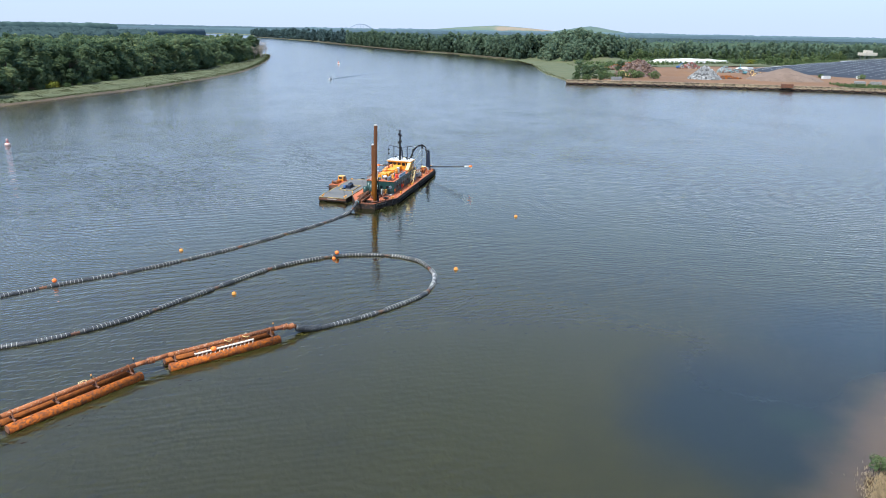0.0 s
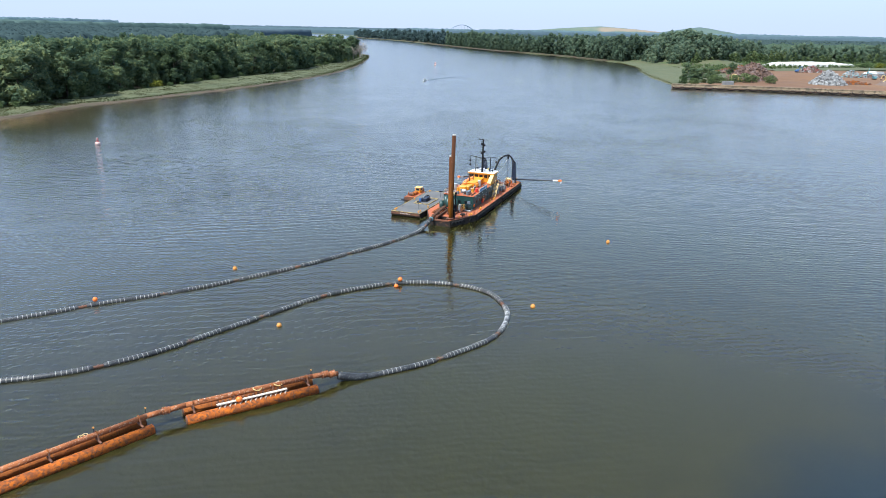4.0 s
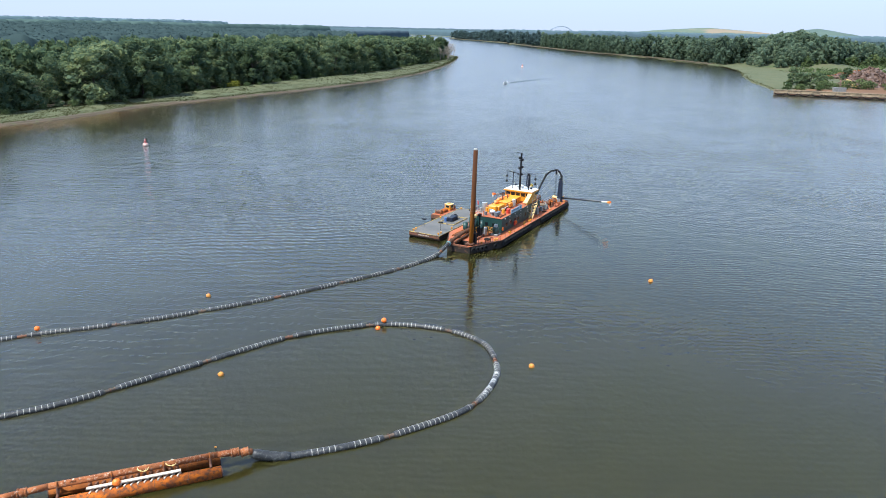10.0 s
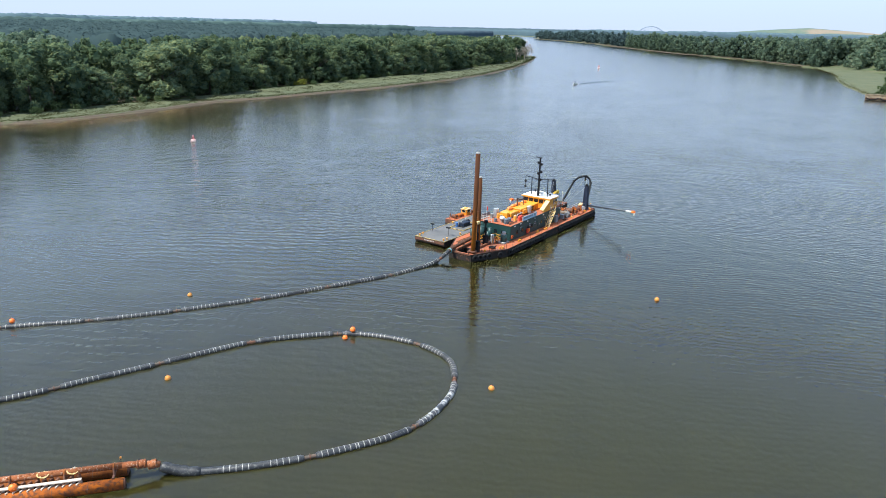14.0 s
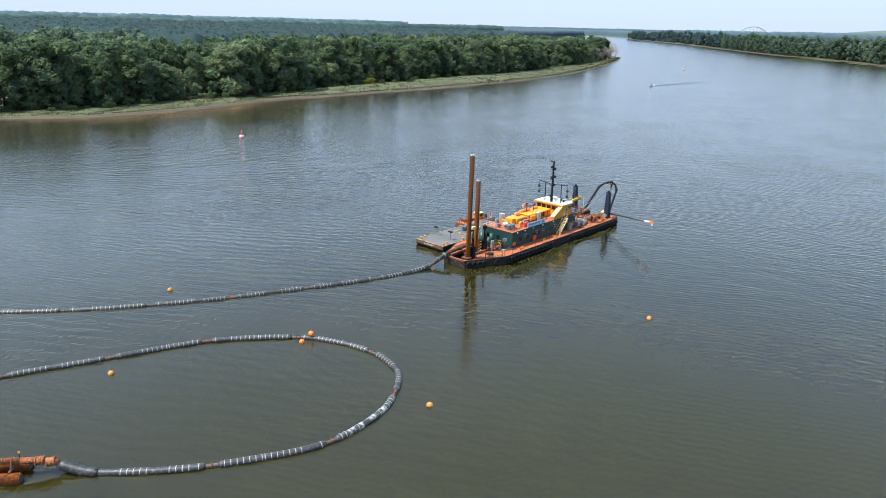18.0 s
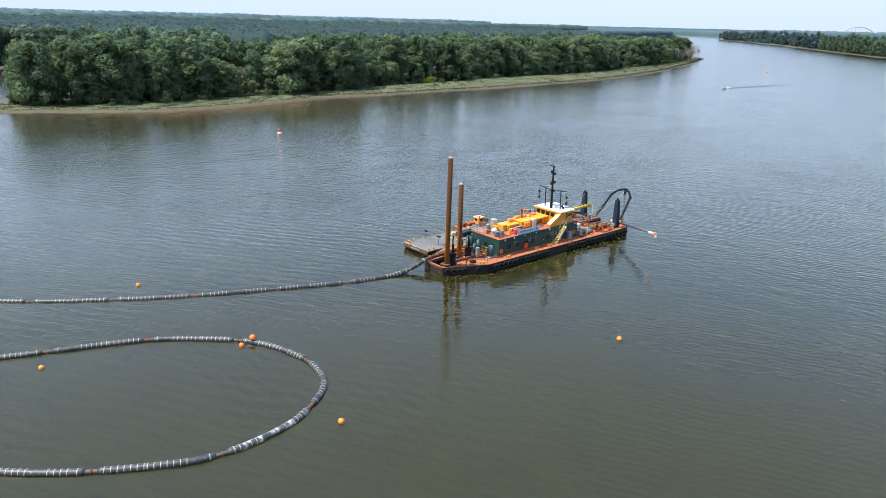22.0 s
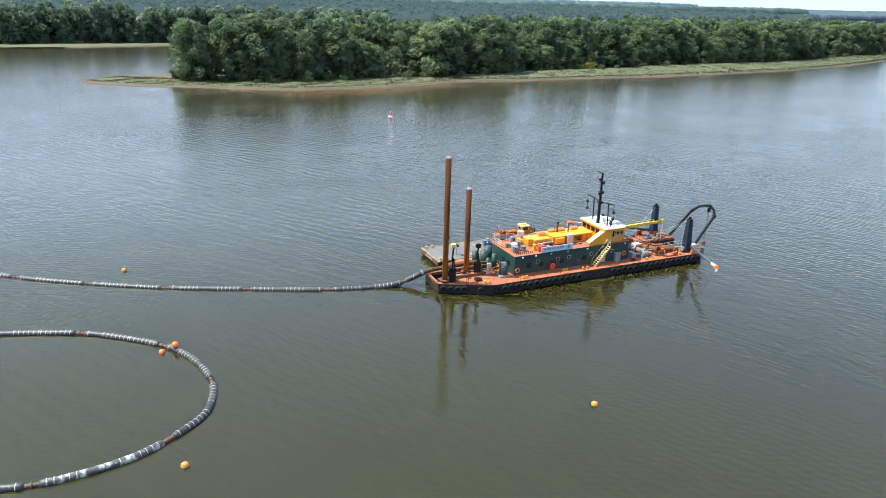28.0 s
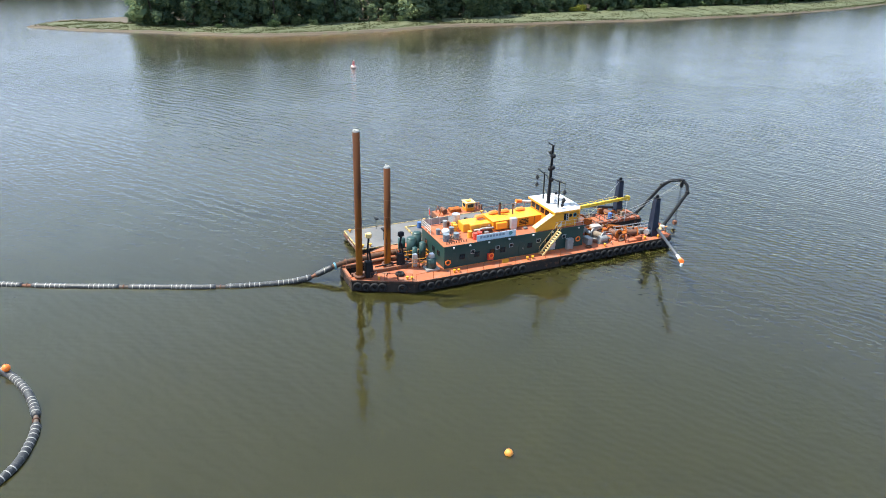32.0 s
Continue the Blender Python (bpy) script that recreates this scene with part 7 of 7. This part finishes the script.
protos = [tree_proto(rng, 26, w, n, 2700, 0.82, LEAF, 0.02) for w, n in ((14, 24), (16, 30), (12.5, 22), (15, 30), (17, 28), (11.5, 20))]
LABEL_TREE = "tall full-leaved dark green broadleaf tree on the bank"
edge_places = scatter(TREE_EDGE, 2, 10.0, 8.8, rng)
used = set()
for i, (x, y) in enumerate(edge_places):
    k = rng.integers(len(protos))
    s = rng.choice([rng.uniform(0.45, 0.75), rng.uniform(0.8, 1.05), rng.uniform(1.02, 1.14)], p=[0.3, 0.4, 0.3])
    m = Matrix.Translation((x, y, 0.6)) @ Matrix.Rotation(rng.uniform(0, 6.28), 4, "Z") @ Matrix.Diagonal((s * rng.uniform(1.05, 1.4), s * rng.uniform(1.05, 1.4), s, 1))
    if k in used:
        t = copy_thing(protos[k], m)
    else:
        used.add(k)
        t = protos[k]
        t.matrix_basis = m
    tagged(t, LABEL_TREE, "tree", "trees of the wooded island")


def woods(name, places, heights, protos_q, material, label, z=0.8):
    """Woods nobody could count: leaf clouds at many places joined into one."""
    out = []
    for (x, y), h in zip(places, heights):
        q = protos_q[rng.integers(len(protos_q))]
        a = rng.uniform(0, 6.28)
        c, s = math.cos(a), math.sin(a)
        f = h * rng.uniform(0.9, 1.12) * (1 + 0.16 * noise.noise(Vector((x * 0.012, y * 0.012, 4.0))))
        w = h * rng.uniform(0.85, 1.2)
        p = np.empty_like(q)
        p[..., 0] = (q[..., 0] * c - q[..., 1] * s) * w + x
        p[..., 1] = (q[..., 0] * s + q[..., 1] * c) * w + y
        p[..., 2] = q[..., 2] * f + (z(x, y) if callable(z) else z)
        out.append(p)
    k = 6 if len(out) > 60 else 1
    which = rng.integers(k, size=len(out))
    for g in range(k):
        tagged(cards_ob(name, np.concatenate([o for o, w in zip(out, which) if w == g]), material), label, "woods", kind="stuff")


def in_poly(P, poly):
    poly = np.array(poly, float)
    x, y = P[:, 0], P[:, 1]
    ins = np.zeros(len(P), bool)
    for (x0, y0), (x1, y1) in zip(poly, np.roll(poly, -1, 0)):
        c = ((y0 > y) != (y1 > y)) & (x < (x1 - x0) * (y - y0) / (y1 - y0 + 1e-12) + x0)
        ins ^= c
    return ins


def fill(poly, gap):
    poly = np.array(poly, float)
    lo, hi = poly.min(0), poly.max(0)
    g = np.stack(np.meshgrid(np.arange(lo[0], hi[0], gap), np.arange(lo[1], hi[1], gap)), -1).reshape(-1, 2)
    g = g + rng.uniform(-0.45, 0.45, g.shape) * gap
    return g[in_poly(g, poly)]


q_mid = [leaf_cloud(rng, 1.0, w, 9, 130, 0.055, 0.45, 2) for w in (0.5, 0.6, 0.54, 0.66)]
q_edge = [leaf_cloud(rng, 1.0, w, 12, 150, 0.055, 0.05, 2) for w in (0.5, 0.62, 0.56, 0.7)]
q_scrub = [leaf_cloud(rng, 1.0, w, 6, 34, 0.5, 0.1) for w in (1.4, 1.8, 2.2)]
q_far = [leaf_cloud(rng, 1.0, w, 6, 50, 0.1, 0.15, 2) for w in (0.7, 0.9, 0.8, 1.0)]


def crowns(P, cell):
    """Rounded tree tops over a plan: 0 between the trees, up to 1 on a top, one tree to each cell."""
    c = np.floor(P / cell)
    best = np.zeros(len(P))
    for dx in (-1, 0, 1):
        for dy in (-1, 0, 1):
            k = c + (dx, dy)
            u = [np.modf(np.abs(np.sin(k[:, 0] * a + k[:, 1] * b) * 43758.5))[0] for a, b in ((12.99, 78.23), (39.35, 11.14), (73.16, 52.24))]
            d = np.hypot(P[:, 0] - (k[:, 0] + u[0]) * cell, P[:, 1] - (k[:, 1] + u[1]) * cell)
            r = cell * (0.55 + 0.4 * u[2])
            best = np.maximum(best, np.sqrt(np.clip(1 - (d / r) ** 2, 0, 1)) * (0.6 + 0.4 * u[2]))
    return best


def canopy(name, poly, step, cell, h, material, label, sprays, size, base=0.0, slope=0.0):
    """A closed canopy seen from far above: a sheet of rounded tree tops, roughened with leaf sprays."""
    poly = np.array(poly, float)
    lo, hi = poly.min(0), poly.max(0)
    gx, gy = np.arange(lo[0], hi[0], step), np.arange(lo[1], hi[1], step)
    P = np.stack(np.meshgrid(gx, gy, indexing="ij"), -1).reshape(-1, 2)

    def top(P):
        n = np.array([noise.noise(Vector((x * 0.008, y * 0.008, 4.0))) for x, y in P])
        return base + np.maximum(0, -P[:, 0] - 500) * slope + h * (0.5 + 0.1 * n + 0.5 * crowns(P, cell))

    P = P + rng.uniform(-0.3, 0.3, P.shape) * step
    z = top(P)
    k = len(gy)
    i, j = np.meshgrid(np.arange(len(gx) - 1), np.arange(k - 1), indexing="ij")
    a = (i * k + j).ravel()
    F = np.stack([a, a + k, a + k + 1, a + 1], 1)
    ins = in_poly(P, poly)
    V = np.column_stack([P, np.where(ins, z, 0.7 * z)])
    F = F[ins[F].any(1)]
    q = rng.uniform(lo, hi, (sprays * 3, 2))
    q = q[in_poly(q, poly)][:sprays]
    c = np.column_stack([q, top(q) + 0.3])
    n = len(c)
    u, w = rng.normal(size=(n, 3)), rng.normal(size=(n, 3))
    u, w = u * (1, 1, 0.35), w * (1, 1, 0.35)
    u *= size / np.linalg.norm(u, axis=1)[:, None]
    w *= size / np.linalg.norm(w, axis=1)[:, None]
    quads = np.stack([c - u, c - w * 0.7, c + u, c + w * 0.7], 1).reshape(-1, 3)
    F = np.vstack([F, len(V) + np.arange(4 * n).reshape(-1, 4)])
    tagged(arrays_ob(name, np.vstack([V, quads]), F, material, True), label, "woods", kind="stuff")


# the island's inner canopy
inner = [(x - 20, y + 14) for x, y in TREE_EDGE] + [(-135, 1010), (-190, 1045), (-290, 1150), (-330, 900), (-350, 600), (-345, 420), (-352, 300), (-322, 200), (-290, 125)]
pl = fill(inner, 12.0)
woods("island_woods", pl, rng.uniform(18, 26.5, len(pl)), q_mid, LEAF, "dense green broadleaf canopy of the island")
# woods along the back creek and the mainland behind it
edge = scatter([(-640, -60), (-590, 20), (-560, 90), (-545, 150), (-530, 200), (-505, 245), (-480, 320), (-430, 352), (-380, 310), (-345, 215)], 3, 9, 9, rng)
woods("creek_woods", edge, rng.uniform(23, 30, len(edge)), q_edge, LEAF_MID, "wall of green trees along the back creek")
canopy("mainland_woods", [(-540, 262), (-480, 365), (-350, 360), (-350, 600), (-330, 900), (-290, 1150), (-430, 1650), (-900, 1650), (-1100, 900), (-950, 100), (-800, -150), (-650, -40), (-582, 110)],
       4.0, 14.0, 30, LEAF_FAR, "rolling woods behind the island, haze blue mixed into the leaves", 60000, 1.2, 1.0, 0.012)
# far bank
far_line = [(-300, 2943), (-136, 2509), (-30, 2160), (50, 1745)]
edge = scatter(far_line, 2, 16, 14, rng)
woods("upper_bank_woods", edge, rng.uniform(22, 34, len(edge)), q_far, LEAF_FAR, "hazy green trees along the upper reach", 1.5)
edge = scatter([(50, 1745), (110, 1500), (156, 1316), (200, 1232), (236, 1122), (262, 1000), (285, 890)], 4, 13, 12.5, rng)
woods("far_bank_woods", edge, rng.uniform(20, 34, len(edge)), q_edge, LEAF_MID, "green trees along the far river bank", 1.5)
yard_back = [(300, 860), (335, 795), (440, 885), (558, 972), (757, 962), (840, 985), (940, 1050), (1330, 1310), (1900, 1500)]
edge = scatter(yard_back, 3, 16, 13, rng)
woods("yard_woods", edge, rng.uniform(15, 29, len(edge)), q_edge, LEAF_MID, "green trees behind the scrap yard", 2.0)
edge = scatter([(x + 4, y - 14) for x, y in yard_back[1:7]], 1, 6, 9, rng)
woods("yard_thicket", edge, rng.uniform(8, 17, len(edge)), q_edge, LEAF_BUSH, "bright green thicket in front of the yard's woods", 2.0)


# rough growth between the yard and its woods
pl = fill([(290, 560), (322, 780), (430, 868), (560, 955), (760, 945), (900, 985), (800, 730), (640, 766), (610, 812), (520, 792), (400, 718), (330, 655)], 9)
pl = pl[~in_poly(pl, [(450, 800), (600, 838), (598, 878), (455, 842)])]
woods("yard_scrub", pl, rng.uniform(1.5, 4.0, len(pl)), q_scrub, LEAF_BUSH, "low green scrub behind the scrap yard", 1.9)
pl = fill([(405, 350), (440, 336), (530, 294), (560, 300), (470, 372), (425, 400)], 3.4)
woods("quay_scrub", pl, rng.uniform(0.8, 2.0, len(pl)), q_scrub, LEAF_BUSH, "rough green scrub along the quay edge", 2.3)


def rise_z(x, y):
    return -1.2 + 17.5 * math.exp(-((x - 370) / 62) ** 2 - ((y - 890) / 105) ** 2)


gx, gy = np.meshgrid(np.linspace(120, 600, 40), np.linspace(640, 1130, 40), indexing="ij")
vs = np.array([(x, y, rise_z(x, y)) for x, y in zip(gx.ravel(), gy.ravel())])
fs = np.array([(i * 40 + j, (i + 1) * 40 + j, (i + 1) * 40 + j + 1, i * 40 + j + 1) for i in range(39) for j in range(39)])
tagged(arrays_ob("ground_rise", vs, fs, SOIL, True), "low wooded rise behind the far bank", "ground", kind="structure")
pl = fill([(262, 1010), (303, 925), (332, 838), (345, 800), (375, 800), (435, 880), (505, 960), (430, 1100), (300, 1130), (240, 1080)], 11)
woods("rise_woods", pl, rng.uniform(24, 32, len(pl)), q_edge, LEAF_MID, "tall green trees on a low rise behind the bank", lambda x, y: max(0.8, rise_z(x, y)))
canopy("yard_canopy", [(320, 900), (440, 925), (558, 1010), (757, 1000), (940, 1090), (1330, 1350), (1330, 1700), (900, 1500), (500, 1350), (320, 1150)],
       4.0, 13.0, 26, LEAF_MID, "wide green canopy behind the scrap yard", 20000, 1.4, 2.0)
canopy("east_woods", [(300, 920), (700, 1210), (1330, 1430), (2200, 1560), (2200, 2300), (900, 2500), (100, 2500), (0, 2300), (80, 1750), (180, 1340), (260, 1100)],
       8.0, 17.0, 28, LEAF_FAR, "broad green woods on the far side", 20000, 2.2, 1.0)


def ridge(name, line, depth, h, label, leaves):
    """A continuous canopy of far woods along a line, tree top beside tree top: front, crown and back."""
    L = glide(line, 6.5)
    t = np.gradient(L, axis=0)
    t /= np.linalg.norm(t, axis=1)[:, None]
    nrm = np.stack([-t[:, 1], t[:, 0]], 1)
    f = np.concatenate([[0, 0.02], np.linspace(0.05, 1, max(8, int(abs(depth) / 13)))])
    k = len(f)
    q = (L[:, None, :] + nrm[:, None, :] * (depth * f)[None, :, None]).reshape(-1, 2)
    prof = np.tile(np.minimum(1, np.where(f < 0.9, f * 30, (1 - f) * 10)), len(L))
    swell = np.array([noise.noise(Vector((x * 0.005, y * 0.005, 5.0))) for x, y in q])
    z = -1 + prof * h * (0.72 + 0.06 * swell + 0.24 * crowns(q, 19.0)) + rng.uniform(-1.2, 1.2, len(q))
    i, j = np.meshgrid(np.arange(len(L) - 1), np.arange(k - 1), indexing="ij")
    a = (i * k + j).ravel()
    ob = arrays_ob(name, np.column_stack([q, z]), np.stack([a, a + k, a + k + 1, a + 1], 1), leaves, True)
    return tagged(ob, label, "woods", kind="stuff")


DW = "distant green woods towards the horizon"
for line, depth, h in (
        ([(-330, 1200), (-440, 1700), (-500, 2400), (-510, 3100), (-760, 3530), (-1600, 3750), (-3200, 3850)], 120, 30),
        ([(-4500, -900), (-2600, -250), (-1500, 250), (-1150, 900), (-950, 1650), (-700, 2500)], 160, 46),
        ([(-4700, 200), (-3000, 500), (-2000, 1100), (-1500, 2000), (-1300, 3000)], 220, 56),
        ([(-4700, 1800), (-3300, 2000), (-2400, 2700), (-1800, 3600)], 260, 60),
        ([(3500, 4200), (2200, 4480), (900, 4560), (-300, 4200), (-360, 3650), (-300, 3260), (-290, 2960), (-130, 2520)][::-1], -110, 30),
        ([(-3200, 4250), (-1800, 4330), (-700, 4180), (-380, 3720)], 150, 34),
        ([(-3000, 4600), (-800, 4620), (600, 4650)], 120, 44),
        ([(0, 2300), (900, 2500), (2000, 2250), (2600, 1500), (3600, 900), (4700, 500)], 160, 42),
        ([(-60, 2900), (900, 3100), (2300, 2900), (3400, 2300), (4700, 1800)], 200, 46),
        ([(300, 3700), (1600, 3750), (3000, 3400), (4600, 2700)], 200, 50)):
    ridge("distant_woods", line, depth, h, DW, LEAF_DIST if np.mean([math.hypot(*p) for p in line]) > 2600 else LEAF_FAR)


# shrubs at the foot of the trees, trees and shrubs by the quay, the landing's bush
def bush_proto(rs, h, w, leaves):
    t = new("shrub")
    bm = B()
    for k in range(5):
        a = k * 1.26
        rod(bm, (0, 0, -0.2), (math.cos(a) * w * 0.25, math.sin(a) * w * 0.25, h * 0.6), 0.06 * h * 0.3 + 0.02, 0.02, 5)
    part("stems", bm, BARK, t)
    c = cards_ob("foliage", leaf_cloud(rs, h, w, 12, 420, w * 0.13, 0.08), leaves)
    c.parent = t
    return t


bushes = [bush_proto(rng, 5, 6.5, LEAF_BUSH), bush_proto(rng, 4, 6, LEAF_BUSH), bush_proto(rng, 3.2, 6, LEAF_YELLOW)]
used_b = set()


def plant(k, x, y, z, s, label, group):
    m = Matrix.Translation((x, y, z)) @ Matrix.Rotation(rng.uniform(0, 6.28), 4, "Z") @ Matrix.Diagonal((s, s, s * rng.uniform(0.85, 1.15), 1))
    if k in used_b:
        t = copy_thing(bushes[k], m)
    else:
        used_b.add(k)
        t = bushes[k]
        t.matrix_basis = m
    tagged(t, label, "shrub", group)


foot = glide([(x + 7, y - 4) for x, y in TREE_EDGE], 7.5)
for i, (x, y) in enumerate(foot):
    if rng.random() < 0.5:
        k = 2 if rng.random() < 0.06 else int(rng.integers(2))
        plant(k, x + rng.uniform(-4, 3), y + rng.uniform(-3, 3), 0.6, rng.uniform(0.5, 1.35), "yellowing leafy shrub at the wood's edge" if k == 2 else "bright green leafy shrub at the wood's edge", "shrubs of the wooded island")
plant(2, -184, 334, 0.7, 1.6, "yellowing leafy shrub at the wood's edge", "shrubs of the wooded island")
for x, y, s in ((206, 436, 1.5), (236, 446, 1.9), (246, 452, 1.7), (256, 455, 2.0), (266, 458, 1.8), (276, 462, 1.6), (214, 430, 1.2), (286, 452, 1.5), (228, 432, 1.1)):
    plant(int(rng.integers(2)), x, y, 2.2, s * 1.25, "green shrub behind the quay", "shrubs by the quay")
for x, y, s, w in ((219, 447, 0.95, 1.3), (229, 455, 0.85, 1.4), (244, 470, 0.75, 1.4), (262, 520, 0.6, 1.3), (232, 500, 0.55, 1.4), (300, 560, 0.55, 1.5)):
    t = copy_thing(protos[int(rng.integers(len(protos)))], Matrix.Translation((x, y, 1.8)) @ Matrix.Rotation(rng.uniform(0, 6.28), 4, "Z") @ Matrix.Diagonal((s * w, s * w, s, 1)))
    tagged(t, "broad green tree beside the scrap yard", "tree", "trees by the quay")
for k, x, y, s in ((2, 612, 818, 2.4), (2, 622, 824, 1.9), (0, 634, 800, 3.4), (1, 652, 806, 3.6), (0, 668, 812, 3.0), (1, 740, 868, 4.0), (0, 756, 872, 3.4), (1, 700, 836, 2.6), (0, 585, 806, 2.2), (1, 470, 500, 1.3), (0, 486, 492, 1.2), (0, 515, 470, 1.7)):
    plant(k, x, y, 2.0, s, "tan-leaved shrubby tree behind the yard" if k == 2 else "green shrubby tree behind the yard", "shrubs by the yard")
bushes.append(bush_proto(rng, 1.9, 2.6, LEAF_BUSH))
bushes.append(bush_proto(rng, 1.6, 2.0, LEAF_YELLOW))
plant(3, 41.9, -110.3, 0.45, 0.7, "small green shrub on the muddy landing", "shrubs on the landing")
plant(4, 43.3, -110.7, 0.5, 0.85, "small yellow-green shrub on the muddy landing", "shrubs on the landing")


def blades(n, x0, y0, spread, h):
    p = np.column_stack([x0 + rng.normal(scale=spread, size=n), y0 + rng.normal(scale=spread, size=n), np.full(n, 0.35)])
    a = rng.uniform(0, 6.28, n)
    side = np.column_stack([np.cos(a), np.sin(a), np.zeros(n)]) * 0.03
    lean = np.column_stack([rng.normal(scale=0.3, size=n), rng.normal(scale=0.3, size=n), rng.uniform(0.5, 1.0, n)]) * h
    return np.stack([p - side, p + side, p + lean + side * 0.3, p + lean - side * 0.3], 1)


DRY = surface("dry_grass", (0.3, 0.22, 0.12), (0.22, 0.16, 0.09), 2.0, 0.9, bump=0.0)
dg = cards_ob("dry_grass", np.concatenate([blades(9000, 42.3, -113.6, 1.3, 0.28), blades(3000, 39.6, -114.2, 0.7, 0.22)]), DRY)
tagged(dg, "tuft of dry tan grass on the landing", "grass", kind="stuff")

# reeds standing over the marsh
def reeds(name, a, b, n, h, label):
    A, C = glide(a, 4.0), glide(b, 4.0)
    u, v = rng.random(n), rng.random(n)
    ia, ic = (u * (len(A) - 1)).astype(int), (u * (len(C) - 1)).astype(int)
    p = A[ia] * (1 - v)[:, None] + C[ic] * v[:, None] + rng.normal(scale=1.6, size=(n, 2))
    q = np.column_stack([p, np.full(n, 0.75)])
    ang = rng.uniform(0, 6.28, n)
    s = rng.uniform(0.3, 0.6, n)[:, None]
    side = np.column_stack([np.cos(ang), np.sin(ang), np.zeros(n)]) * s * 0.6
    up = np.column_stack([rng.normal(scale=0.3, size=n), rng.normal(scale=0.3, size=n), rng.uniform(0.7, 1.2, n)]) * s * h
    return tagged(cards_ob(name, np.stack([q - side, q + side, q + side * 0.7 + up, q - side * 0.7 + up], 1), REED), label, "reeds", kind="stuff")


reeds("reeds", [(-186, 222), (-169, 247), (-155, 283), (-139, 321), (-123, 372), (-104, 442), (-90, 527), (-83, 629), (-83, 741), (-87, 880), (-97, 980)],
      [(-204, 232), (-197, 283), (-192, 315), (-183, 345), (-176, 385), (-168, 430), (-149, 485), (-130, 570), (-122, 660), (-112, 740), (-106, 840)], 42000, 0.8, "low olive green reeds on the marsh")
reeds("reeds_spit", [(-283, 62), (-261.5, 73), (-243, 91), (-225, 106), (-207, 122), (-197, 146), (-190, 176), (-186, 214), (-181, 225)],
      [(-292, 80), (-268, 97), (-246, 114), (-234, 134), (-226, 160), (-219, 190), (-209, 222), (-204, 232)], 16000, 0.6, "sparse grass tufts on the sandy spit")
reeds("reeds_east", [(268, 870), (254, 730), (234, 640), (216, 548), (209, 492), (203, 446)], [(330, 880), (310, 740), (292, 650), (272, 570), (250, 510), (222, 460)], 26000, 1.1, "bright green reeds beside the quay")


# leafless grey trees towards the island's tip
bare = []
for k in range(2):
    bm = trunk_mesh(rng, 24, 0.4)
    for i in range(60):
        a, z = rng.uniform(0, 6.28), rng.uniform(6, 20)
        r0 = 2.2 * rng.random()
        reach = rng.uniform(2, 4.5)
        p = Vector((math.cos(a) * r0, math.sin(a) * r0, z))
        rod(bm, p, p + Vector((math.cos(a) * reach, math.sin(a) * reach, reach * rng.uniform(0.4, 1.2))), 0.14, 0.04, 4)
    bare.append(bm)
GREYBARK = surface("grey_dead_wood", (0.24, 0.2, 0.16), (0.32, 0.28, 0.23), 0.5, 0.9, bump=0.2)
bare = [mesh_ob("bare_tree", b, GREYBARK) for b in bare]
spots = [(-102, 930), (-97, 905), (-99, 880), (-96, 860), (-100, 842), (-107, 951), (-111, 969), (-102, 820), (-96, 935), (-116, 985)]
for i, (x, y) in enumerate(spots):
    m = pose(x, y, 0.6, 0, 0, i * 67) @ Matrix.Diagonal((1, 1, rng.uniform(0.7, 1.05), 1))
    o = bare[i % 2] if i < 2 else copy_thing(bare[i % 2], m)
    o.matrix_basis = m
    tagged(o, "leafless grey-brown tree near the island's tip", "tree", "bare trees of the island")
